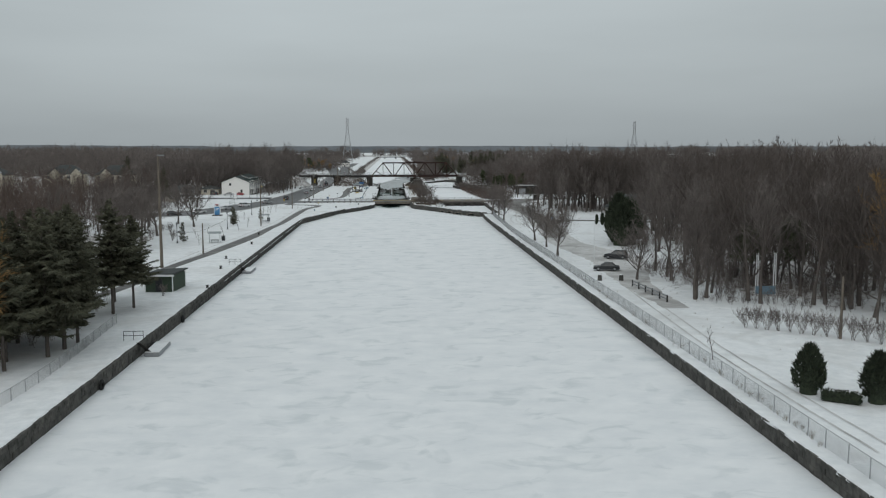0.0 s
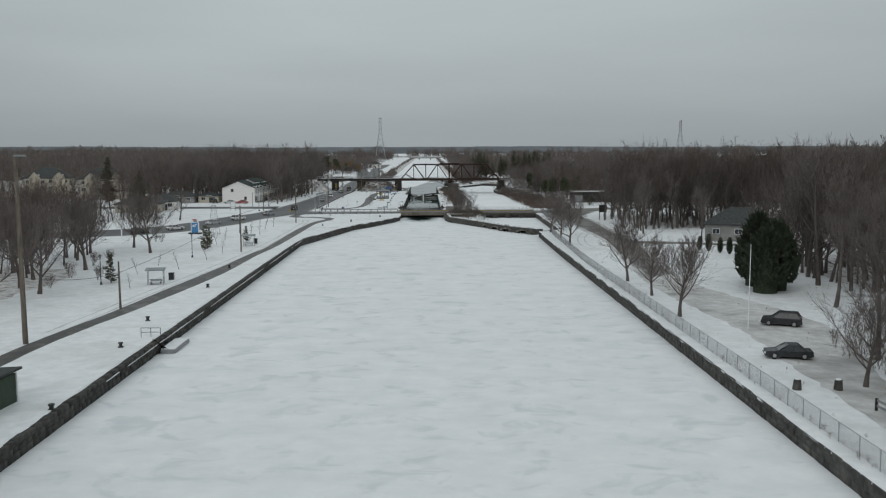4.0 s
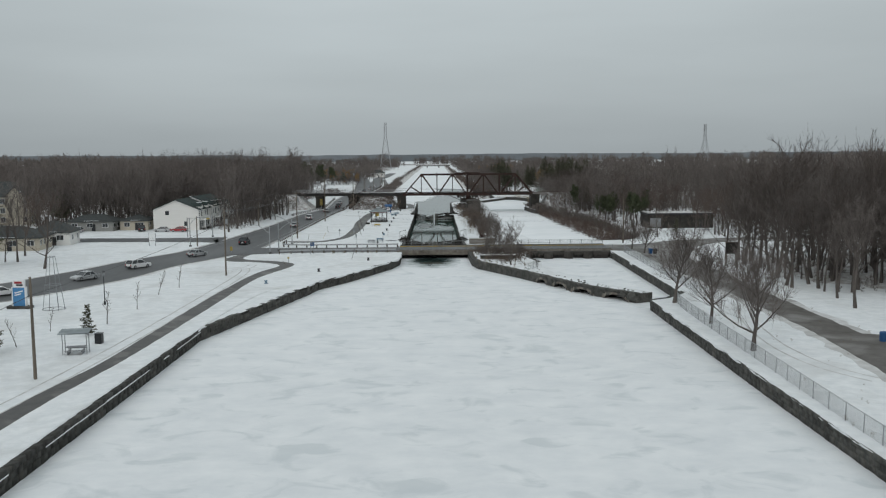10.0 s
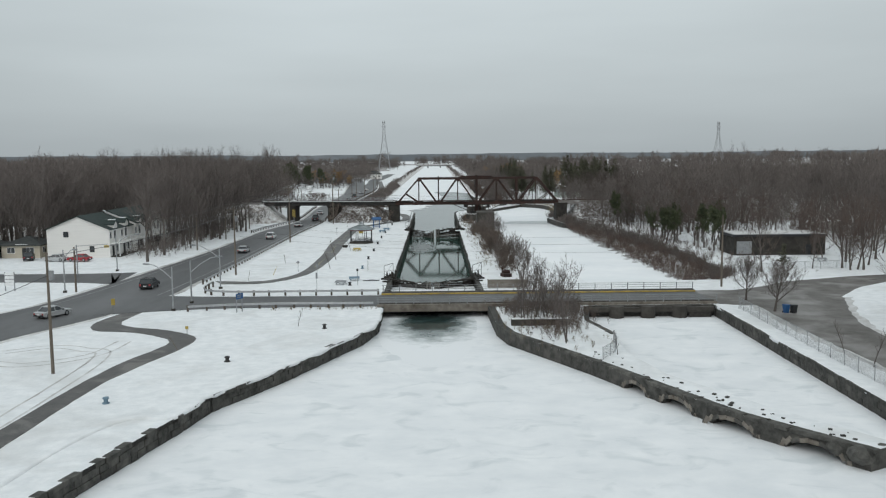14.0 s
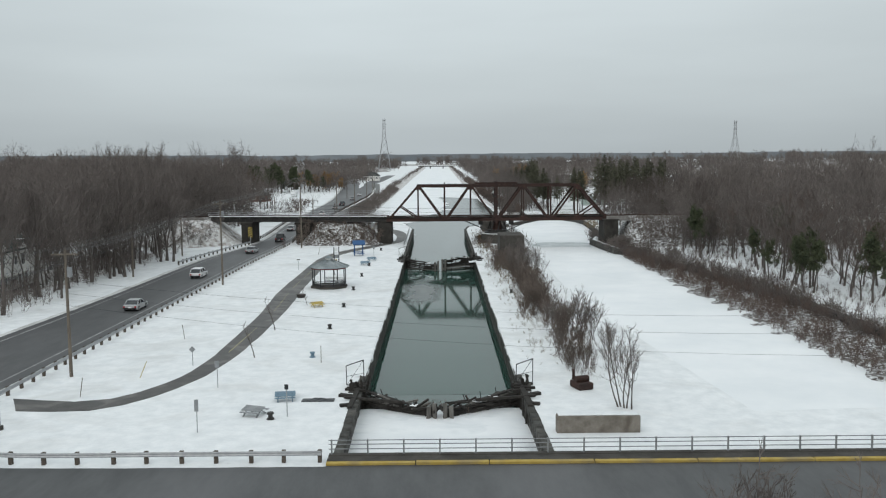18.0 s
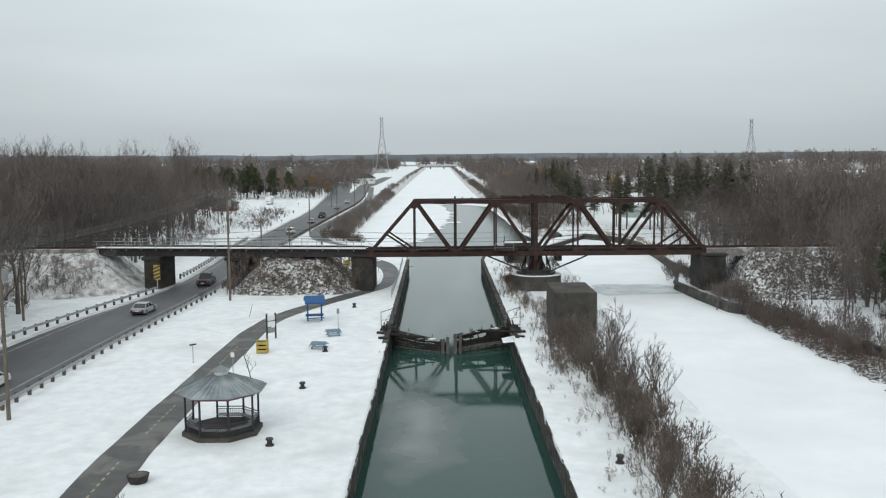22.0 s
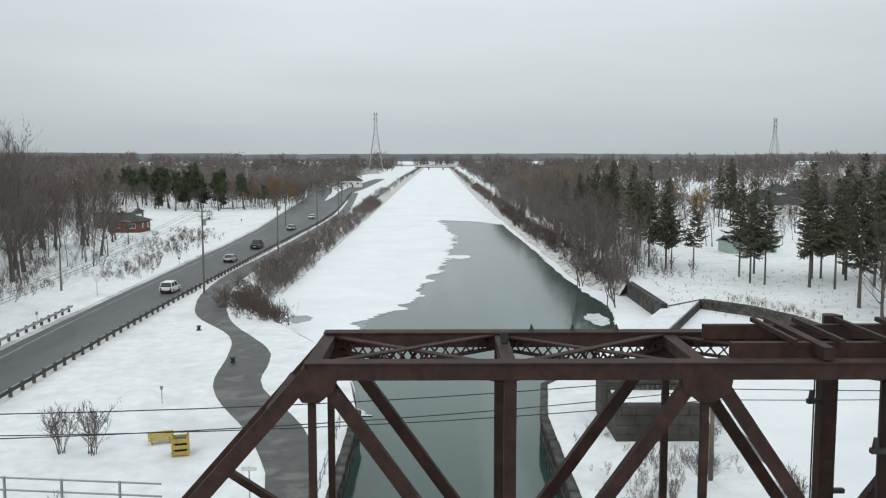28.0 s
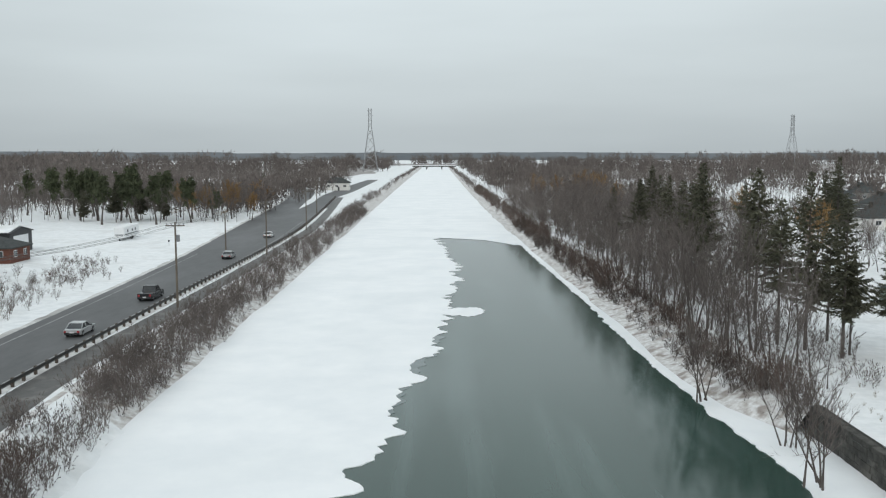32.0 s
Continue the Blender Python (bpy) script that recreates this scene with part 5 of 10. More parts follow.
part("pavement_slab", boxes((-8.2, 38.0, 372.4, 373.4, 1.72, 1.9)), CONCRETE, rb)
for y, m in ((362.15, GREY), (373.65, GREY)):
    for z in (2.3, 2.62, 2.9):
        part("railing", boxes((-8.2, 38.0, y - 0.025, y + 0.025, z - 0.025, z + 0.025)), m, rb)
    for k in range(20):
        x = -8 + k * 2.42
        part("rail_post", boxes((x - 0.05, x + 0.05, y - 0.06, y + 0.06, 1.9, 2.95)), m, rb)
for y in (365, 368, 371):
    part("girder", boxes((-7.6, 6.8, y - 0.25, y + 0.25, 0.4, 1.15)), STEEL, rb)
part("wing_wall", boxes((7.0, 9.6, 361.2, 361.9, -0.4, 1.6)), STONE, rb)
# far road bridge
fb = thing("far_road_bridge", Matrix.Translation((-6.5, 2000, 0)), "distant pale concrete road bridge over the canal", "bridge")
part("deck", boxes((-36, 34, -5, 5, 3.6, 5.2)), CONCRETE, fb)
part("parapet", boxes((-36, 34, -5.3, -5, 5.2, 6.4)), WHITE, fb)
for x in (-13, 11):
    part("bridge_pier", boxes((x - 1, x + 1, -4, 4, -3, 3.6)), CONCRETE, fb)

# ---- lock gates ----
def lock_gate(y0, yc, left, right, foot, ruin, seed):
    """A mitre gate: hinges at y0 on the coping, tips at yc; left and right give each leaf's top at hinge, middle and tip; foot is its lower edge."""
    random.seed(seed)
    g = thing("lock_gate", Matrix.Translation((-0.75, y0, 0)), "broken dark timber mitre gate of the old lock", "lock gate", "lock gates")
    for sgn, tops in ((-1, left), (1, right)):
        hinge, tip = Vector((sgn * 6.75, 0, 0)), Vector((sgn * 0.42, yc - y0, 0))
        leaf = part("gate_leaf", bmesh.new(), TIMBER, g)
        out = Vector((sgn * (yc - y0), -6.3, 0)).normalized()

        def at_leaf(t, z, off=0.0):
            p = hinge.lerp(tip, t) + out * off
            return Vector((p.x, p.y, z))

        def top(t):
            return tops[0] + (tops[1] - tops[0]) * t * 2 if t < 0.5 else tops[1] + (tops[2] - tops[1]) * (t * 2 - 1)
        # stacked beams, the upper ones broken off or sagging
        n = 9
        for k in range(n):
            b = bmesh.new()
            q = None
            t0, t1 = 0.0, 1.0
            if k >= n - 3 and random.random() < 0.35 + 0.4 * ruin:
                t0, t1 = random.choice(((0.0, random.uniform(0.3, 0.8)), (random.uniform(0.2, 0.55), 1.0)))
            off = random.uniform(-0.1, 0.16) * (1 + ruin)
            sag = random.uniform(-0.05, 0.05) * (1 + 2 * ruin)
            for i in range(7):
                t = t0 + (t1 - t0) * i / 6
                z = foot + (top(t) - foot) * (k + 0.5) / n + sag * math.sin(t * 3.1) + random.uniform(-0.03, 0.03) * ruin
                p = at_leaf(t, z, off)
                if q:
                    bar(b, q, p, 0.34, max(0.1, (tops[1] - foot) / n * random.uniform(0.72, 1.0)))
                q = p
            part("gate_beam", b, OLD_WOOD if random.random() < 0.16 else TIMBER, leaf)
        # split facing planks
        for k in range(14):
            t = random.uniform(0.05, 0.9)
            l = random.uniform(0.08, 0.3)
            z = foot + (top(t) - foot) * random.uniform(0.15, 1.0)
            b = bar(bmesh.new(), at_leaf(t, z, 0.24), at_leaf(min(1.0, t + l), z + random.uniform(-0.16, 0.12), 0.24 + random.uniform(0, 0.15) * ruin), 0.06, random.uniform(0.1, 0.2))
            part("facing_plank", b, OLD_WOOD if k % 4 == 0 else TIMBER, leaf)
        for k in range(6):
            t = (k + 0.6) / 6.5
            part("gate_stud", bar(bmesh.new(), at_leaf(t, foot - 0.2, 0.22), at_leaf(t, top(t) + random.uniform(-0.25, 0.2), 0.22) + Vector((random.uniform(-.1, .1), 0, 0)), 0.17, 0.12), TIMBER, leaf)
        part("gate_post", bar(bmesh.new(), hinge + Vector((0, 0, foot - 0.4)), hinge + Vector((0, 0, tops[0] + 0.45)), 0.55, 0.5), TIMBER, leaf)
        part("gate_post", bar(bmesh.new(), tip + Vector((0, 0, foot - 0.4)), tip + Vector((0, 0, tops[2] + 0.35)), 0.36, 0.36), TIMBER, leaf)
        # walkway along the top: whole on the better leaf, scraps on the other
        for k in range(3):
            t0, t1 = (0.02, 0.97) if ruin < 0.5 and sgn > 0 else (random.uniform(0.0, 0.3), random.uniform(0.45, 0.8))
            off = -0.35 + 0.34 * k
            part("walkway_plank", bar(bmesh.new(), at_leaf(t0, top(t0) + 0.13, off), at_leaf(t1, top(t1) + 0.13 - random.uniform(0, 0.3) * ruin, off + random.uniform(-.2, .2) * ruin), 0.3, 0.07), OLD_WOOD if k == 1 else TIMBER, leaf)
        for k in range(4):
            t = 0.12 + k * 0.21
            part("rail_post", bar(bmesh.new(), at_leaf(t, top(t), -0.4), at_leaf(t, top(t) + random.uniform(0.35, 0.85), -0.4) + Vector((random.uniform(-.3, .3), 0, 0)), 0.07), STEEL, leaf)
        # pale upright planks where the leaves meet
        for k in range(2):
            x = sgn * (0.42 + 0.55 * k)
            zt = tops[2] + 0.55 - 0.25 * k
            b = bar(bmesh.new(), Vector((x, yc - y0 - 0.4, foot - 0.1)), Vector((x + random.uniform(-.06, .06), yc - y0 - 0.48, zt)), 0.33, 0.12)
            part("mitre_plank", b, OLD_WOOD, leaf, "pale weathered upright plank")
        for k in range(3):
            t = random.uniform(0.15, 0.95)
            bm = bmesh.new()
            bmesh.ops.create_icosphere(bm, subdivisions=2, radius=0.3)
            c = at_leaf(t, top(t) + 0.05, random.uniform(-0.2, 0.2))
            for v in bm.verts:
                v.co = c + Vector((v.co.x * random.uniform(1.4, 1.6), v.co.y, v.co.z * 0.3))
            part("snow_patch", bm, SNOW, leaf, "small patch of snow")
        # dark timber recess and anchor frame on the coping
        hs = part("anchor_housing", boxes((sgn * 7.35 - 0.55, sgn * 7.35 + 0.55, -1.2, 1.4, 1.0, 1.72), bevel=0.1), TIMBER, g, "dark timber anchor frame")
        for k in range(9):
            yy = -5.6 + k * 0.62
            part("recess_board", bar(bmesh.new(), (sgn * 7.02, yy, foot - 0.1), (sgn * (7.1 + random.uniform(0, 0.15)), yy + random.uniform(-.08, .08), 1.5 + 0.2 * random.random()), 0.5, 0.16), TIMBER, hs)
        for k in range(5):
            yy = -1.2 + k * 0.65
            part("anchor_beam", bar(bmesh.new(), (sgn * random.uniform(6.2, 6.7), yy, 1.8 + random.uniform(-.1, .1)), (sgn * random.uniform(7.7, 8.3), yy + random.uniform(-.5, .5), 1.72), 0.24, 0.2), TIMBER, hs)
        for k in range(6):
            x = sgn * random.uniform(6.4, 7.9)
            yy = random.uniform(-1.0, 1.3)
            part("anchor_stake", bar(bmesh.new(), (x, yy, 1.3), (x + random.uniform(-.35, .35), yy + random.uniform(-.3, .3), random.uniform(2.0, 2.7)), 0.18, 0.13), OLD_WOOD if k == 0 else TIMBER, hs)
        part("beam_stub", bar(bmesh.new(), (sgn * 7.2, -2.6, 1.62), (sgn * 8.5, -2.3 + random.uniform(-.3, .3), 1.66), 0.5, 0.36), TIMBER, hs)
        part("beam_stub", bar(bmesh.new(), (sgn * 7.2, -5.0, 1.62), (sgn * 8.1, -5.4, 1.66), 0.42, 0.34), TIMBER, hs)
        part("coping_beam", bar(bmesh.new(), (sgn * 7.3, -6.0, 1.7), (sgn * 7.05, 1.0, 1.74), 0.42, 0.22), TIMBER, hs)
        part("tie_beam", bar(bmesh.new(), (sgn * 8.0, -3.4, 1.86), (sgn * 3.0, 0.52 * (yc - y0) - 0.6, top(0.55) + 0.25), 0.24, 0.2), TIMBER, g)
        fr = part("fence_panel", bmesh.new(), STEEL, g, "leaning rusty steel frame")
        bx = sgn * 7.5
        cs = [Vector((bx - 0.75, 1.2, 1.7)), Vector((bx + 0.75, 1.6, 1.7)), Vector((bx + 0.75, 1.4, 3.9)), Vector((bx - 0.75, 0.9, 3.5))]
        for k in range(4):
            part("panel_bar", bar(bmesh.new(), cs[k], cs[(k + 1) % 4], 0.07), STEEL, fr)
        part("panel_brace", bar(bmesh.new(), cs[0], cs[2], 0.035), STEEL, fr)
        part("panel_brace", bar(bmesh.new(), cs[0].lerp(cs[3], 0.45), cs[1].lerp(cs[2], 0.45), 0.035), STEEL, fr)
    for k in range(int(12 + 26 * ruin)):
        x = random.uniform(-6.5, 6.5)
        t = 1 - abs(x) / 7
        yb = (yc - y0) * t + random.uniform(-0.7, 1.0)
        a, L = random.uniform(-0.6, 0.6) + (0 if random.random() < 0.7 else 1.3), random.uniform(0.3, 1.2)
        tp = left if x < 0 else right
        z = tp[1] + random.uniform(-0.15, 0.15)
        part("broken_timber", bar(bmesh.new(), (x - L * math.cos(a), yb - 0.5 * L * math.sin(a), z - 0.1), (x + L * math.cos(a), yb + 0.5 * L * math.sin(a), z + random.uniform(-.1, .3)), random.uniform(0.1, 0.2), 0.14), OLD_WOOD if k % 5 == 0 else TIMBER, g)
    return g


lock_gate(391.6, 388.0, (1.5, 0.85, 0.9), (1.55, 1.05, 0.9), 0.1, 1.0, 7)
lock_gate(492.2, 488.4, (1.5, 0.9, 1.0), (1.8, 1.7, 1.35), -0.45, 0.35, 9)




# ---- plants ----
def fast_mesh(name, verts, tris, m):
    """A mesh of triangles from arrays."""
    me = bpy.data.meshes.new(name)
    nv, nt = len(verts), len(tris)
    me.vertices.add(nv)
    me.vertices.foreach_set("co", np.ascontiguousarray(verts, np.float32).ravel())
    me.loops.add(nt * 3)
    me.loops.foreach_set("vertex_index", np.ascontiguousarray(tris, np.int32).ravel())
    me.polygons.add(nt)
    me.polygons.foreach_set("loop_start", np.arange(0, nt * 3, 3, dtype=np.int32))
    me.update(calc_edges=True)
    me.validate()
    me.materials.append(m)
    return me


def prisms(segs, n):
    """Tapered n-sided sticks along segments (p0, p1, r0, r1)."""
    if not len(segs):
        return np.zeros((0, 3)), np.zeros((0, 3), int)
    s = np.asarray(segs, float)
    p0, p1, r0, r1 = s[:, 0:3], s[:, 3:6], s[:, 6], s[:, 7]
    d = p1 - p0
    d /= np.linalg.norm(d, axis=1)[:, None] + 1e-9
    ref = np.where(np.abs(d[:, 2:3]) > 0.9, np.array([[1.0, 0, 0]]), np.array([[0, 0, 1.0]]))
    a = np.cross(d, ref)
    a /= np.linalg.norm(a, axis=1)[:, None] + 1e-9
    b = np.cross(d, a)
    vs = []
    for p, r in ((p0, r0), (p1, r1)):
        for k in range(n):
            t = math.tau * k / n
            vs.append(p + r[:, None] * (a * math.cos(t) + b * math.sin(t)))
    v = np.stack(vs, 1)
    f = []
    for k in range(n):
        j = (k + 1) % n
        f += [(k, j, n + j), (k, n + j, n + k)]
    f = np.array(f)
    m = len(s)
    return v.reshape(-1, 3), (f[None] + (np.arange(m) * 2 * n)[:, None, None]).reshape(-1, 3)


def blades(segs, rng):
    """Flat tapering twigs, one triangle each."""
    if not len(segs):
        return np.zeros((0, 3)), np.zeros((0, 3), int)
    s = np.asarray(segs, float)
    p0, p1, r0 = s[:, 0:3], s[:, 3:6], s[:, 6]
    d = p1 - p0
    a = np.cross(d, rng.normal(size=d.shape))
    a /= np.linalg.norm(a, axis=1)[:, None] + 1e-9
    v = np.stack([p0 - a * r0[:, None], p0 + a * r0[:, None], p1], 1)
    return v.reshape(-1, 3), np.arange(len(s) * 3).reshape(-1, 3)


def unit(v):
    return v / (np.linalg.norm(v) + 1e-9)


def bare_tree(seed, h, spread=0.45, trunk_r=None, first=0.22, limbs=7, branches=6, twigs=7, fine=3, stems=1, droop=0.0, lean=0.25):
    """Segments of a leafless tree: thick wood, branches, twigs."""
    rng = np.random.default_rng(seed)
    thick, mid, thin = [], [], []
    r = trunk_r or h * 0.016
    up = np.array([0, 0, 1.0])
    for st in range(stems):
        base = np.zeros(3) if stems == 1 else np.append(rng.normal(size=2) * 0.12 * h * 0.3, 0)
        ax = unit(up + np.append(rng.normal(size=2), 0) * (0.06 if stems == 1 else 0.22))
        hh = h * (1 if stems == 1 else rng.uniform(0.65, 1.0))
        pts = [base - up * 0.15]
        n = 6
        for i in range(n):
            ax = unit(ax + np.append(rng.normal(size=2), 0) * 0.07)
            pts.append(pts[-1] + ax * hh * 0.82 / n)
        for i in range(n):
            thick.append((*pts[i], *pts[i + 1], r * (1 - i / n) ** 0.8 + 0.01 + (0.35 * r if i == 0 else 0), r * (1 - (i + 1) / n) ** 0.8 + 0.01))

        def point(k):
            q = min(k * n, n - 1e-6)
            i = int(q)
            return pts[i] + (pts[i + 1] - pts[i]) * (q - i)
        for li in range(limbs):
            k = first + (0.95 - first) * (li + rng.uniform(0, 0.9)) / limbs
            a = li * 2.4 + rng.uniform(-0.5, 0.5)
            out = np.array([math.cos(a), math.sin(a), 0])
            L = h * spread * (1.25 - 0.85 * k) * rng.uniform(0.8, 1.15)
            d = unit(out * (1.0 - 0.35 * k) + up * (0.55 + lean + 0.5 * k))
            p = point(k)
            lr = r * (1 - k * 0.8) * 0.5
            m = 4
            lp = [p]
            for i in range(m):
                d = unit(d + up * (0.16 - droop) + rng.normal(size=3) * 0.12)
                q = lp[-1] + d * L / m
                (thick if lr > 0.04 else mid).append((*lp[-1], *q, lr * (1 - i / m) + 0.012, lr * (1 - (i + 1) / m) + 0.010))
                lp.append(q)
            for bi in range(branches):
                t = (bi + rng.uniform(0.2, 1)) / branches * m
                i = min(int(t), m - 1)
                p2 = lp[i] + (lp[i + 1] - lp[i]) * (t - i)
                d2 = unit(d * 0.75 + rng.normal(size=3) * 0.48 + up * (0.3 - 2 * droop))
                L2 = L * 0.5 * rng.uniform(0.6, 1.1) * (1.1 - 0.1 * t)
                bp = [p2]
                for i in range(2):
                    d2 = unit(d2 + up * (0.12 - 2 * droop) + rng.normal(size=3) * 0.15)
                    bp.append(bp[-1] + d2 * L2 / 2)
                    mid.append((*bp[-2], *bp[-1], 0.022 - 0.008 * i, 0.014 - 0.006 * i))
                for ti in range(twigs):
                    t = rng.uniform(0.15, 2)
                    i = min(int(t), 1)
                    p3 = bp[i] + (bp[i + 1] - bp[i]) * (t - i)
                    d3 = unit(d2 * 0.85 + rng.normal(size=3) * 0.4 + up * (0.3 - 4 * droop))
                    L3 = L2 * 0.8 * rng.uniform(0.5, 1.2)
                    e = p3 + d3 * L3
                    thin.append((*p3, *e, 0.0105, 0))
                    for _ in range(fine):
                        p4 = p3 + (e - p3) * rng.uniform(0.2, 0.9)
                        d4 = unit(d3 + rng.normal(size=3) * 0.38 + up * (0.12 - 5 * droop))
                        thin.append((*p4, *(p4 + d4 * L3 * rng.uniform(0.4, 0.8)), 0.0075, 0))
    return thick, mid, thin, rng


def join(*vf):
    vs, fs, o = [], [], 0
    for v, f in vf:
        vs.append(v)
        fs.append(f + o)
        o += len(v)
    return np.concatenate(vs), np.concatenate(fs)


def chained(segs, n):
    """Sticks along segments; a segment that goes on from the last one shares its ring."""
    vs, fs, last, ring = [], [], None, None
    for s in segs:
        s = np.asarray(s)
        d = unit(s[3:6] - s[0:3])
        a = unit(np.cross(d, (1.0, 0, 0) if abs(d[2]) > 0.9 else (0, 0, 1.0)))
        b = np.cross(d, a)

        def loop(p, r):
            o = len(vs)
            for k in range(n):
                t = math.tau * k / n
                vs.append(p + r * (a * math.cos(t) + b * math.sin(t)))
            return [o + k for k in range(n)]
        if last is None or np.linalg.norm(last - s[0:3]) > 1e-6:
            ring = loop(s[0:3], s[6])
        top = loop(s[3:6], s[7])
        for k in range(n):
            j = (k + 1) % n
            fs += [(ring[k], ring[j], top[j]), (ring[k], top[j], top[k])]
        ring, last = top, s[3:6]
    return np.array(vs), np.array(fs)


def make_tree(name, seed, h, label, twig=None, category="tree", wide=1.0, **kw):
    th, mi, tn, rng = bare_tree(seed, h, **kw)
    root = new(name)
    t = new("trunk", fast_mesh("trunk", *chained(th, 7), BARK))
    tn = np.asarray(tn)
    tn[:, 6] *= wide
    mi = np.asarray(mi)
    mi[:, 6:8] *= max(1.0, 0.75 * wide)
    c = new("crown", fast_mesh("crown", *join(prisms(mi, 3), blades(tn, rng)), twig or TWIG))
    t.parent = c.parent = root
    return tagged(root, label, category)


def conifer(name, seed, h, r, label, m=None, trunk=0.0, boughs=95, ragged=0.5, category="spruce", fine=1.0):
    """A spruce: single boughs of uneven reach, each a flat spray of small needle blades."""
    rng = np.random.default_rng(seed)
    root = new(name)
    tr = [(0, 0, -0.2, 0, 0, h * 0.5, h * 0.013 + 0.04, h * 0.008), (0, 0, h * 0.5, 0, 0, h * 0.99, h * 0.008, 0.01)]
    sticks, bl = [], []
    side = rng.uniform(0, 6.3)
    for b in range(boughs):
        k = ((b + rng.random()) / boughs) ** 1.12
        z = trunk + (h * 0.985 - trunk) * k
        a = b * 2.399 + rng.normal() * 0.5
        lump = 1 + 0.28 * math.sin(a * 1.0 + side + k * 5) + 0.2 * math.sin(k * 19 + seed)
        R = r * ((1 - k) ** 0.72) * min(1.0, 0.55 + k * 3.2)
        L = max(0.35, R * lump * rng.uniform(1 - ragged, 1.1))
        o = np.array([math.cos(a), math.sin(a), 0])
        s = np.array([-math.sin(a), math.cos(a), 0])
        sag = rng.uniform(-0.05, 0.4) - 0.55 * k
        p0 = np.array([0, 0, z])
        p1 = p0 + o * L * 0.55 - np.array([0, 0, sag * L * 0.5])
        p2 = p0 + o * L - np.array([0, 0, sag * L * 0.6 - 0.1 * L])
        sticks += [(*p0, *p1, 0.028, 0.016), (*p1, *p2, 0.016, 0.004)]
        cnt = max(4, int(L * 6.5 * fine))
        for j in range(cnt):
            t = 0.12 + 0.88 * (j + rng.random()) / cnt
            q = p0 + (p1 - p0) * t / 0.55 if t < 0.55 else p1 + (p2 - p1) * (t - 0.55) / 0.45
            for sd in (-1, 1):
                w = (0.3 * L * (1.02 - t) * min(1, t * 4) + 0.22) * rng.uniform(0.6, 1.25)
                e = q + s * sd * w + o * w * rng.uniform(0.3, 1.0) - np.array([0, 0, w * rng.uniform(-0.1, 0.75)])
                bl.append((*q, *e, 0.085 + 0.07 * rng.random(), 0))
    t = new("trunk", fast_mesh("trunk", *chained(tr, 7), BARK))
    c = new("crown", fast_mesh("crown", *join(blades(np.asarray(sticks), rng), blades(np.asarray(bl), rng)), m or NEEDLE))
    t.parent = c.parent = root
    return tagged(root, label, category)


def pine_tree(name, seed, h, label):
    """A pine with a bare lower trunk and clumped crown."""
    th, mi, tn, rng = bare_tree(seed, h, spread=0.3, first=0.35, limbs=10, branches=4, twigs=2, fine=0)
    bl = []
    for s in tn:
        c = np.array(s[3:6])
        for _ in range(16):
            d = rng.normal(size=3)
            bl.append((*(c + rng.normal(size=3) * 0.22), *(c + unit(d) * rng.uniform(0.35, 0.75)), 0.085, 0))
    root = new(name)
    t = new("trunk", fast_mesh("trunk", *prisms(th, 7), BARK))
    c = new("crown", fast_mesh("crown", *join(prisms(mi, 3), blades(np.asarray(bl), rng)), PINE))
    t.parent = c.parent = root
    return tagged(root, label, "pine")


def cedar_shrub(name, seed, h, r, label, slim=1.0):
    """A dense clipped cedar: an egg of upright leaf blades round dark wood."""
    rng = np.random.default_rng(seed)
    bl = []
    n = int(900 * max(1.0, r))
    for _ in range(n):
        k = rng.random() ** 0.8
        a = rng.uniform(0, 6.3)
        R = r * (math.sin(math.pi * (0.12 + 0.88 * k) ** 0.75) ** 0.7 if k < 0.97 else 0.1) * rng.uniform(0.72, 1.05)
        p = np.array([R * math.cos(a), R * math.sin(a), 0.08 * h + k * h * 0.86])
        d = np.array([math.cos(a) * 0.6, math.sin(a) * 0.6, 1.0]) + rng.normal(size=3) * 0.35
        bl.append((*p, *(p + unit(d) * rng.uniform(0.25, 0.55) * max(1, h / 4)), 0.07 + 0.07 * rng.random(), 0))
    root = new(name)
    core = tube(bmesh.new(), (0, 0, 0.0), (0, 0, h * 0.5), r * 0.55, r * 0.6, 10)
    tube(core, (0, 0, h * 0.5), (0, 0, h * 0.9), r * 0.6, r * 0.1, 10)
    part("inner_foliage", core, CEDAR, root)
    c = new("foliage", fast_mesh("foliage", *blades(np.asarray(bl), rng), CEDAR))
    c.parent = root
    return tagged(root, label, "shrub")


def shrub(name, seed, h, label, stems=9, twig=None, wide=1.3, spread=0.5, category="shrub", dense=4, stem_r=None):
    th, mi, tn, rng = bare_tree(seed, h, stems=stems, limbs=4, branches=3, twigs=dense, fine=2, spread=spread, trunk_r=stem_r or 0.02 + 0.005 * h, first=0.15)
    tn = np.asarray(tn)
    tn[:, 6] *= wide
    root = new(name)
    t = new("stem", fast_mesh("stem", *prisms(th, 4), twig or TWIG))
    c = new("crown", fast_mesh("crown", *join(prisms(mi, 3), blades(tn, rng)), twig or TWIG))
    t.parent = c.parent = root
    return tagged(root, label, category)


def put(proto, x, y, z=GZ, s=1.0, rot=None, sz=None):
    rot = random.uniform(0, 360) if rot is None else rot
    return copy_thing(proto, Matrix.Translation((x, y, z)) @ Matrix.Rotation(radians(rot), 4, "Z") @ Matrix.Diagonal((s, s, sz or s, 1)))


def drop(proto):
    for o in list(proto.children_recursive) + [proto]:
        bpy.data.objects.remove(o)


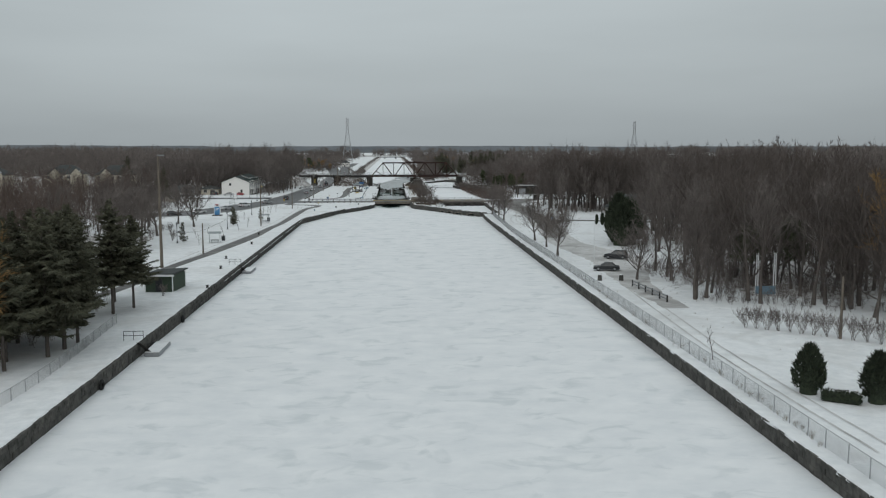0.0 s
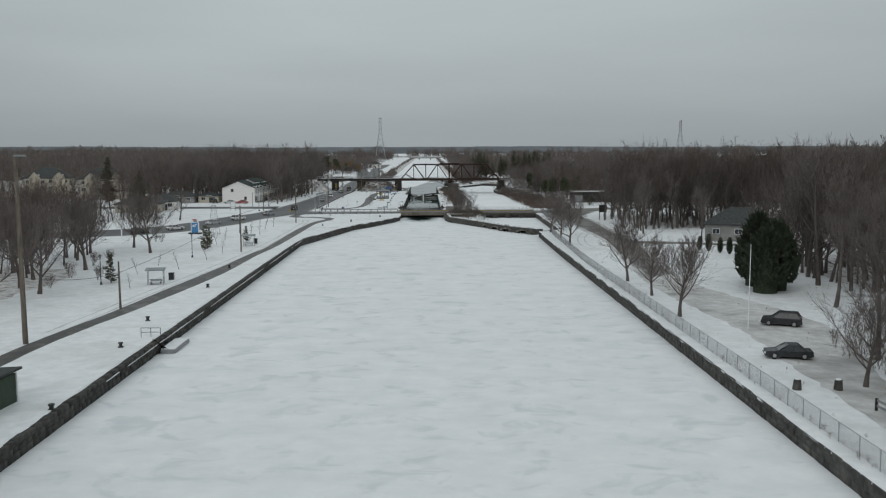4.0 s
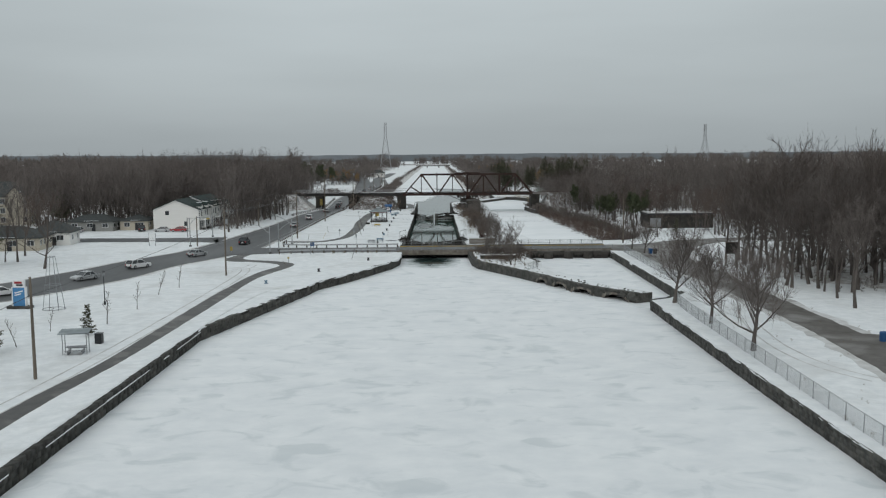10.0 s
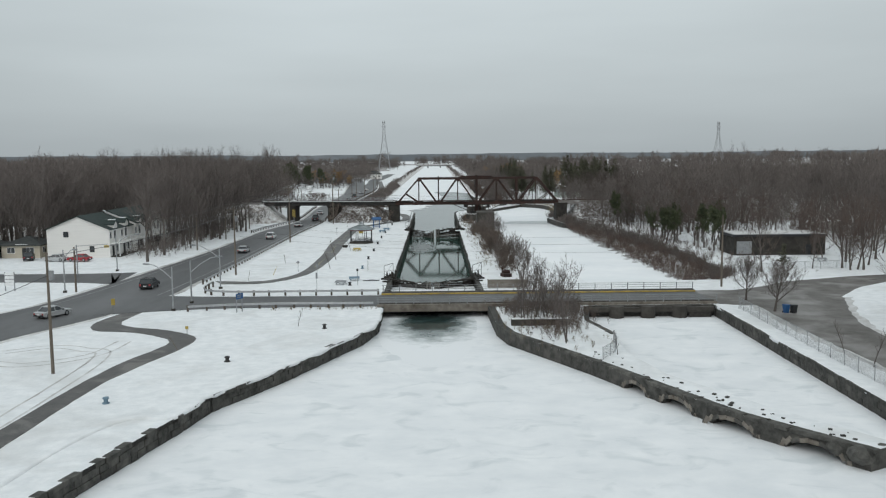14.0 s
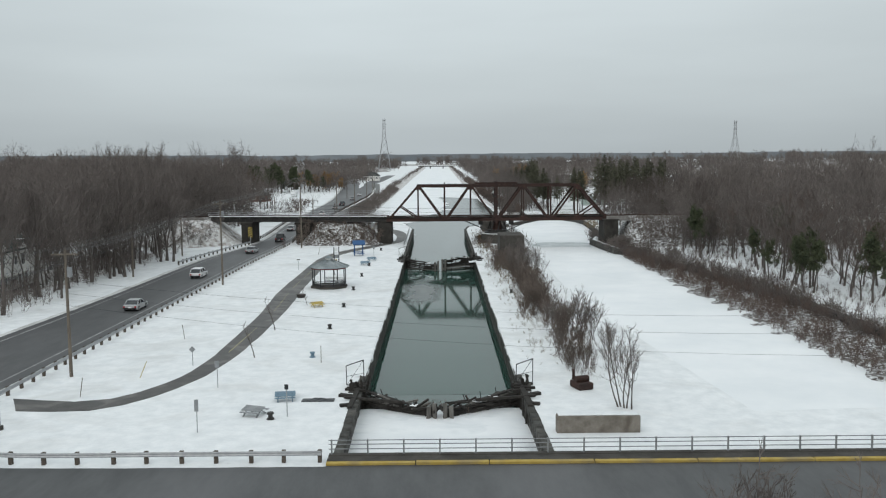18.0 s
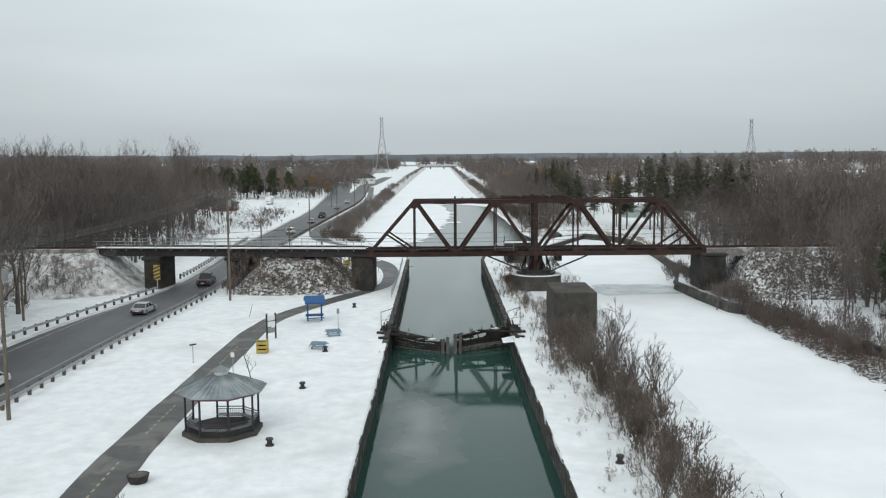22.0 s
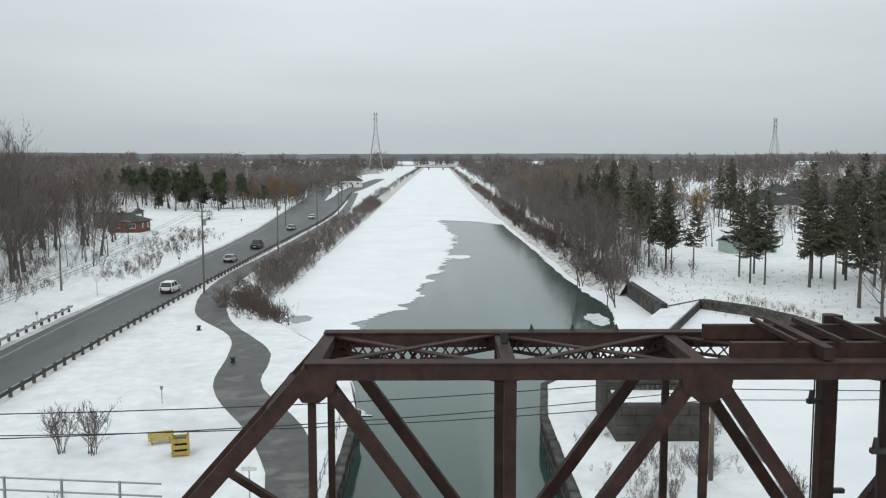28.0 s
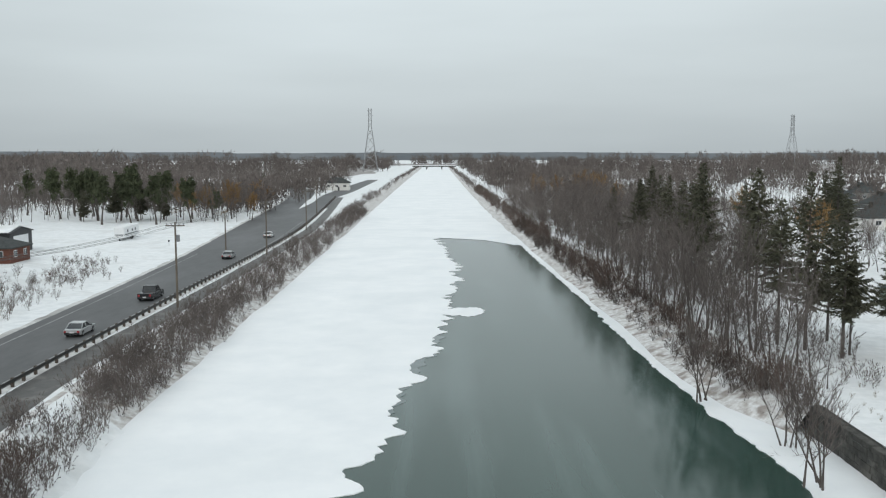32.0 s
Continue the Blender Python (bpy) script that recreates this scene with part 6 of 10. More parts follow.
# ---- poles, wires, lamps, fences, guard rails ----
def at(x, y, z=GZ, rot=0.0):
    return Matrix.Translation((x, y, z)) @ Matrix.Rotation(radians(rot), 4, "Z")


def utility_pole(x, y, h, arms=1, rot=0, label="weathered wooden utility pole with a crossarm"):
    p = thing("utility_pole", at(x, y, GZ, rot), label, "utility pole")
    part("pole", tube(bmesh.new(), (0, 0, -0.3), (0, 0, h), 0.17, 0.11, 10), POLE, p)
    for k in range(arms):
        z = h - 0.5 - k * 0.9
        part("crossarm", boxes((-1.25, 1.25, -0.07, 0.07, z - 0.07, z + 0.07)), POLE, p)
        for ix in (-1.1, -0.5, 0.5, 1.1):
            part("insulator", tube(bmesh.new(), (ix, 0, z + 0.07), (ix, 0, z + 0.27), 0.06, 0.04, 6), GREY, p)
    if h > 11:
        part("transformer", tube(bmesh.new(), (0.34, 0, h - 2.6), (0.34, 0, h - 1.7), 0.24, n=10), GREY, p)
    return p


POLES_R = [(-35.2, 397.2, 12), (-35.6, 457, 13.5), (-31.9, 514.6, 16), (-33.8, 547, 9.7), (-36.8, 625.9, 12.6), (-36.0, 682.3, 11.4), (-36.2, 745, 11), (-37.0, 805, 11), (-43.0, 870, 11)]
for x, y, h in POLES_R:
    utility_pole(x, y, h, 1 if h < 14 else 2)
POLES_L = [(-53.6, 440.6, 7.3), (-53.6, 467.6, 7), (-54.5, 500, 8), (-58.8, 627.8, 6.6), (-55.7, 379, 7)]
for x, y, h in POLES_L:
    utility_pole(x, y, h, 0, label="plain weathered wooden pole beside the road")
POLES_W = [(-36.6, 326.3, 11.6), (-37.2, 253.5, 9.6), (-39.3, 186.5, 6.4)]
for x, y, h in POLES_W:
    utility_pole(x, y, h, 0, label="slim weathered wooden pole on the snow")
for x, y, h in ((51.6, 97.6, 7.2), (43.5, 377.5, 11), (-46.7, 754.3, 8.3), (-26.5, 533.5, 9.0), (15.0, 548.5, 6.4)):
    utility_pole(x, y, h, 0, label="slim wooden pole standing in snow")
tall = thing("light_mast", at(-42.3, 165), "very tall bare wooden light mast", "mast")
part("mast", tube(bmesh.new(), (0, 0, -0.4), (0, 0, 20.6), 0.3, 0.17, 12), POLE, tall)
part("lamp_head", boxes((-0.1, 1.1, -0.2, 0.2, 20.5, 20.7), bevel=0.03), GREY, tall)


def wire(pts, r=0.018, sag=0.6, name="overhead_wire", label="thin dark overhead wire between poles"):
    """One sagging line of connected rings from pole to pole."""
    line = []
    for a, b in zip(pts, pts[1:]):
        a, b = Vector(a), Vector(b)
        for k in range(11 if b == Vector(pts[-1]) else 10):
            t = k / 10
            line.append(a.lerp(b, t) - Vector((0, 0, sag * 4 * t * (1 - t))))
    bm = bmesh.new()
    prev = None
    for i, q in enumerate(line):
        d = (line[min(i + 1, len(line) - 1)] - line[max(i - 1, 0)]).normalized()
        s = d.cross(Vector((0, 0, 1))).normalized()
        u = s.cross(d)
        ring = [bm.verts.new(q + r * (s * math.cos(a) + u * math.sin(a))) for a in (0, 1.571, 3.142, 4.712)]
        if prev:
            for j in range(4):
                bm.faces.new((prev[j], prev[(j + 1) % 4], ring[(j + 1) % 4], ring[j]))
        prev = ring
    return tagged(link(name, bm, DARK), label, "wire")


for dx in (-1.1, -0.5, 0.5, 1.1):
    wire([(x + dx, y, GZ + h - 0.2) for x, y, h in POLES_R])
wire([(-36.6, 326.3, 11), (-37.2, 253.5, 9.5), (-39.3, 186.5, 6.5), (-42.3, 165, 9)], 0.03)
wire([(-36.6, 326.3, 12.8), (-35.2, 397.2, 12.4)], 0.03)
for dz in (0, 0.7, 2.6):
    wire([(-53.6, 440.6 - 20, 7.4 + dz), (-53.6, 467.6, 7.8 + dz), (-54.5, 500, 8 + dz), (-31.9, 514.6, 15 + dz * 0.5)], 0.022, 0.5)
for dz, dy in ((0, 0), (0.9, 1), (-0.7, 3)):
    wire([(-75, 531 + dy, 8.8 + dz), (-26.5, 533 + dy, 9.2 + dz), (15, 548.5, 7.4 + dz), (75, 541 + dy, 10.2 + dz)], 0.028, 0.5)
for k, (z0, z1, yy) in enumerate(((10.5, 8.5, 398), (9.5, 7.6, 394.5), (8.6, 6.6, 390.5))):
    wire([(-35.2, 398 - k, z0), (46, yy - 14, z1 + 1)], 0.009, 1.6)


def park_lamp(x, y, h=4.7):
    p = thing("park_lamp", at(x, y), "dark park lamp post with a lantern", "lamp post", "park lamps")
    part("base", tube(bmesh.new(), (0, 0, -0.1), (0, 0, 0.5), 0.22, 0.13, 8), DARK, p)
    part("post", tube(bmesh.new(), (0, 0, 0.5), (0, 0, h - 0.6), 0.075, 0.055, 8), DARK, p)
    part("lantern", tube(bmesh.new(), (0, 0, h - 0.6), (0, 0, h - 0.1), 0.12, 0.22, 8), GREY, p)
    part("lantern_cap", tube(bmesh.new(), (0, 0, h - 0.1), (0, 0, h + 0.15), 0.26, 0.03, 8), DARK, p)


for x, y in ((-44.8, 243.7), (-47.7, 267.3), (-49.8, 208.2), (-46.5, 296)):
    park_lamp(x, y)


def street_lamp(x, y, h, ax, ay, label="galvanised street lamp with a curved arm"):
    p = thing("street_lamp", at(x, y), label, "street lamp", "street lamps")
    part("pole", tube(bmesh.new(), (0, 0, -0.2), (0, 0, h), 0.13, 0.09, 8), GALV, p)
    q = [Vector((0, 0, h - 1.6)), Vector((ax * 0.35, ay * 0.35, h - 0.6)), Vector((ax * 0.75, ay * 0.75, h + 0.15)), Vector((ax, ay, h + 0.25))]
    bm = bmesh.new()
    for a, b in zip(q, q[1:]):
        tube(bm, a, b, 0.06, n=6)
    part("arm", bm, GALV, p)
    m = Matrix.Translation(q[-1]) @ Matrix.Rotation(math.atan2(ay, ax), 4, "Z")
    part("lamp_head", box(bmesh.new(), -0.1, 0.8, -0.17, 0.17, -0.08, 0.1, m, bevel=0.03), GREY, p)
    part("footing", tube(bmesh.new(), (0, 0, -0.2), (0, 0, 0.3), 0.3, n=10), CONCRETE, p)
    return p


street_lamp(-35.4, 361.0, 5.9, -3.6, 1.5)
street_lamp(-34.6, 367.0, 6.0, 3.0, 3.0)
street_lamp(-33.9, 380.9, 6.4, -4.5, 2.5)
street_lamp(-58.5, 404.5, 6.5, 3.5, 0)
street_lamp(-57.2, 378.5, 6.6, 2.5, -2)
sig = thing("traffic_signal", at(-63.5, 399), "yellow traffic signal on a long steel arm", "traffic light")
part("pole", tube(bmesh.new(), (0, 0, 0), (0, 0, 5.4), 0.12, n=8), GALV, sig)
part("arm", tube(bmesh.new(), (0, 0, 5.2), (5.5, 0, 5.5), 0.07, n=6), GALV, sig)
part("signal_head", boxes((4.9, 5.7, -0.15, 0.15, 4.9, 5.3), bevel=0.03), YELLOW, sig)


def guard_rail(name, pts, label, step=1.9, rail_m=None, posts_h=0.85):
    g = thing(name, Matrix.Identity(4), label, "guard rail")
    p = resample([(*q, GZ) for q in pts], 0.25)
    bm = bmesh.new()
    line, prev = p[::8] + [p[-1]], None
    for i, q in enumerate(line):
        d = line[min(i + 1, len(line) - 1)] - line[max(i - 1, 0)]
        side = Vector((-d.y, d.x, 0)).normalized() * 0.04
        # W-profile of the beam
        ring = [bm.verts.new(q + side * sx + Vector((0, 0, z))) for sx, z in ((1, 0.53), (-1, 0.53), (-1.6, 0.6), (-0.6, 0.68), (-1.6, 0.76), (-1, 0.83), (1, 0.83))]
        if prev:
            for k in range(7):
                bm.faces.new((prev[k], prev[(k + 1) % 7], ring[(k + 1) % 7], ring[k]))
        prev = ring
    bmesh.ops.recalc_face_normals(bm, faces=bm.faces)
    part("rail_beam", bm, rail_m or GALV, g, "galvanised steel beam")
    s = 0.0
    last = p[0]
    me = bpy.data.meshes.new("post")
    pb = boxes((-0.13, 0.13, -0.13, 0.13, -0.3, posts_h), bevel=0.02)
    pb.to_mesh(me)
    pb.free()
    me.materials.append(POST_WOOD)
    nxt = 0.0
    for a, b in zip(p, p[1:]):
        if s >= nxt:
            d = b - a
            nrm = Vector((-d.y, d.x, 0)).normalized()
            o = new("post", me)
            o.parent = g
            o.location = a + nrm * 0.2
            o.rotation_euler = (0, 0, math.atan2(d.y, d.x))
            nxt += step
        s += (b - a).length
    return g


POST_WOOD = mat("dark_treated_wood", (0.06, 0.05, 0.04), (0.12, 0.10, 0.085), 6, 0.9, island=0.2)
guard_rail("guard_rail", [(-37.8, 386), (-37.4, 430), (-37.0, 480), (-36.2, 505), (-35.6, 524)], "steel guard rail on wooden posts beside the road", 2.3)
guard_rail("guard_rail", [(-35.7, 526.5), (-36.9, 545), (-38.2, 600), (-38.3, 690), (-38.0, 777), (-41, 850), (-50.6, 994)], "dark guard rail on wooden posts beside the road", 2.3, STEEL)
guard_rail("guard_rail", [(-33.2, 360.0), (-29.2, 361.1), (-21.5, 361.9), (-8.6, 361.6)], "steel guard rail along the cross road", 2.3)
guard_rail("guard_rail", [(-35.8, 383), (-35.6, 377.5), (-34, 374.4), (-29, 373.0), (-19.2, 372.9), (-8.6, 372.9)], "curved steel guard rail at the junction", 2.3)
guard_rail("guard_rail", [(-45.6, 538), (-46.2, 552), (-48.4, 585), (-49.8, 610)], "low steel guard rail beyond the underpass", 2.3)
guard_rail("guard_rail", [(-50.4, 484), (-49.6, 494), (-46.9, 513), (-45.2, 523.5)], "low steel guard rail beside the underpass", 2.3)
hr = thing("lock_handrail", Matrix.Identity(4), "grey steel handrail along the lock path", "railing")
for z in (2.15, 2.65):
    bm = bmesh.new()
    for a, b in (((-9.0, 516, z), (-8.9, 540, z)), ((-8.9, 540, z), (-9.3, 562, z))):
        tube(bm, a, b, 0.035, n=6)
    part("rail", bm, GALV, hr)
for k in range(20):
    y = 516 + k * 2.4
    part("post", tube(bmesh.new(), (-9.0 - max(0, y - 540) * 0.014, y, GZ - 0.1), (-9.0 - max(0, y - 540) * 0.014, y, 2.68), 0.035, n=6), GALV, hr)


def chain_fence(name, pts, label, h=1.5, step=3.0):
    f = thing(name, Matrix.Identity(4), label, "fence")
    p = resample([(*q, GZ) for q in pts], 0.25)
    s, nxt, posts = 0.0, 0.0, []
    for a, b in zip(p, p[1:]):
        if s >= nxt:
            posts.append(a)
            nxt += step
        s += (b - a).length
    posts.append(p[-1])
    for q in posts:
        part("post", tube(bmesh.new(), q - Vector((0, 0, 0.2)), q + Vector((random.uniform(-.04, .04), 0, h)), 0.04, n=6), GALV, f)
    top = []
    for a, b in zip(posts, posts[1:]):
        top.append((*(a + Vector((0, 0, h - 0.03))), *(b + Vector((0, 0, h - 0.03))), 0.028, 0.028))
    o = new("top_rail", fast_mesh("top_rail", *prisms(top, 5), GALV))
    o.parent = f
    wires = []
    for a, b in zip(posts, posts[1:]):
        L = (b - a).length
        n = int((L + h) / 0.16)
        for k in range(n):
            for sg in (1, -1):
                u0 = k * 0.16 - h if sg > 0 else k * 0.16
                z0, z1 = 0.05, h - 0.05
                u1 = u0 + sg * (h - 0.1)
                if max(u0, u1) < 0 or min(u0, u1) > L:
                    continue
                ua, ub = min(max(u0, 0), L), min(max(u1, 0), L)
                za, zb = z0 + abs(ua - u0), z0 + abs(ub - u0)
                qa, qb = a.lerp(b, ua / L), a.lerp(b, ub / L)
                wires.append((qa.x, qa.y, qa.z + za, qb.x, qb.y, qb.z + zb, 0.006, 0.006))
    o = new("wire_mesh", fast_mesh("wire_mesh", *prisms(wires, 3), GALV))
    o.parent = f
    o["kind"] = "stuff"
    return f


chain_fence("chain_link_fence", [(31.9, 40), (31.8, 100), (31.6, 150), (31.2, 215), (31.3, 235), (31.9, 258), (32.7, 287), (34.0, 296)], "grey chain-link fence along the canal bank")
chain_fence("chain_link_fence", [(38.6, 302), (39.0, 330), (39.6, 358)], "grey chain-link fence beside the weir basin")
chain_fence("chain_link_fence", [(-33.5, 62), (-32.8, 84), (-34.4, 112)], "low wire fence below the spruces", h=1.2)
chain_fence("chain_link_fence", [(16.5, 329.5), (18.6, 333.5), (19.2, 338)], "rusty wire fence on the island", h=1.3, step=1.8)
chain_fence("chain_link_fence", [(50, 392), (60, 396), (72, 398)], "grey chain-link fence beside the road", h=1.4)

# ---- shapes for buildings ----
def gable_roof(x0, x1, y0, y1, z, h, over=0.4, along="y", t=0.18):
    """A gabled roof with thickness; ridge along the axis given."""
    bm = bmesh.new()
    x0, x1, y0, y1 = x0 - over, x1 + over, y0 - over, y1 + over
    if along == "y":
        c = (x0 + x1) / 2
        prof = [(x0, z - 0.1), (c, z + h), (x1, z - 0.1), (x1, z - 0.1 - t), (c, z + h - t), (x0, z - 0.1 - t)]
        a = [bm.verts.new((p, y0, q)) for p, q in prof]
        b = [bm.verts.new((p, y1, q)) for p, q in prof]
    else:
        c = (y0 + y1) / 2
        prof = [(y0, z - 0.1), (c, z + h), (y1, z - 0.1), (y1, z - 0.1 - t), (c, z + h - t), (y0, z - 0.1 - t)]
        a = [bm.verts.new((x0, p, q)) for p, q in prof]
        b = [bm.verts.new((x1, p, q)) for p, q in prof]
    n = len(a)
    for i in range(n):
        bm.faces.new((a[i], a[(i + 1) % n], b[(i + 1) % n], b[i]))
    bm.faces.new((a[0], a[5], a[4], a[1]))
    bm.faces.new((a[1], a[4], a[3], a[2]))
    bm.faces.new((b[0], b[1], b[4], b[5]))
    bm.faces.new((b[1], b[2], b[3], b[4]))
    bmesh.ops.recalc_face_normals(bm, faces=bm.faces)
    return bm


def hip_roof(x0, x1, y0, y1, z, h, over=0.5):
    bm = bmesh.new()
    x0, x1, y0, y1 = x0 - over, x1 + over, y0 - over, y1 + over
    w, d = x1 - x0, y1 - y0
    if w >= d:
        r = [(x0 + d / 2, (y0 + y1) / 2), (x1 - d / 2, (y0 + y1) / 2)]
    else:
        r = [((x0 + x1) / 2, y0 + w / 2), ((x0 + x1) / 2, y1 - w / 2)]
    b = [bm.verts.new(p) for p in ((x0, y0, z), (x1, y0, z), (x1, y1, z), (x0, y1, z))]
    lo = [bm.verts.new((v.co.x, v.co.y, z - 0.2)) for v in b]
    t = [bm.verts.new((*p, z + h)) for p in r]
    if w >= d:
        fs = [(b[0], b[1], t[1], t[0]), (b[1], b[2], t[1]), (b[2], b[3], t[0], t[1]), (b[3], b[0], t[0])]
    else:
        fs = [(b[0], b[1], t[0]), (b[1], b[2], t[1], t[0]), (b[2], b[3], t[1]), (b[3], b[0], t[0], t[1])]
    for q in fs:
        bm.faces.new(q)
    for i in range(4):
        bm.faces.new((b[i], lo[i], lo[(i + 1) % 4], b[(i + 1) % 4]))
    bm.faces.new(lo)
    bmesh.ops.recalc_face_normals(bm, faces=bm.faces)
    return bm


def gable_walls(x0, x1, y0, y1, z0, z, h, along="y"):
    bm = bmesh.new()
    if along == "y":
        c = (x0 + x1) / 2
        prof = [(x0, z0), (x1, z0), (x1, z), (c, z + h), (x0, z)]
        a = [bm.verts.new((p, y0, q)) for p, q in prof]
        b = [bm.verts.new((p, y1, q)) for p, q in prof]
    else:
        c = (y0 + y1) / 2
        prof = [(y0, z0), (y1, z0), (y1, z), (c, z + h), (y0, z)]
        a = [bm.verts.new((x0, p, q)) for p, q in prof]
        b = [bm.verts.new((x1, p, q)) for p, q in prof]
    for i in range(5):
        bm.faces.new((a[i], a[(i + 1) % 5], b[(i + 1) % 5], b[i]))
    bm.faces.new(a[::-1])
    bm.faces.new(b)
    bmesh.ops.recalc_face_normals(bm, faces=bm.faces)
    return bm


def window(parent, x, y, z, w, h, face="s", m=None, name="window"):
    """A framed window set on a wall that faces s, n, e or w."""
    rot = {"s": 0, "e": 90, "n": 180, "w": 270}[face]
    mm = at(x, y, z, rot)
    fr = box(bmesh.new(), -w / 2 - 0.08, w / 2 + 0.08, -0.06, 0.06, -h / 2 - 0.08, h / 2 + 0.08, mm)
    fo = part(name, fr, m or WHITE, parent)
    part("pane", box(bmesh.new(), -w / 2, w / 2, -0.085, -0.05, -h / 2, h / 2, mm), GLASS, fo)
    part("mullion", box(bmesh.new(), -0.03, 0.03, -0.1, -0.06, -h / 2, h / 2, mm), m or WHITE, fo)
    return fo


# ---- white row house ----
rh = thing("row_house", at(-81.2, 427.5), "long white two-storey row house with green roof", "house")
part("wall", gable_walls(0, 13, 0, 14, -0.2, 6.0, 2.7), SIDING, rh)
part("wall", gable_walls(1.2, 13.8, 14, 36, -0.2, 6.3, 2.6), SIDING, rh)
part("roof", gable_roof(0, 13, 0, 14, 6.0, 2.75), SHINGLE_GREEN, rh)
part("roof", gable_roof(1.2, 13.8, 14.2, 36, 6.3, 2.75), SHINGLE_GREEN, rh)
part("roof_snow", box(bmesh.new(), -0.2, 3.8, 0, 0.9, 0.02, 0.1, Matrix.Translation((6.9, 13.6, 8.9)) @ Matrix.Rotation(radians(22), 4, "Y")), SNOW, rh)
window(rh, 4.0, 0, 4.9, 0.9, 1.0, "s", DARK)
window(rh, 9.3, 0, 1.8, 0.8, 1.1, "s", DARK)
for k in range(5):
    y = 3.0 + k * 6.6
    xw = 13.0 if y < 14 else 13.8
    d = part("dormer", gable_walls(xw - 2.6, xw + 0.25, y - 1.1, y + 1.1, 5.6, 6.9, 0.8, "x"), SIDING, rh)
    part("dormer_roof", gable_roof(xw - 2.6, xw + 0.25, y - 1.1, y + 1.1, 6.9, 0.8, 0.2, "x"), SHINGLE_GREEN, d)
    part("dormer_snow", boxes((xw - 1.2, xw + 0.3, y - 0.5, y + 0.5, 7.62, 7.8), bevel=0.08), SNOW, d)
    window(rh, xw + 0.01, y, 4.6, 1.0, 1.7, "e", WHITE)
    window(rh, xw + 0.01, y - 2.4, 4.6, 0.8, 1.3, "e", WHITE)
    window(rh, xw + 0.01, y + 1.0, 1.5, 1.1, 1.3, "e", WHITE)
    part("door", boxes((xw - 0.02, xw + 0.08, y - 1.6, y - 0.6, 0.2, 2.3)), DARK, rh)
    b = part("porch", boxes((xw, xw + 1.9, y - 2.4, y + 2.2, 2.75, 2.9)), SIDING, rh)
    part("porch_floor", boxes((xw, xw + 1.9, y - 2.4, y + 2.2, 0.0, 0.2)), CONCRETE, b)
    for yy in (y - 2.3, y + 2.1):
        part("porch_post", boxes((xw + 1.75, xw + 1.88, yy - 0.06, yy + 0.06, 0.2, 3.9)), WHITE, b)
    part("balcony_rail", boxes((xw + 1.78, xw + 1.86, y - 2.4, y + 2.2, 3.75, 3.85)), WHITE, b)
for k in range(3):
    part("air_vent", tube(bmesh.new(), (11.0, 4 + 9 * k, 7.0), (11.0, 4 + 9 * k, 7.7), 0.12, n=8), GREY, rh)


def bungalow(x, y, w, d, h, rh_, wall_m, roof_m, label, rot=0, hip=True, garage=False, nwin=4):
    b = thing("bungalow", at(x, y, GZ, rot), label, "house")
    part("wall", boxes((-w / 2, w / 2, -d / 2, d / 2, -0.2, h)), wall_m, b)
    part("roof", hip_roof(-w / 2, w / 2, -d / 2, d / 2, h, rh_) if hip else gable_roof(-w / 2, w / 2, -d / 2, d / 2, h, rh_, 0.4, "x"), roof_m, b)
    for k in range(nwin):
        window(b, -w / 2 + w * (k + 0.5) / nwin, -d / 2, h * 0.58, min(1.5, w / nwin * 0.5), 1.1, "s")
        window(b, w / 2, -d / 2 + d * (k + 0.5) / nwin, h * 0.58, min(1.2, d / nwin * 0.5), 1.1, "e")
    part("door", boxes((w * 0.04, w * 0.04 + 1.0, -d / 2 - 0.06, -d / 2 + 0.02, 0.0, 2.1)), DARK, b)
    part("chimney", boxes((-w * 0.2 - 0.4, -w * 0.2 + 0.4, -0.4, 0.4, h, h + rh_ + 0.7)), CONCRETE, b)
    if garage:
        part("garage_door", boxes((w / 2 - 3.6, w / 2 - 0.8, -d / 2 - 0.05, -d / 2 + 0.02, 0.0, 2.3)), GREY, b)
    part("roof_snow", boxes((-w * 0.12, w * 0.2, -d / 2 - 0.35, -d / 2 + 0.15, h + 0.02, h + 0.14), bevel=0.04), SNOW, b)
    return b


bungalow(-97.5, 376.0, 15, 10, 3.0, 2.4, BEIGE, SHINGLE, "beige bungalow with a dark hipped roof", 8)
bungalow(-92.5, 388.0, 9, 9, 3.2, 2.8, SIDING, SHINGLE, "pale bungalow wing with a grey roof", 8, nwin=2)
bungalow(-98.5, 429.0, 13, 8, 2.9, 1.8, GREY_WALL, SHINGLE, "low grey bungalow behind the lawn", 0, nwin=3)
bungalow(-87.0, 432.0, 8, 8, 2.8, 1.6, BEIGE, SHINGLE, "small low brown cottage", 0, nwin=2)
bungalow(74.0, 272.5, 14.5, 9, 3.9, 3.6, GREY_WALL, SHINGLE, "pale grey park building with a dark hipped roof", -22, nwin=3)
bungalow(-85.6, 735.0, 8.6, 8, 3.0, 1.9, BRICK, SHINGLE, "low red-brick bungalow with a dark hipped roof", 0, hip=True, nwin=2)
bungalow(-103, 706, 9, 8, 3.4, 2.4, SIDING, SHINGLE, "white cottage among bare trees", 0, nwin=3)
bungalow(-155, 940, 12, 9, 3.0, 2.4, SIDING, SHINGLE, "distant white cottage in snow", 0, nwin=3)
bungalow(-60, 1085, 14, 9, 4.5, 3.0, SIDING, SHINGLE, "distant white house beside the road", 0, nwin=3)
random.seed(77)
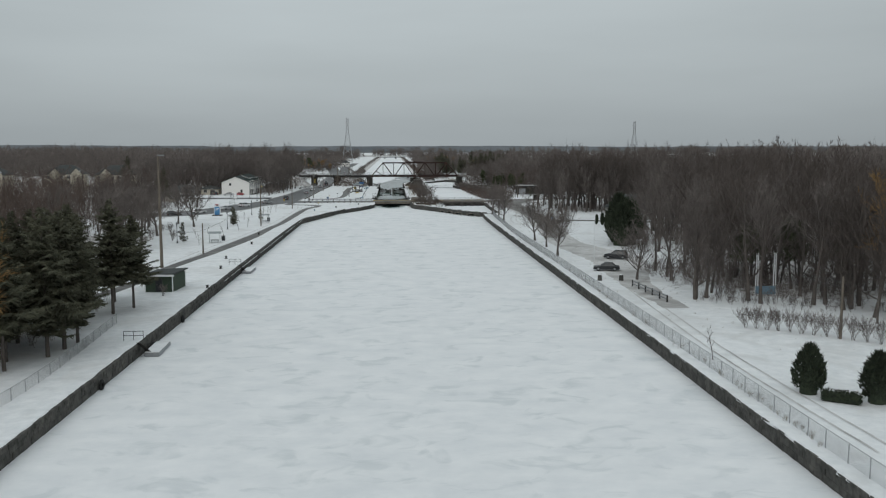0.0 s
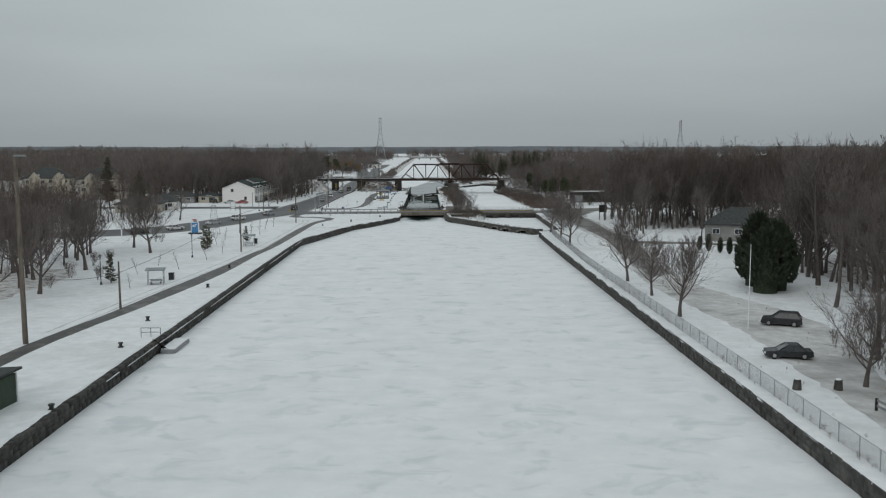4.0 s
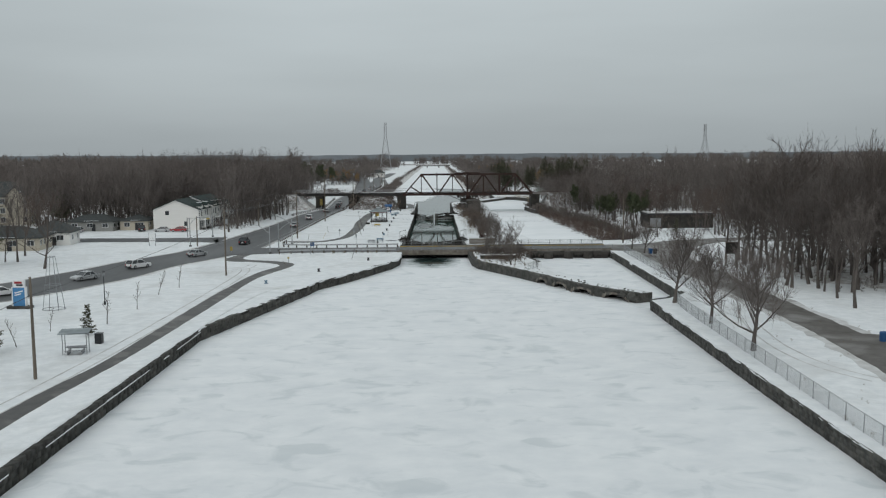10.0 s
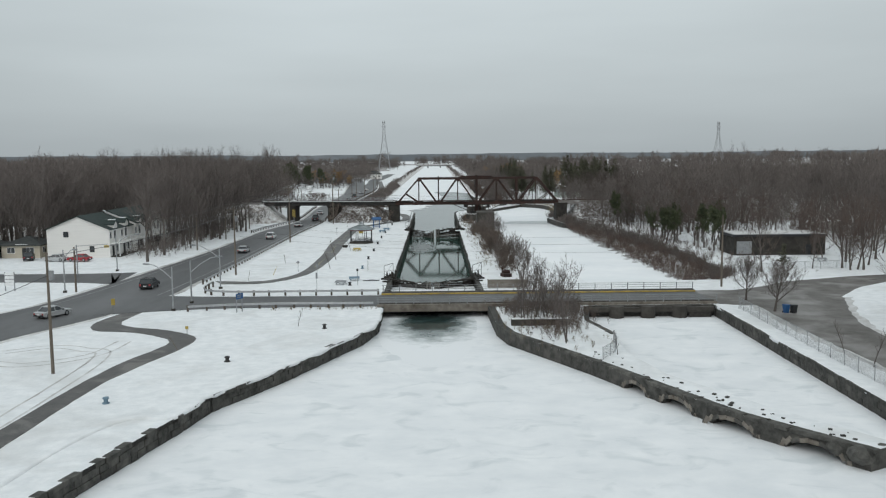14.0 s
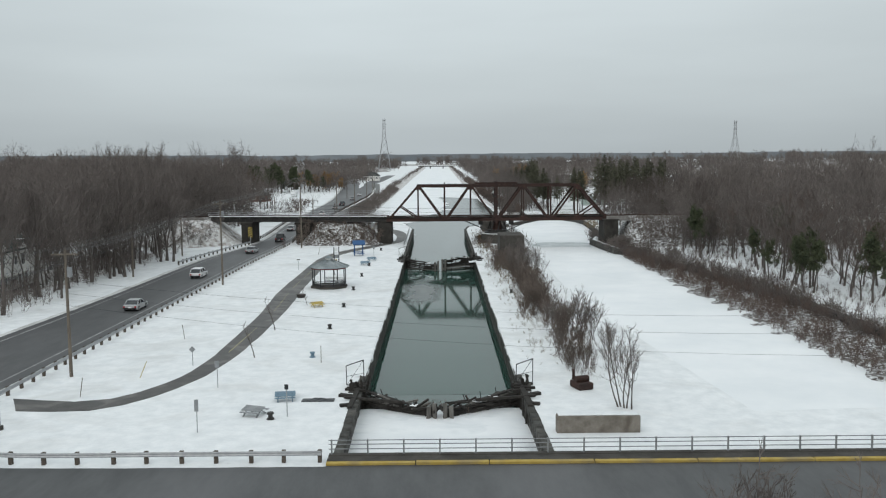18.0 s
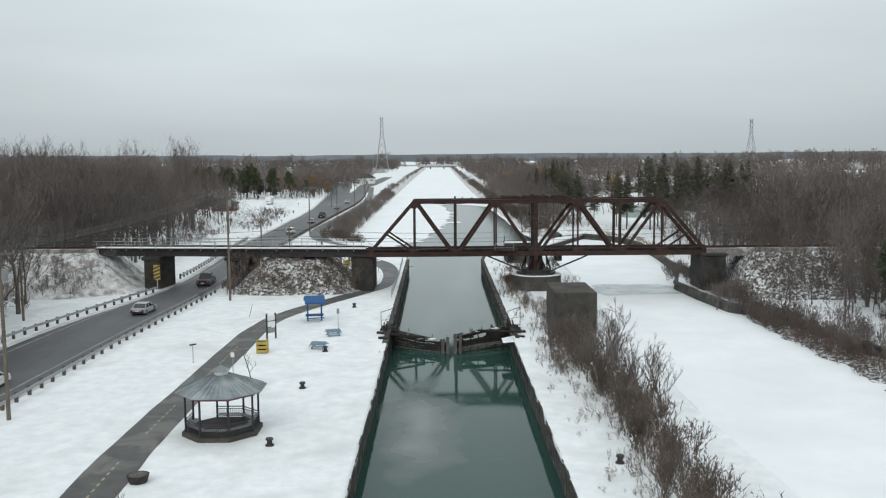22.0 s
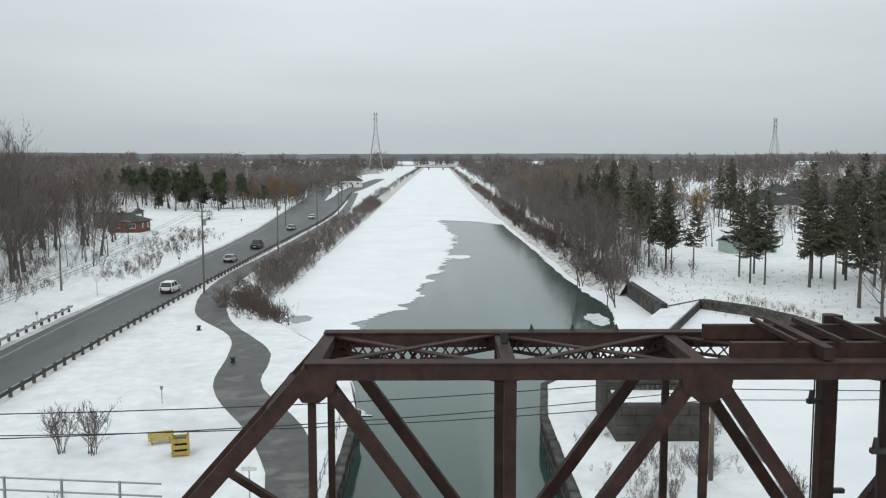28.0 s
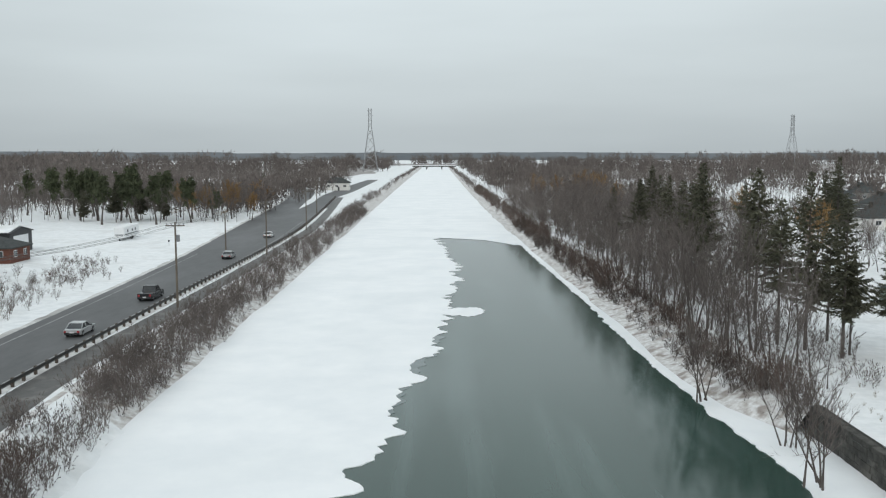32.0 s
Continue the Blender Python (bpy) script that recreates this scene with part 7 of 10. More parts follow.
for k in range(16):
    bungalow(150 + random.uniform(0, 150), 760 + random.uniform(0, 330), random.uniform(9, 13), 9, random.uniform(3, 5), random.uniform(2.4, 3.6), random.choice((SIDING, BEIGE, GREY_WALL)), SHINGLE, "distant village house with a dark roof", random.uniform(-25, 25), nwin=2)
for x, y, r in ((118, 806, 8), (136, 812, -12), (124, 836, 15), (147, 842, 4), (132, 862, -8), (152, 868, 10)):
    bungalow(x, y, random.uniform(10, 13), 9, random.uniform(3, 4.4), random.uniform(2.4, 3.4), random.choice((SIDING, BEIGE, GREY_WALL)), SHINGLE, "village house with a dark roof beyond the field", r, nwin=2)
bungalow(63, 681, 10, 6, 2.4, 1.3, PALE_GREEN, TINROOF, "pale green metal shed on the snowy field", 12, hip=False, nwin=1)
sh = thing("park_pavilion", at(68.3, 423.5), "low flat-roofed grey park building", "building")
part("wall", boxes((-9.1, 9.1, -4.5, 4.5, -0.2, 3.7)), DARK_CONCRETE, sh)
part("roof", boxes((-9.4, 9.4, -4.8, 4.8, 3.7, 4.15), bevel=0.05), DARK, sh)
part("roof_snow", boxes((-9.0, 9.0, -4.4, 4.4, 4.15, 4.22), bevel=0.03), PACKED, sh)
part("shutter", boxes((-8.6, -5.6, -4.58, -4.5, 0.3, 2.8)), GREY, sh)
part("door", boxes((5.2, 6.2, -4.58, -4.5, 0, 2.1)), DARK, sh)
bh = thing("black_garage", at(-94.5, 752), "black steel garage with a pale door", "garage")
part("wall", gable_walls(-5.5, 5.5, -5, 5, -0.2, 4.4, 1.0, "x"), DARK, bh)
part("roof", gable_roof(-5.5, 5.5, -5, 5, 4.4, 1.0, 0.3, "x"), DARK, bh)
part("roof_snow", gable_roof(-5.3, 5.2, -4.8, 4.8, 4.6, 1.0, 0.1, "x"), SNOW, bh, "snow lying on the roof")
part("garage_door", boxes((5.5, 5.56, -3.4, 3.2, 0, 3.6)), WHITE, bh)
part("canopy", boxes((-2, 4, -7.5, -5.0, 2.6, 2.8)), DARK, bh)
part("canopy_post", boxes((3.7, 3.9, -7.4, -7.2, 0, 2.6)), DARK, bh)


def apartments(x, y, w, d, label, rot=0):
    a = thing("apartment_block", at(x, y, GZ, rot), label, "apartment building")
    part("wall", boxes((-w / 2, w / 2, -d / 2, d / 2, -0.2, 9.0)), BEIGE, a)
    part("roof", hip_roof(-w / 2, w / 2, -d / 2, d / 2, 9.0, 4.6), SHINGLE, a)
    for gx in (-w * 0.25, w * 0.28):
        g = part("gable", gable_walls(gx - 2.4, gx + 2.4, -d / 2 - 0.5, 0, 0, 9.4, 2.6), BEIGE, a)
        part("gable_roof", gable_roof(gx - 2.4, gx + 2.4, -d / 2 - 0.6, 0, 9.4, 2.7, 0.3), SHINGLE, g)
        part("gable_snow", box(bmesh.new(), -0.3, 0.3, -0.4, 4.5, 0, 0.12, Matrix.Translation((gx + 1.5, -d / 2 - 0.4, 10.4)) @ Matrix.Rotation(radians(46), 4, "Y")), SNOW, g)
    for fl in range(3):
        for k in range(6):
            window(a, -w / 2 + w * (k + 0.5) / 6, -d / 2, 1.7 + fl * 2.9, 1.3, 1.5, "s")
        for k in range(3):
            window(a, w / 2, -d / 2 + d * (k + 0.5) / 3, 1.7 + fl * 2.9, 1.2, 1.5, "e")
        part("balcony", boxes((-1.6, 1.6, -d / 2 - 1.4, -d / 2, 2.7 + fl * 2.9 - 2.6, 2.85 + fl * 2.9 - 2.6)), CONCRETE, a)
    return a


apartments(-139, 458, 19, 13, "beige three-storey apartment block with gables", 12)
apartments(-168, 470, 19, 13, "beige three-storey apartment block with gables", 12)
apartments(-199, 452, 19, 13, "beige three-storey apartment block with gables", 8)
apartments(-150, 560, 19, 13, "distant beige apartment block", 5)


# ---- cars ----
def car(x, y, rot, paint, label, kind_="suv", z=GZ + 0.05):
    """A car with its nose along +y: body shell, glazed cabin, wheels, lamps."""
    L, W = (4.6, 1.85) if kind_ != "pickup" else (5.6, 1.95)
    H = {"suv": 1.68, "sedan": 1.45, "pickup": 1.85}[kind_]
    c = thing("car", at(x, y, z, rot), label, "car", "cars on the roads")
    belt = H * 0.56
    bm = bmesh.new()
    prof = [(-L / 2, 0.35), (-L / 2, belt * 0.95), (-L / 2 + 0.25, belt), (L / 2 - 1.1, belt), (L / 2 - 0.15, belt * 0.86), (L / 2, belt * 0.6), (L / 2, 0.35), (L / 2 - 0.2, 0.24), (-L / 2 + 0.2, 0.24)]
    rows = []
    for sx, in_ in ((-1, 0.0), (-0.93, 0.06), (0.93, 0.06), (1, 0.0)):
        rows.append([bm.verts.new((sx * W / 2, p, q if abs(sx) == 1 and q < belt else q + (0.05 if abs(sx) < 1 and q >= belt * 0.85 else 0))) for p, q in prof])
    n = len(prof)
    for a, b in zip(rows, rows[1:]):
        for i in range(n):
            bm.faces.new((a[i], a[(i + 1) % n], b[(i + 1) % n], b[i]))
    bm.faces.new(rows[0][::-1])
    bm.faces.new(rows[-1])
    bmesh.ops.recalc_face_normals(bm, faces=bm.faces)
    part("body", bm, paint, c)
    r0, r1, f1, f0 = {"suv": (-L / 2 + 0.1, -L / 2 + 0.55, 0.25, 1.15), "sedan": (-L / 2 + 0.6, -L / 2 + 1.3, 0.15, 1.05), "pickup": (-0.7, -0.55, 0.7, 1.4)}[kind_]

    def cabin(z0, z1, y_b0, y_b1, y_t0, y_t1, w0, w1):
        b = bmesh.new()
        lo = [b.verts.new(p) for p in ((-w0, y_b0, z0), (w0, y_b0, z0), (w0, y_b1, z0), (-w0, y_b1, z0))]
        hi = [b.verts.new(p) for p in ((-w1, y_t0, z1), (w1, y_t0, z1), (w1, y_t1, z1), (-w1, y_t1, z1))]
        for i in range(4):
            b.faces.new((lo[i], lo[(i + 1) % 4], hi[(i + 1) % 4], hi[i]))
        b.faces.new(hi)
        b.faces.new(lo[::-1])
        return b
    part("glazing", cabin(belt + 0.03, H - 0.09, r0, f0, r1, f1, W / 2 - 0.05, W / 2 - 0.2), GLASS, c)
    part("roof", cabin(H - 0.09, H, r1 - 0.06, f1 + 0.08, r1 + 0.06, f1 - 0.05, W / 2 - 0.18, W / 2 - 0.26), paint, c)
    for sx in (-1, 1):
        for ya, za, yb, zb in ((r0, belt, r1, H - 0.05), (f0, belt, f1, H - 0.05), ((r1 + f1) / 2, belt, (r1 + f1) / 2, H - 0.05)):
            part("pillar", bar(bmesh.new(), (sx * (W / 2 - 0.04), ya, za), (sx * (W / 2 - 0.19), yb, zb), 0.06, 0.09), paint, c)
        for yy in (-L / 2 + 0.85, L / 2 - 0.9):
            w = part("wheel", tube(bmesh.new(), (sx * (W / 2 - 0.22), yy, 0.33), (sx * (W / 2 + 0.02), yy, 0.33), 0.33, n=14), RUBBER, c)
            part("rim", tube(bmesh.new(), (sx * (W / 2 + 0.02), yy, 0.33), (sx * (W / 2 + 0.035), yy, 0.33), 0.2, n=10), GALV, w)
        part("headlight", boxes((sx * W * 0.36 - 0.2, sx * W * 0.36 + 0.2, L / 2 - 0.04, L / 2 + 0.02, belt * 0.62, belt * 0.8)), WHITE, c)
        part("tail_light", boxes((sx * W * 0.4 - 0.13, sx * W * 0.4 + 0.13, -L / 2 - 0.02, -L / 2 + 0.03, belt * 0.62, belt * 0.92)), RED, c)
        part("mirror", boxes((sx * (W / 2 + 0.08) - 0.08, sx * (W / 2 + 0.08) + 0.08, f0 - 0.35, f0 - 0.2, belt + 0.02, belt + 0.16)), DARK, c)
    part("bumper", boxes((-W / 2 + 0.05, W / 2 - 0.05, -L / 2 - 0.05, -L / 2 + 0.06, 0.3, 0.55), bevel=0.03), DARK, c)
    part("number_plate", boxes((-0.24, 0.24, -L / 2 - 0.07, -L / 2 - 0.04, 0.5, 0.64)), WHITE, c)
    return c


SILVER = mat("silver_car_paint", (0.42, 0.43, 0.44), (0.5, 0.51, 0.52), 2, 0.3, spec=0.5, metal=0.3)
WHITE_CAR = mat("white_car_paint", (0.72, 0.73, 0.74), (0.8, 0.8, 0.81), 2, 0.3, spec=0.5)
BLACK_CAR = mat("black_car_paint", (0.015, 0.017, 0.02), (0.03, 0.032, 0.035), 2, 0.25, spec=0.5)
DARK_GREEN = mat("dark_green_metal", (0.02, 0.06, 0.05), (0.03, 0.08, 0.07), 3, 0.6)
for x, y, r, m, k, lb in ((-65.5, 305.0, -42, WHITE_CAR, "sedan", "white sedan on the wet road"), (-59.5, 322.0, 150, SILVER, "sedan", "silver sedan on the wet road"), (-55.8, 338.0, -32, WHITE_CAR, "suv", "white car driving on the wet road"),
                          (-50.0, 357.5, -25, SILVER, "sedan", "silver car on the wet road"), (-45.5, 382.5, 0, BLACK_CAR, "suv", "dark car on the wet road"), (-41.9, 434.5, 0, SILVER, "sedan", "silver car on the wet road"),
                          (-42.0, 466.5, 0, WHITE_CAR, "suv", "white small SUV on the wet road"), (-41.0, 505.0, -3, SILVER, "sedan", "silver sedan on the wet road"), (-39.6, 531.0, 3, BLACK_CAR, "pickup", "dark pickup under the viaduct"),
                          (-42.2, 562.5, 0, SILVER, "sedan", "silver car on the wet road"), (-42.0, 626.5, 0, WHITE_CAR, "suv", "white small SUV on the wet road"), (-42.0, 665.0, 0, SILVER, "sedan", "silver sedan on the wet road"),
                          (-42.0, 690.0, 0, BLACK_CAR, "pickup", "dark pickup on the wet road"), (-42.6, 739.5, 0, SILVER, "sedan", "silver car on the wet road"), (-43.2, 784, 0, WHITE_CAR, "sedan", "white car on the wet road"),
                          (38.4, 156.0, 78, BLACK_CAR, "sedan", "dark sedan parked on packed snow"), (44.3, 172.5, 66, BLACK_CAR, "suv", "black car parked under the trees"),
                          (-72.0, 421.0, 80, RED, "sedan", "red car parked beside the row house"), (-77.0, 421.5, 85, SILVER, "sedan", "grey car parked beside the row house"), (-83.5, 424.0, 20, BLACK_CAR, "suv", "dark car parked beside the row house"),
                          (-71.0, 292.5, -62, BLACK_CAR, "suv", "dark car on the wet road"), (-92.5, 746.0, 90, WHITE_CAR, "pickup", "white van parked before the garage"), (-101, 420.5, 90, SILVER, "suv", "grey SUV parked before the bungalow")):
    car(x, y, r, m, lb, k)

# ---- things in the west park ----
hut = thing("green_hut", at(-35.2, 139.5, GZ, -5), "dark green board hut with a flat sloping roof", "hut")
part("wall", boxes((-2.1, 2.1, -3.0, 3.0, 0, 2.5)), GREEN_HUT, hut)
bm = bmesh.new()
vs = [(-2.5, -3.4, 2.45), (2.5, -3.4, 2.75), (2.5, 3.4, 2.75), (-2.5, 3.4, 2.45)]
lo = [bm.verts.new(v) for v in vs]
hi = [bm.verts.new((x, y, z + 0.2)) for x, y, z in vs]
for i in range(4):
    bm.faces.new((lo[i], lo[(i + 1) % 4], hi[(i + 1) % 4], hi[i]))
bm.faces.new(hi)
bm.faces.new(lo[::-1])
part("roof", bm, SHINGLE, hut)
for x in (-2.13, 2.13):
    for y in (-3.03, 3.03):
        part("corner_board", boxes((x - 0.07, x + 0.07, y - 0.07, y + 0.07, 0, 2.5)), WHITE, hut)
part("fascia", boxes((-2.55, 2.55, -3.48, -3.4, 2.45, 2.75)), WHITE, hut)
part("door", boxes((-0.5, 0.5, -3.08, -3.0, 0.05, 2.05)), DARK, hut)


def pontoon(x, y, rot, l=6.0):
    p = thing("pontoon", at(x, y, UZ, rot), "snowy floating dock frozen beside the wall", "dock", "docks on the ice")
    part("float", boxes((-0.85, 0.85, -l / 2, l / 2, 0.0, 0.45), bevel=0.08), GREY, p)
    part("deck_snow", boxes((-0.8, 0.8, -l / 2 + 0.1, l / 2 - 0.1, 0.45, 0.55), bevel=0.04), SNOW, p)
    for k in range(3):
        part("fender", tube(bmesh.new(), (-0.9, -l / 2 + 1 + k * l / 3, 0.0), (-0.9, -l / 2 + 1 + k * l / 3, 0.6), 0.12, n=8), RUBBER, p)
    part("ramp", bar(bmesh.new(), (-0.4, -l / 2 + 0.6, 0.5), (-1.3, -l / 2 - 0.4, 1.7), 0.7, 0.08), TIMBER, p)
    r = thing("dock_railing", at(x - 2.2, y - 1.0, GZ), "dark steel railing above the dock", "railing", "dock railings")
    for z in (0.6, 1.1):
        part("rail", tube(bmesh.new(), (-1.3, 0, z), (0.9, 0, z), 0.035, n=6), STEEL, r)
    for k in range(3):
        part("post", tube(bmesh.new(), (-1.3 + 1.1 * k, 0, -0.1), (-1.3 + 1.1 * k, 0, 1.12), 0.035, n=6), STEEL, r)


pontoon(-26.9, 102.5, 2)
pontoon(-27.1, 169.0, 0)
for x, y in ((-27.95, 86), (-27.95, 119.5)):
    t = thing("tyre_fender", at(x, y, 0.58), "old black tyre hung on the wall", "tyre")
    bm = bmesh.new()
    for k in range(16):
        for j in range(8):
            pass
    ring = []
    for k in range(18):
        a = math.tau * k / 18
        ring.append([bm.verts.new((0.14 * math.sin(math.tau * j / 8), (0.42 + 0.15 * math.cos(math.tau * j / 8)) * math.cos(a), (0.42 + 0.15 * math.cos(math.tau * j / 8)) * math.sin(a))) for j in range(8)])
    for k in range(18):
        for j in range(8):
            bm.faces.new((ring[k][j], ring[(k + 1) % 18][j], ring[(k + 1) % 18][(j + 1) % 8], ring[k][(j + 1) % 8]))
    bmesh.ops.recalc_face_normals(bm, faces=bm.faces)
    part("tyre", bm, RUBBER, t)


def bollard(x, y, m=None):
    b = thing("mooring_bollard", at(x, y), "old iron mooring bollard in the snow", "bollard", "mooring bollards")
    part("foot", tube(bmesh.new(), (0, 0, -0.05), (0, 0, 0.1), 0.34, 0.28, 12), m or STEEL, b)
    part("stem", tube(bmesh.new(), (0, 0, 0.1), (0, 0, 0.42), 0.19, 0.17, 12), m or STEEL, b)
    part("cap", tube(bmesh.new(), (0, 0, 0.42), (0, 0, 0.55), 0.28, 0.25, 12), m or STEEL, b)


for x, y in ((-21, 330.5), (-13.4, 347.3), (-14, 450.2), (-14.1, 465.8), (-13.8, 434.7), (-13.8, 419.4), (-14, 480.6), (-13.9, 383.0), (-29.8, 596.9), (-22.1, 580.6), (-31.2, 163), (-28.8, 139.6), (-33.0, 178), (-32.2, 205), (-34, 228), (9.8, 446), (-13.6, 508)):
    bollard(x, y)
for x, y in ((-27.6, 315.6), (-13.7, 404.4)):
    bollard(x, y, STEELBLUE)


def picnic_shelter(x, y, rot=0):
    s = thing("picnic_shelter", at(x, y, GZ, rot), "grey flat-roofed picnic shelter over a table", "shelter", "picnic shelters")
    bm = box(bmesh.new(), -1.5, 1.5, -1.0, 1.0, 2.35, 2.47, Matrix.Rotation(radians(5), 4, "X"))
    part("roof", bm, TINROOF, s)
    for px in (-1.2, 1.2):
        for py in (-0.6, 0.6):
            part("post", tube(bmesh.new(), (px, py, 0), (px, py, 2.4), 0.05, n=6), GALV, s)
    t = part("table_top", boxes((-0.95, 0.95, -0.4, 0.4, 0.7, 0.77)), GREY, s)
    for py in (-0.8, 0.8):
        part("bench", boxes((-0.95, 0.95, py - 0.14, py + 0.14, 0.42, 0.48)), GREY, s)
    for px in (-0.7, 0.7):
        part("table_leg", boxes((px - 0.05, px + 0.05, -0.8, 0.8, 0.0, 0.42)), GREY, s)


picnic_shelter(-41.3, 208.7, 10)
picnic_shelter(-37.8, 264.4, 10)
for x, y, m in ((-40.2, 213.4, DARK), (-37.3, 269.5, DARK)):
    b = thing("litter_bin", at(x, y), "dark square litter bin on the snow", "bin", "litter bins")
    part("bin_body", boxes((-0.38, 0.38, -0.38, 0.38, 0, 1.05), bevel=0.05), m, b)
    part("bin_lid", boxes((-0.42, 0.42, -0.42, 0.42, 1.05, 1.17), bevel=0.04), DARK, b)

sign = thing("blue_sign_pylon", at(-57.2, 293.5, GZ, -4), "tall light blue sign pylon with white emblem", "sign")
part("sign_panel", boxes((-0.85, 0.85, -0.2, 0.2, 0.1, 2.9), bevel=0.03), LIGHTBLUE, sign)
part("side_edge", boxes((-1.0, -0.85, -0.24, 0.24, 0.0, 3.0)), WHITE, sign)
part("side_edge", boxes((0.85, 1.0, -0.24, 0.24, 0.0, 3.0)), WHITE, sign)
part("emblem_panel", boxes((-0.85, 0.85, -0.2, 0.2, 2.9, 3.95), bevel=0.06), WHITE, sign)
part("emblem", boxes((-0.55, 0.5, -0.23, -0.2, 3.45, 3.75)), RED, sign)
part("emblem", boxes((-0.3, 0.62, -0.235, -0.2, 3.15, 3.38)), DARK, sign)
for k in range(2):
    part("text_bar", box(bmesh.new(), -0.6, 0.6 - 0.3 * k, -0.225, -0.2, -0.09, 0.09, Matrix.Translation((0, 0, 2.3 - 0.32 * k)) @ Matrix.Rotation(radians(-14), 4, "Y")), WHITE, sign, "white text bar")
part("planter", boxes((-1.6, 1.6, -0.7, 0.7, 0, 0.35), bevel=0.05), STONE, sign)
fr = thing("light_frame_tower", at(-52.1, 292.4), "tall tapered wire frame for festive lights", "frame")
for k in range(8):
    a = math.tau * k / 8
    part("frame_leg", tube(bmesh.new(), (1.5 * math.cos(a), 1.5 * math.sin(a), 0), (0.5 * math.cos(a), 0.5 * math.sin(a), 7.3), 0.035, 0.025, 5), GREY, fr)
for z in (0.1, 2.5, 3.4, 7.2):
    r = 1.5 - z / 7.3
    bm = bmesh.new()
    for k in range(16):
        a, b = math.tau * k / 16, math.tau * (k + 1) / 16
        tube(bm, (r * math.cos(a), r * math.sin(a), z), (r * math.cos(b), r * math.sin(b), z), 0.035, n=4)
    part("frame_ring", bm, GREY, fr)
mk = thing("marker_post", at(-73, 285.5), "white wooden marker with two vanes", "marker")
part("post", boxes((-0.12, 0.12, -0.12, 0.12, 0, 4.5)), WHITE, mk)
part("vane", bar(bmesh.new(), (-0.8, 0, 3.1), (0.8, 0, 4.3), 0.06, 0.25), WHITE, mk)
part("vane", bar(bmesh.new(), (-0.8, 0.1, 4.3), (0.8, 0.1, 3.1), 0.06, 0.25), WHITE, mk)
st = thing("stacked_sign_board", at(-66.8, 381, GZ, -10), "white stacked name boards on two posts", "sign")
for x in (-0.8, 0.8):
    part("post", boxes((x - 0.06, x + 0.06, -0.06, 0.06, 0, 3.0)), GREY, st)
for k in range(4):
    part("board", boxes((-0.78, 0.78, -0.09, -0.06, 0.8 + k * 0.55, 1.25 + k * 0.55)), WHITE, st)


def road_sign(x, y, h, m, w=0.6, hh=0.6, rot=0, label="small road sign on a thin post", diamond=False):
    s = thing("road_sign", at(x, y, GZ, rot), label, "sign")
    part("post", tube(bmesh.new(), (0, 0, -0.1), (0, 0, h), 0.04, n=6), GALV, s)
    mm = Matrix.Translation((0, -0.06, h - hh / 2)) @ (Matrix.Rotation(radians(45), 4, "Y") if diamond else Matrix.Identity(4))
    part("plate", box(bmesh.new(), -w / 2, w / 2, -0.015, 0.015, -hh / 2, hh / 2, mm), m, s)


road_sign(-24.9, 401, 1.9, GREY, 0.45, 0.45, 0, "small diamond sign seen beside the path", True)
road_sign(-20.4, 392.7, 2.4, GREY, 0.4, 0.6)
road_sign(-18.7, 374.3 + 5.5, 2.5, GREY, 0.3, 0.9)
road_sign(-12.7, 383.6, 2.6, DARK, 0.3, 0.4)
road_sign(-50.2, 600.6, 1.6, GREY, 0.3, 0.4)
road_sign(-51.3, 622.3, 3.0, WHITE, 0.7, 0.9)
road_sign(-24.5, 566, 1.5, GREY, 0.25, 0.3)
road_sign(-12.9, 545.0, 2.2, WHITE, 0.9, 0.25)
road_sign(-21.5, 471.5, 2.0, WHITE, 0.35, 0.45)
road_sign(-14.0, 492.5, 2.5, GREY, 0.3, 0.6)
road_sign(-26.5, 476.0, 1.9, DARK, 0.7, 0.15, 40)
road_sign(-44.0, 362.5, 1.5, YELLOW, 0.5, 0.9, 20, "yellow and black chevron marker")
road_sign(-28.5, 343.0, 1.3, YELLOW, 0.35, 0.35, 0, "small yellow marker beside the path")
road_sign(-50.4, 660, 1.4, DARK, 0.4, 0.3)
road_sign(-62.0, 765, 1.2, DARK, 0.4, 0.35)
bsn = thing("blue_road_sign", at(-26.2, 359.5, GZ, 58), "blue direction sign on two posts", "sign")
for x in (-0.5, 0.5):
    part("post", boxes((x - 0.05, x + 0.05, -0.05, 0.05, 0, 2.5)), GREY, bsn)
part("plate", boxes((-0.62, 0.62, -0.1, -0.06, 1.75, 2.5)), BLUE, bsn)
part("text_bar", boxes((-0.45, 0.4, -0.115, -0.1, 2.2, 2.32)), GREY, bsn, "pale text bar")
part("text_bar", boxes((-0.45, 0.2, -0.115, -0.1, 1.95, 2.06)), GREY, bsn, "pale text bar")
for x, y, ang in ((-28.6, 396.5, 25), (-31.5, 390, 10), (-12.5, 402, 0), (-29.4, 414, -8), (-26.3, 501, 15), (-27.5, 336, -30)):
    s = thing("marker_stake", at(x, y), "thin leaning marker stake in the snow", "stake")
    part("stake", tube(bmesh.new(), (0, 0, -0.1), (math.sin(radians(ang)) * 1.7, 0, math.cos(radians(ang)) * 1.7), 0.035, n=6), POLE if y != 396.5 else YELLOW, s)

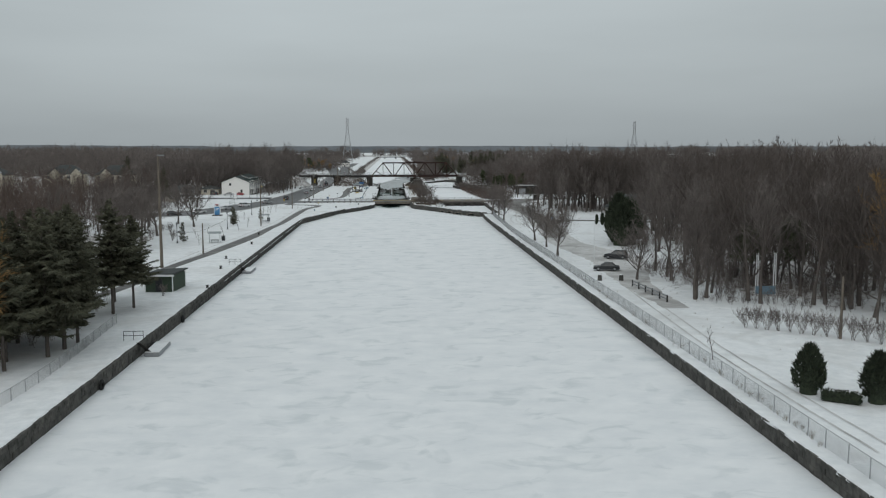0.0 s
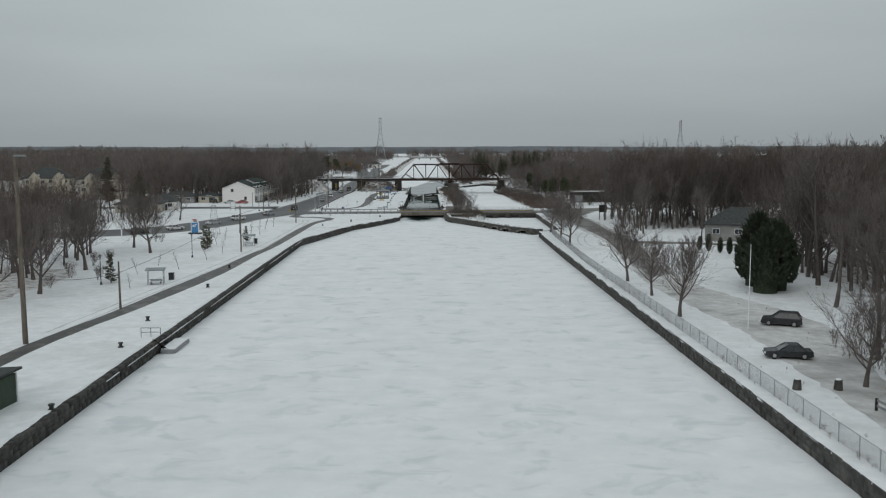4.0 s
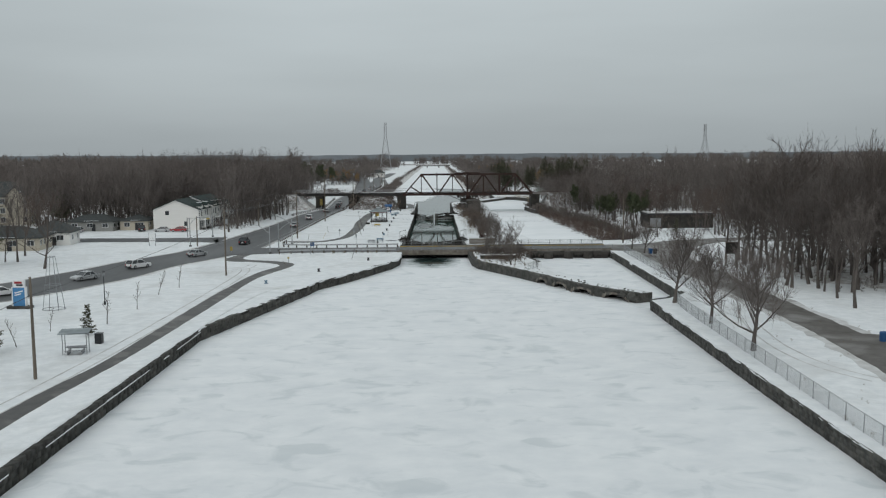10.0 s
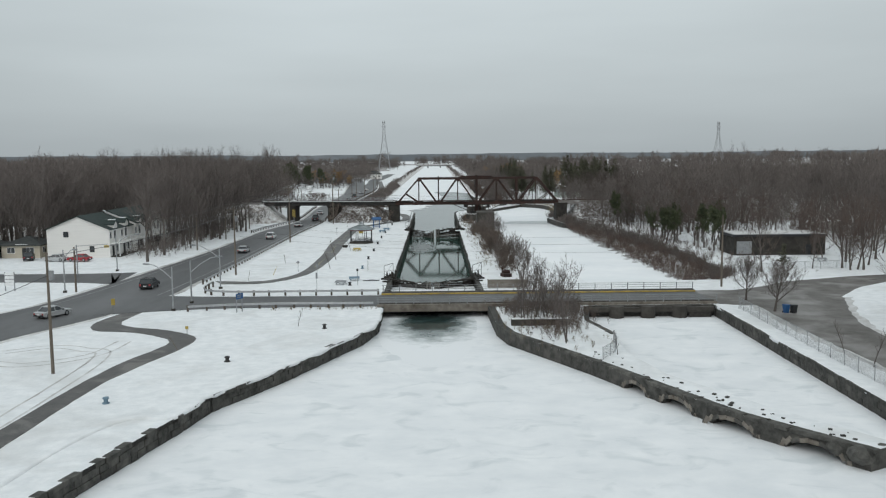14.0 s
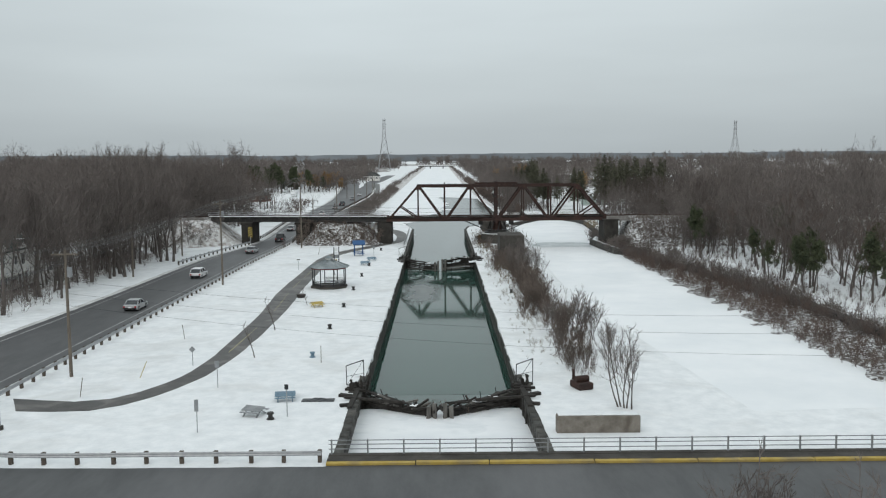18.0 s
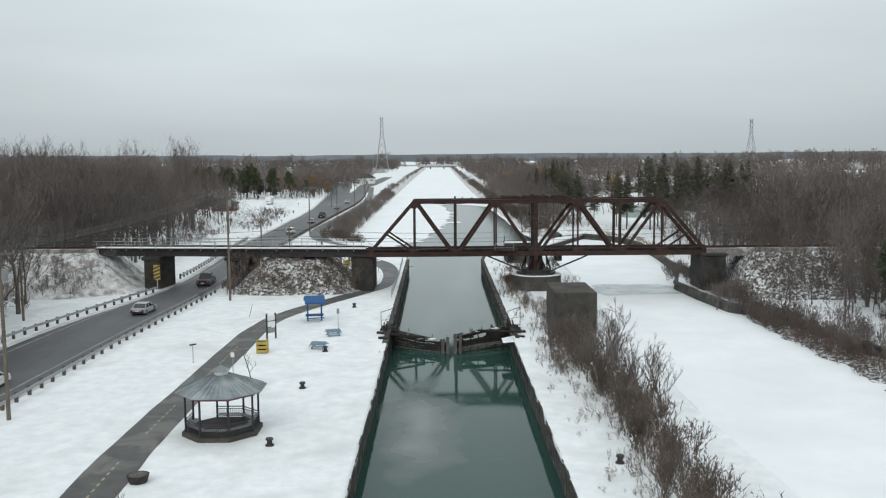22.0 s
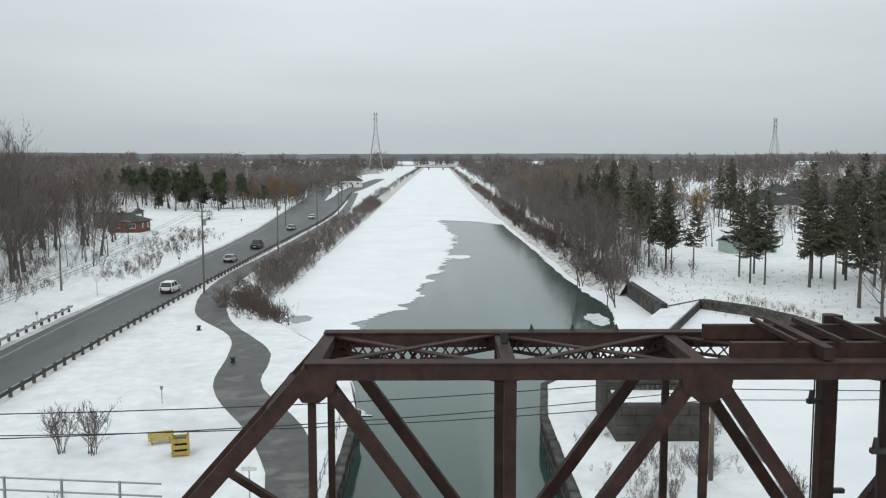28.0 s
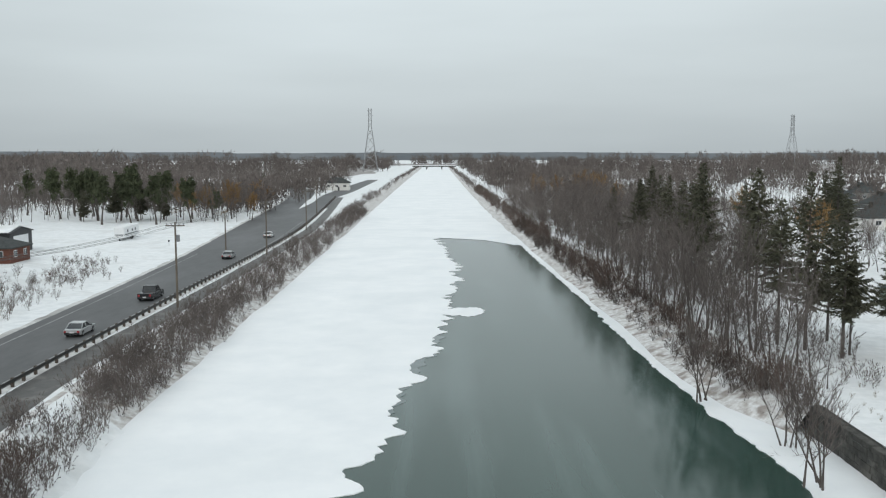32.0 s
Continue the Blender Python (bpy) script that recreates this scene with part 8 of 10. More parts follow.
# ---- the lock side ----
gz = thing("gazebo", at(-18.1, 453.6, GZ, 22.5), "octagonal gazebo with a grey tin roof", "gazebo")
part("floor", tube(bmesh.new(), (0, 0, -0.1), (0, 0, 0.3), 2.95, n=8), CONCRETE, gz)
for k in range(8):
    a, b = math.tau * k / 8, math.tau * (k + 1) / 8
    pa, pb = Vector((2.65 * math.cos(a), 2.65 * math.sin(a), 0)), Vector((2.65 * math.cos(b), 2.65 * math.sin(b), 0))
    part("post", tube(bmesh.new(), pa + Vector((0, 0, 0.3)), pa + Vector((0, 0, 3.3)), 0.08, n=8), DARK, gz)
    part("fascia", bar(bmesh.new(), pa * 1.06 + Vector((0, 0, 3.2)), pb * 1.06 + Vector((0, 0, 3.2)), 0.08, 0.42), MAROON, gz)
    if k != 2:
        rl = part("railing", bar(bmesh.new(), pa + Vector((0, 0, 1.2)), pb + Vector((0, 0, 1.2)), 0.06), DARK, gz)
        part("bottom_rail", bar(bmesh.new(), pa + Vector((0, 0, 0.45)), pb + Vector((0, 0, 0.45)), 0.05), DARK, rl)
        part("mid_rail", bar(bmesh.new(), pa + Vector((0, 0, 1.02)), pb + Vector((0, 0, 1.02)), 0.04), DARK, rl)
        for j in range(1, 14):
            q = pa.lerp(pb, j / 14)
            part("baluster", boxes((q.x - 0.015, q.x + 0.015, q.y - 0.015, q.y + 0.015, 0.45, 1.02)), DARK, rl)
        part("seat", bar(bmesh.new(), pa * 0.86 + Vector((0, 0, 0.72)), pb * 0.86 + Vector((0, 0, 0.72)), 0.4, 0.06), GREY, gz)
    bm = bmesh.new()
    ra, rb = 3.35, 0.62
    q = [Vector((ra * math.cos(a), ra * math.sin(a), 3.3)), Vector((ra * math.cos(b), ra * math.sin(b), 3.3)), Vector((rb * math.cos(b), rb * math.sin(b), 4.35)), Vector((rb * math.cos(a), rb * math.sin(a), 4.35))]
    up = [bm.verts.new(v) for v in q]
    dn = [bm.verts.new(v - Vector((0, 0, 0.08))) for v in q]
    bm.faces.new(up)
    bm.faces.new(dn[::-1])
    for i in range(4):
        bm.faces.new((up[i], dn[i], dn[(i + 1) % 4], up[(i + 1) % 4]))
    rf = part("roof_panel", bm, TINROOF, gz)
    for j in range(1, 6):
        t = j / 6
        lo_, hi_ = q[0].lerp(q[1], t), q[3].lerp(q[2], t)
        part("seam", bar(bmesh.new(), lo_ + Vector((0, 0, 0.02)), hi_ + Vector((0, 0, 0.02)), 0.035, 0.05), TINROOF, rf)
part("cupola", tube(bmesh.new(), (0, 0, 4.3), (0, 0, 4.62), 0.5, n=8), WHITE, gz)
part("cupola_roof", tube(bmesh.new(), (0, 0, 4.62), (0, 0, 5.0), 0.7, 0.04, 8), TINROOF, gz)
kiosk = thing("blue_picnic_kiosk", at(-17.6, 498.4, GZ, 12), "bright blue wooden roofed picnic table", "shelter")
part("roof", gable_roof(-1.1, 1.1, -1.4, 1.4, 2.6, 0.55, 0.15, "x"), BLUE, kiosk)
for x in (-0.85, 0.85):
    for y in (-0.25, 0.25):
        part("post", boxes((x - 0.08, x + 0.08, y - 0.08, y + 0.08, 0, 2.75)), BLUE, kiosk)
    part("brace", bar(bmesh.new(), (x, -0.2, 2.0), (x, -1.0, 2.5), 0.08), BLUE, kiosk)
part("table_top", boxes((-1.1, 1.1, -0.4, 0.4, 0.72, 0.8)), BLUE, kiosk)
for y in (-0.85, 0.85):
    part("bench", boxes((-1.1, 1.1, y - 0.14, y + 0.14, 0.42, 0.5)), BLUE, kiosk)


def fallen_table(x, y, rot, m, label):
    """A picnic table, stacked or tipped on the snow."""
    t = thing("picnic_table", at(x, y, GZ, rot), label, "table", "picnic tables")
    for k in range(4):
        part("slat", box(bmesh.new(), -0.85, 0.85, -0.44 + k * 0.22, -0.25 + k * 0.22, 0.55, 0.6, Matrix.Rotation(radians(14), 4, "X")), m, t)
    for sx in (-0.6, 0.6):
        part("leg", bar(bmesh.new(), (sx, -0.7, 0), (sx, 0.25, 0.6), 0.09), m, t)
        part("leg", bar(bmesh.new(), (sx, 0.7, 0), (sx, -0.25, 0.6), 0.09), m, t)
    for y2 in (-0.72, 0.72):
        part("bench_slat", boxes((-0.85, 0.85, y2 - 0.13, y2 + 0.13, 0.33, 0.38)), m, t)


fallen_table(-14.2, 489.1, 20, STEELBLUE, "grey-blue picnic table on the snow")
fallen_table(-14.9, 482.3, -10, STEELBLUE, "grey-blue picnic table on the snow")
fallen_table(-13.7, 388.5, 8, STEELBLUE, "grey-blue picnic table near the lock gate")
fallen_table(-15.4, 384.2, -20, GREY, "grey picnic table on the snow")
fallen_table(-17.5, 435.2, 30, YELLOW, "yellow picnic table on the snow")
fallen_table(-21.6, 556.3, 20, YELLOW, "yellow picnic table by the path")


def crate(x, y, rot):
    c = thing("yellow_bin_crate", at(x, y, GZ, rot), "yellow slatted wooden litter crate", "bin", "yellow crates")
    for k in range(3):
        z = 0.1 + k * 0.42
        for sx in (-0.55, 0.55):
            part("slat", boxes((sx - 0.03, sx + 0.03, -0.55, 0.55, z, z + 0.26)), YELLOW, c)
            part("slat", boxes((-0.55, 0.55, sx - 0.03, sx + 0.03, z, z + 0.26)), YELLOW, c)
    for sx in (-0.5, 0.5):
        for sy in (-0.5, 0.5):
            part("corner_post", boxes((sx - 0.06, sx + 0.06, sy - 0.06, sy + 0.06, 0, 1.35)), YELLOW, c)
    part("liner", tube(bmesh.new(), (0, 0, 0.05), (0, 0, 1.1), 0.4, n=12), DARK, c)


crate(-20.5, 480.4, 5)
crate(-19.4, 553.6, 15)
tub = thing("dead_planter", at(-20.9, 443.3), "low planter full of dead brown stalks", "planter")
part("tub", tube(bmesh.new(), (0, 0, 0), (0, 0, 0.5), 0.55, 0.7, 14), TIMBER, tub)
part("soil", tube(bmesh.new(), (0, 0, 0.45), (0, 0, 0.52), 0.6, 0.55, 14), BARK, tub)
nb = thing("notice_board", at(-20.9, 487.4, GZ, 40), "narrow dark notice board on two posts", "sign")
for x in (-0.55, 0.55):
    part("post", boxes((x - 0.07, x + 0.07, -0.07, 0.07, 0, 2.9)), DARK, nb)
for k in range(3):
    part("board", boxes((-0.5, 0.5, -0.04, 0.04, 0.7 + k * 0.7, 1.25 + k * 0.7)), WHITE if k else GREY, nb)
tarp = thing("black_tarpaulin", at(-10.9, 388.2), "crumpled black tarpaulin on the snow", "tarpaulin")
bm = bmesh.new()
bmesh.ops.create_grid(bm, x_segments=14, y_segments=6, size=1.0)
for v in bm.verts:
    v.co = Vector((v.co.x * 1.35, v.co.y * 0.45, 0.05 + 0.16 * abs(noise.noise(v.co * 2.2 + Vector((5, 0, 0)))) * (1.2 - abs(v.co.x))))
bmesh.ops.solidify(bm, geom=bm.faces[:], thickness=0.03)
part("sheet", bm, DARK, tarp)
wn_ = thing("iron_winch", at(11.6, 391.5, GZ, 20), "rusty iron winch beside the lock", "winch")
part("winch_bed", boxes((-0.7, 0.7, -0.9, 0.9, 0, 0.6), bevel=0.08), RUST, wn_)
part("winch_drum", tube(bmesh.new(), (-0.6, 0, 0.8), (0.6, 0, 0.8), 0.32, n=12), RUST, wn_)
part("winch_post", tube(bmesh.new(), (-0.3, 0.9, 0), (-0.3, 0.9, 1.5), 0.14, n=8), RUST, wn_)

# ---- east bank ----
for x, y in ((34.5, 144.2), (38.0, 143.9)):
    s = thing("gate_stone", at(x, y), "rough grey gate stone in the snow", "stone", "gate stones")
    bm = tube(bmesh.new(), (0, 0, -0.1), (0, 0, 0.95), 0.42, 0.32, 9)
    for v in bm.verts:
        v.co *= 1 + 0.12 * noise.noise(v.co * 3 + Vector((x, y, 0)))
    part("stone_body", bm, STONE, s)
    part("snow_cap", tube(bmesh.new(), (0, 0, 0.93), (0, 0, 1.02), 0.3, 0.2, 9), SNOW, s)
wf = thing("culvert_railing", Matrix.Identity(4), "grey wooden culvert railing by the lane", "railing")
for k in range(6):
    q = Vector((38.2, 137.6, 0)).lerp(Vector((39.2, 122.8, 0)), k / 5)
    part("post", boxes((q.x - 0.09, q.x + 0.09, q.y - 0.09, q.y + 0.09, GZ - 0.2, GZ + 1.05)), TIMBER, wf)
for z in (0.45, 0.9):
    part("rail", bar(bmesh.new(), (38.2, 137.6, GZ + z), (39.2, 122.8, GZ + z), 0.06, 0.2), GREY, wf)
fp = thing("flagpole", at(39.4, 170), "thin white flagpole without a flag", "flagpole")
part("pole", tube(bmesh.new(), (0, 0, -0.2), (0, 0, 9.9), 0.07, 0.04, 8), WHITE, fp)
part("finial", tube(bmesh.new(), (0, 0, 9.9), (0, 0, 10.05), 0.08, n=8), GALV, fp)
gs = thing("gate_sign", at(55.3, 127.2, GZ, -4), "pale panel between two tall white posts", "sign")
for x in (-1.3, 1.3):
    for dx in (-0.18, 0.18):
        part("post", tube(bmesh.new(), (x + dx, 0, -0.1), (x + dx * 0.6, 0, 6.4), 0.09, n=8), WHITE, gs)
part("panel", boxes((-1.5, 1.5, -0.1, 0.1, 0.3, 1.5), bevel=0.03), STEELBLUE, gs)
for dz in (0.0, 0.5):
    wire([(56.6, 127.2, GZ + 6.2 - dz), (51.6, 97.6, GZ + 6.6 - dz)], 0.025, 0.8)
for k in range(2):
    w = thing("wheelie_bin", at(44.3 + 0.9 * k, 354.2 - 0.2 * k, GZ, 10), "blue wheeled refuse bin" if k == 0 else "dark wheeled refuse bin by lane", "bin", "wheeled bins")
    bm = bmesh.new()
    lo = [bm.verts.new(p) for p in ((-0.25, -0.28, 0.08), (0.25, -0.28, 0.08), (0.25, 0.28, 0.08), (-0.25, 0.28, 0.08))]
    hi = [bm.verts.new(p) for p in ((-0.32, -0.4, 1.05), (0.32, -0.4, 1.05), (0.32, 0.36, 1.05), (-0.32, 0.36, 1.05))]
    for i in range(4):
        bm.faces.new((lo[i], lo[(i + 1) % 4], hi[(i + 1) % 4], hi[i]))
    bm.faces.new(hi)
    bm.faces.new(lo[::-1])
    part("bin_body", bm, BLUE if k == 0 else DARK, w)
    part("bin_lid", boxes((-0.34, 0.34, -0.42, 0.4, 1.05, 1.13), bevel=0.03), BLUE if k == 0 else DARK, w)
    for sx in (-0.27, 0.27):
        part("wheel", tube(bmesh.new(), (sx - 0.03, 0.3, 0.12), (sx + 0.03, 0.3, 0.12), 0.12, n=10), RUBBER, w)
w = thing("blue_barrel", at(48.5, 266.5), "blue bin beside the park lane", "bin")
part("bin_body", tube(bmesh.new(), (0, 0, 0), (0, 0, 1.0), 0.35, 0.38, 12), BLUE, w)
part("bin_lid", tube(bmesh.new(), (0, 0, 1.0), (0, 0, 1.1), 0.4, 0.3, 12), BLUE, w)
ps = thing("park_sign", at(54.1, 333.5, GZ, 10), "large dark brown park notice board", "sign")
for x in (-1.0, 1.0):
    part("post", boxes((x - 0.1, x + 0.1, -0.1, 0.1, 0, 4.4)), POLE, ps)
part("panel", boxes((-1.2, 1.2, -0.16, -0.1, 2.2, 4.3)), TIMBER, ps)
part("panel_frame", boxes((-1.3, 1.3, -0.2, 0.0, 4.3, 4.45)), POLE, ps)
for x, y, rot in ((66, 410, 10), (72, 408, -5)):
    fallen_table(x, y, rot, GREY, "grey picnic table in the park")
cv = thing("caravan", at(-77.2, 781.5, GZ, 4), "long white travel caravan on the snow", "caravan")
part("body", boxes((-1.25, 1.25, -6.5, 6.5, 0.6, 3.4), bevel=0.2), WHITE, cv)
part("stripe", boxes((1.25, 1.262, -5.5, 5.0, 1.3, 1.6)), GREY, cv)
part("stripe", boxes((-0.9, 0.9, -6.515, -6.5, 1.3, 1.6)), GREY, cv)
for y in (-3.6, 0.5, 3.2):
    part("window", boxes((1.25, 1.27, y - 0.6, y + 0.6, 1.9, 2.6)), GLASS, cv)
for y in (-0.5, 0.5):
    for sx in (-1.15, 1.15):
        part("wheel", tube(bmesh.new(), (sx - 0.1, y, 0.36), (sx + 0.1, y, 0.36), 0.36, n=12), RUBBER, cv)
part("support_leg", boxes((-0.1, 0.1, -6.2, -6.0, 0, 0.6)), STEEL, cv)
part("support_leg", boxes((-0.1, 0.1, 5.8, 6.0, 0, 0.6)), STEEL, cv)


# ---- lattice power towers ----
def power_tower(x, y, h, w, label):
    t = thing("power_tower", at(x, y), label, "pylon", "power towers")
    lv = [0, 0.14, 0.28, 0.42, 0.55, 0.67, 0.78, 0.88, 1.0]
    ww = [w * max(0.1, 1 - 1.15 * k if k < 0.7 else 0.2 - 0.1 * (k - 0.7)) / 2 for k in lv]
    cs = ((-1, -1), (1, -1), (1, 1), (-1, 1))
    th = 0.42
    for sx, sy in cs:
        for i in range(8):
            part("leg", bar(bmesh.new(), (sx * ww[i], sy * ww[i], h * lv[i]), (sx * ww[i + 1], sy * ww[i + 1], h * lv[i + 1]), th), GALV, t)
    for i in range(8):
        for (ax, ay), (bx, by) in zip(cs, cs[1:] + cs[:1]):
            bm = bmesh.new()
            bar(bm, (ax * ww[i], ay * ww[i], h * lv[i]), (bx * ww[i + 1], by * ww[i + 1], h * lv[i + 1]), 0.22)
            part("brace", bm, GALV, t)
            part("brace", bar(bmesh.new(), (bx * ww[i], by * ww[i], h * lv[i]), (ax * ww[i + 1], ay * ww[i + 1], h * lv[i + 1]), 0.22), GALV, t)
    for k, a in ((0.88, 0.10), (0.96, 0.07)):
        for s in (-1, 1):
            part("crossarm", bar(bmesh.new(), (0, 0, h * k), (s * w * a * 2.2, 0, h * k + 0.6), 0.4), GALV, t)


power_tower(-85.8, 1680, 78.5, 19, "tall grey lattice power tower far away")
power_tower(493.6, 1814, 76.5, 19, "tall grey lattice power tower far away")


# ---- single trees ----
random.seed(21)
MAPLES = [make_tree("maple_tree", 100 + i, 10, "bare spreading maple on the snowy bank", first=0.2, limbs=14, branches=9, twigs=9, fine=4, spread=0.6, wide=1.7, lean=-0.15, trunk_r=0.23) for i in range(3)]
TALL = [make_tree("tall_tree", 200 + i, 20, "tall bare tree with a thin crown", first=0.38, limbs=13, branches=7, twigs=8, fine=4, spread=0.34, wide=1.9, trunk_r=0.24) for i in range(3)]
SAPS = [make_tree("sapling", 300 + i, 5, "thin bare sapling in the snow", first=0.3, limbs=7, branches=3, twigs=3, fine=1, spread=0.25, trunk_r=0.05) for i in range(2)]
BUSH = [shrub("bare_shrub", 400 + i, 4.5, "bare brown shrub in the snow", stems=8, stem_r=0.022, dense=5) for i in range(3)]
BUSH_RED = [shrub("brown_shrub", 430 + i, 4.0, "dense reddish-brown bare shrub", stems=9, twig=SHRUB_TWIG, wide=1.0, spread=0.42, dense=6, stem_r=0.016) for i in range(2)]
BUNCH = [make_tree("multi_stem_tree", 450 + i, 8, "bare multi-stemmed tree on the island", stems=5, limbs=6, branches=4, twigs=5, fine=3, spread=0.33, trunk_r=0.05, wide=1.2) for i in range(2)]
SPRUCE = [conifer("spruce_tree", 500 + i, 16, 5.6, "tall dark spruce with a bare lower trunk", trunk=2.6 + 0.8 * i, boughs=210, ragged=0.6, fine=1.1) for i in range(4)]
SPRUCE_OPEN = [conifer("spruce_tree", 510 + i, 16, 5.0, "tall olive spruce with a long bare lower trunk", trunk=4.2 + 0.9 * i, boughs=125, ragged=0.65, fine=0.8) for i in range(3)]
YOUNG = [conifer("young_spruce", 520 + i, 5, 1.5, "small dark spruce on the snow", trunk=0.4, boughs=60) for i in range(2)]
PINES = [pine_tree("pine_tree", 540 + i, 9, "dark green pine with an uneven crown") for i in range(2)]
CEDARS = [cedar_shrub("cedar_shrub", 560, 4.6, 1.35, "large egg-shaped dark cedar shrub"), cedar_shrub("slim_cedar", 561, 3.2, 0.42, "slim dark cedar beside the lane")]
WILLOW = [make_tree("willow_tree", 580 + i, 13, "golden-brown bare willow in winter", twig=TWIG_GOLD, first=0.25, limbs=10, branches=7, twigs=9, fine=4, spread=0.48, droop=0.05, wide=4.0) for i in range(2)]

for i, (x, y, h) in enumerate(((33.9, 208.8, 9.8), (34.3, 194.8, 8.0), (33.8, 178.6, 10), (33.1, 262.7, 10.6), (33.3, 277.8, 9.2), (33.0, 293.2, 10.0), (46, 126, 11), (-84.3, 685.7, 10), (-82, 695.3, 9), (-79.6, 706, 8.5), (-82, 668.7, 10), (-90, 691, 11), (-94, 680, 11), (42.7, 364.3, 6.2), (43.3, 355.3, 6.6), (-55.6, 251.8, 12), (-62.4, 262.2, 11), (-55.7, 199.5, 12.5), (-57.5, 185, 13), (-63, 214, 12), (-66, 240, 11), (40.9, 144.8, 9), (44.5, 126, 10), (-59, 226, 13), (-70, 222, 13), (-68, 252, 12), (-74, 238, 14), (-61, 205, 13), (-70, 190, 14))):
    put(MAPLES[i % 3], x, y, s=h / 10)
for x, y, h in ((-41.1, 240.3, 4), (-40.5, 250.7, 4), (-45.7, 267.9, 4.2), (-45.8, 276.6, 3.6), (-40.6, 291.9, 4.6), (-41.7, 304.7, 4.8), (-40.7, 312, 4.4), (-40.7, 281.1, 5.2), (-43.9, 204.2, 3.4), (-48.2, 220.9, 3.6), (-47.7, 231.1, 3), (-42.5, 226, 4), (-16.8, 349, 3), (-18.8, 467.3, 4.4), (-19.0, 436.5, 3.2), (-20.2, 419, 5.0), (-19.6, 404.5, 4.6), (33.4, 88.6, 4.2), (41, 330.5, 4.5), (41.3, 325.2, 4.8), (41.2, 317.5, 5.2), (18.4, 331.8, 3.0)):
    put(SAPS[int(x * 7) % 2], x, y, s=h / 5)
for x, y, h, k in ((14.3, 338, 7, 0), (12.9, 349.5, 10, 1), (10.6, 347.7, 9.5, 0), (14.4, 348.5, 9.3, 1), (14.2, 385.4, 8.4, 0), (12.5, 465.8, 8.4, 1), (13.3, 460.4, 7, 0), (11.6, 467, 6, 1), (15.4, 503.5, 6, 0), (23.2, 622, 10, 1), (21.9, 642, 9, 0), (24.6, 630, 8, 1), (15.2, 457.6, 7, 1)):
    put(BUNCH[k], x, y, s=h / 8, z=GZ if x < 20 else 0.2)
for i, (x, y, h) in enumerate(((11.8, 397.5, 3.4), (13.2, 398.5, 4.4), (12.2, 402, 3.8), (13.4, 404.5, 5), (12.0, 409, 4), (13.0, 412, 5.2), (13.6, 416, 5), (14.4, 420, 4.2), (9.6, 426, 4), (11.2, 427, 6.2), (12.3, 430, 6), (11.0, 433, 5.4), (12.6, 436, 5.6), (11.2, 440, 5.2), (12.4, 444, 5.4), (11.4, 448, 4.8), (12.8, 451, 5.2), (11.6, 455, 4.6), (12.9, 459, 5), (11.4, 463, 4.2), (12.6, 467, 4.6), (11.2, 471, 3.8), (12.8, 475, 4.4), (11.4, 480, 3.8), (12.2, 484, 4.2), (10.6, 487, 3.2))):
    put(BUSH_RED[i % 2], x, y, s=h / 4.0 * 0.85)
for i, (x, y, h) in enumerate(((14, 411.9, 6.4), (15.9, 411.8, 5), (12.5, 415.6, 4.4), (13.4, 418, 4), (16.5, 405, 3.6), (11.3, 405, 3), (11.6, 482, 4), (9.9, 484, 2.6), (12.5, 455, 4), (13.8, 470, 4.4), (16.8, 350.3, 4), (15, 357.3, 4.4), (10.6, 358, 3.4), (9.6, 352, 2.6), (-25.4, 553.5, 4.2), (-27.6, 553.8, 3.8), (-35.8, 514, 2), (16, 553, 3.2), (14, 547, 3), (17.5, 542, 3.5), (-57.9, 216.3, 3.4), (-59.7, 231.3, 3.2), (-58.2, 236, 3), (-56.5, 205, 2.6), (-54, 175, 3), (-52.5, 170, 2.6), (-59.8, 273.7, 2.4), (-61.5, 275, 2.2), (-52, 213, 3), (-34, 133, 2.2), (10, 515, 2.6), (9.3, 506, 2.0), (14.5, 500, 3), (13.8, 485.5, 3.6))):
    put(BUSH[i % 3], x, y, s=h / 4.5)
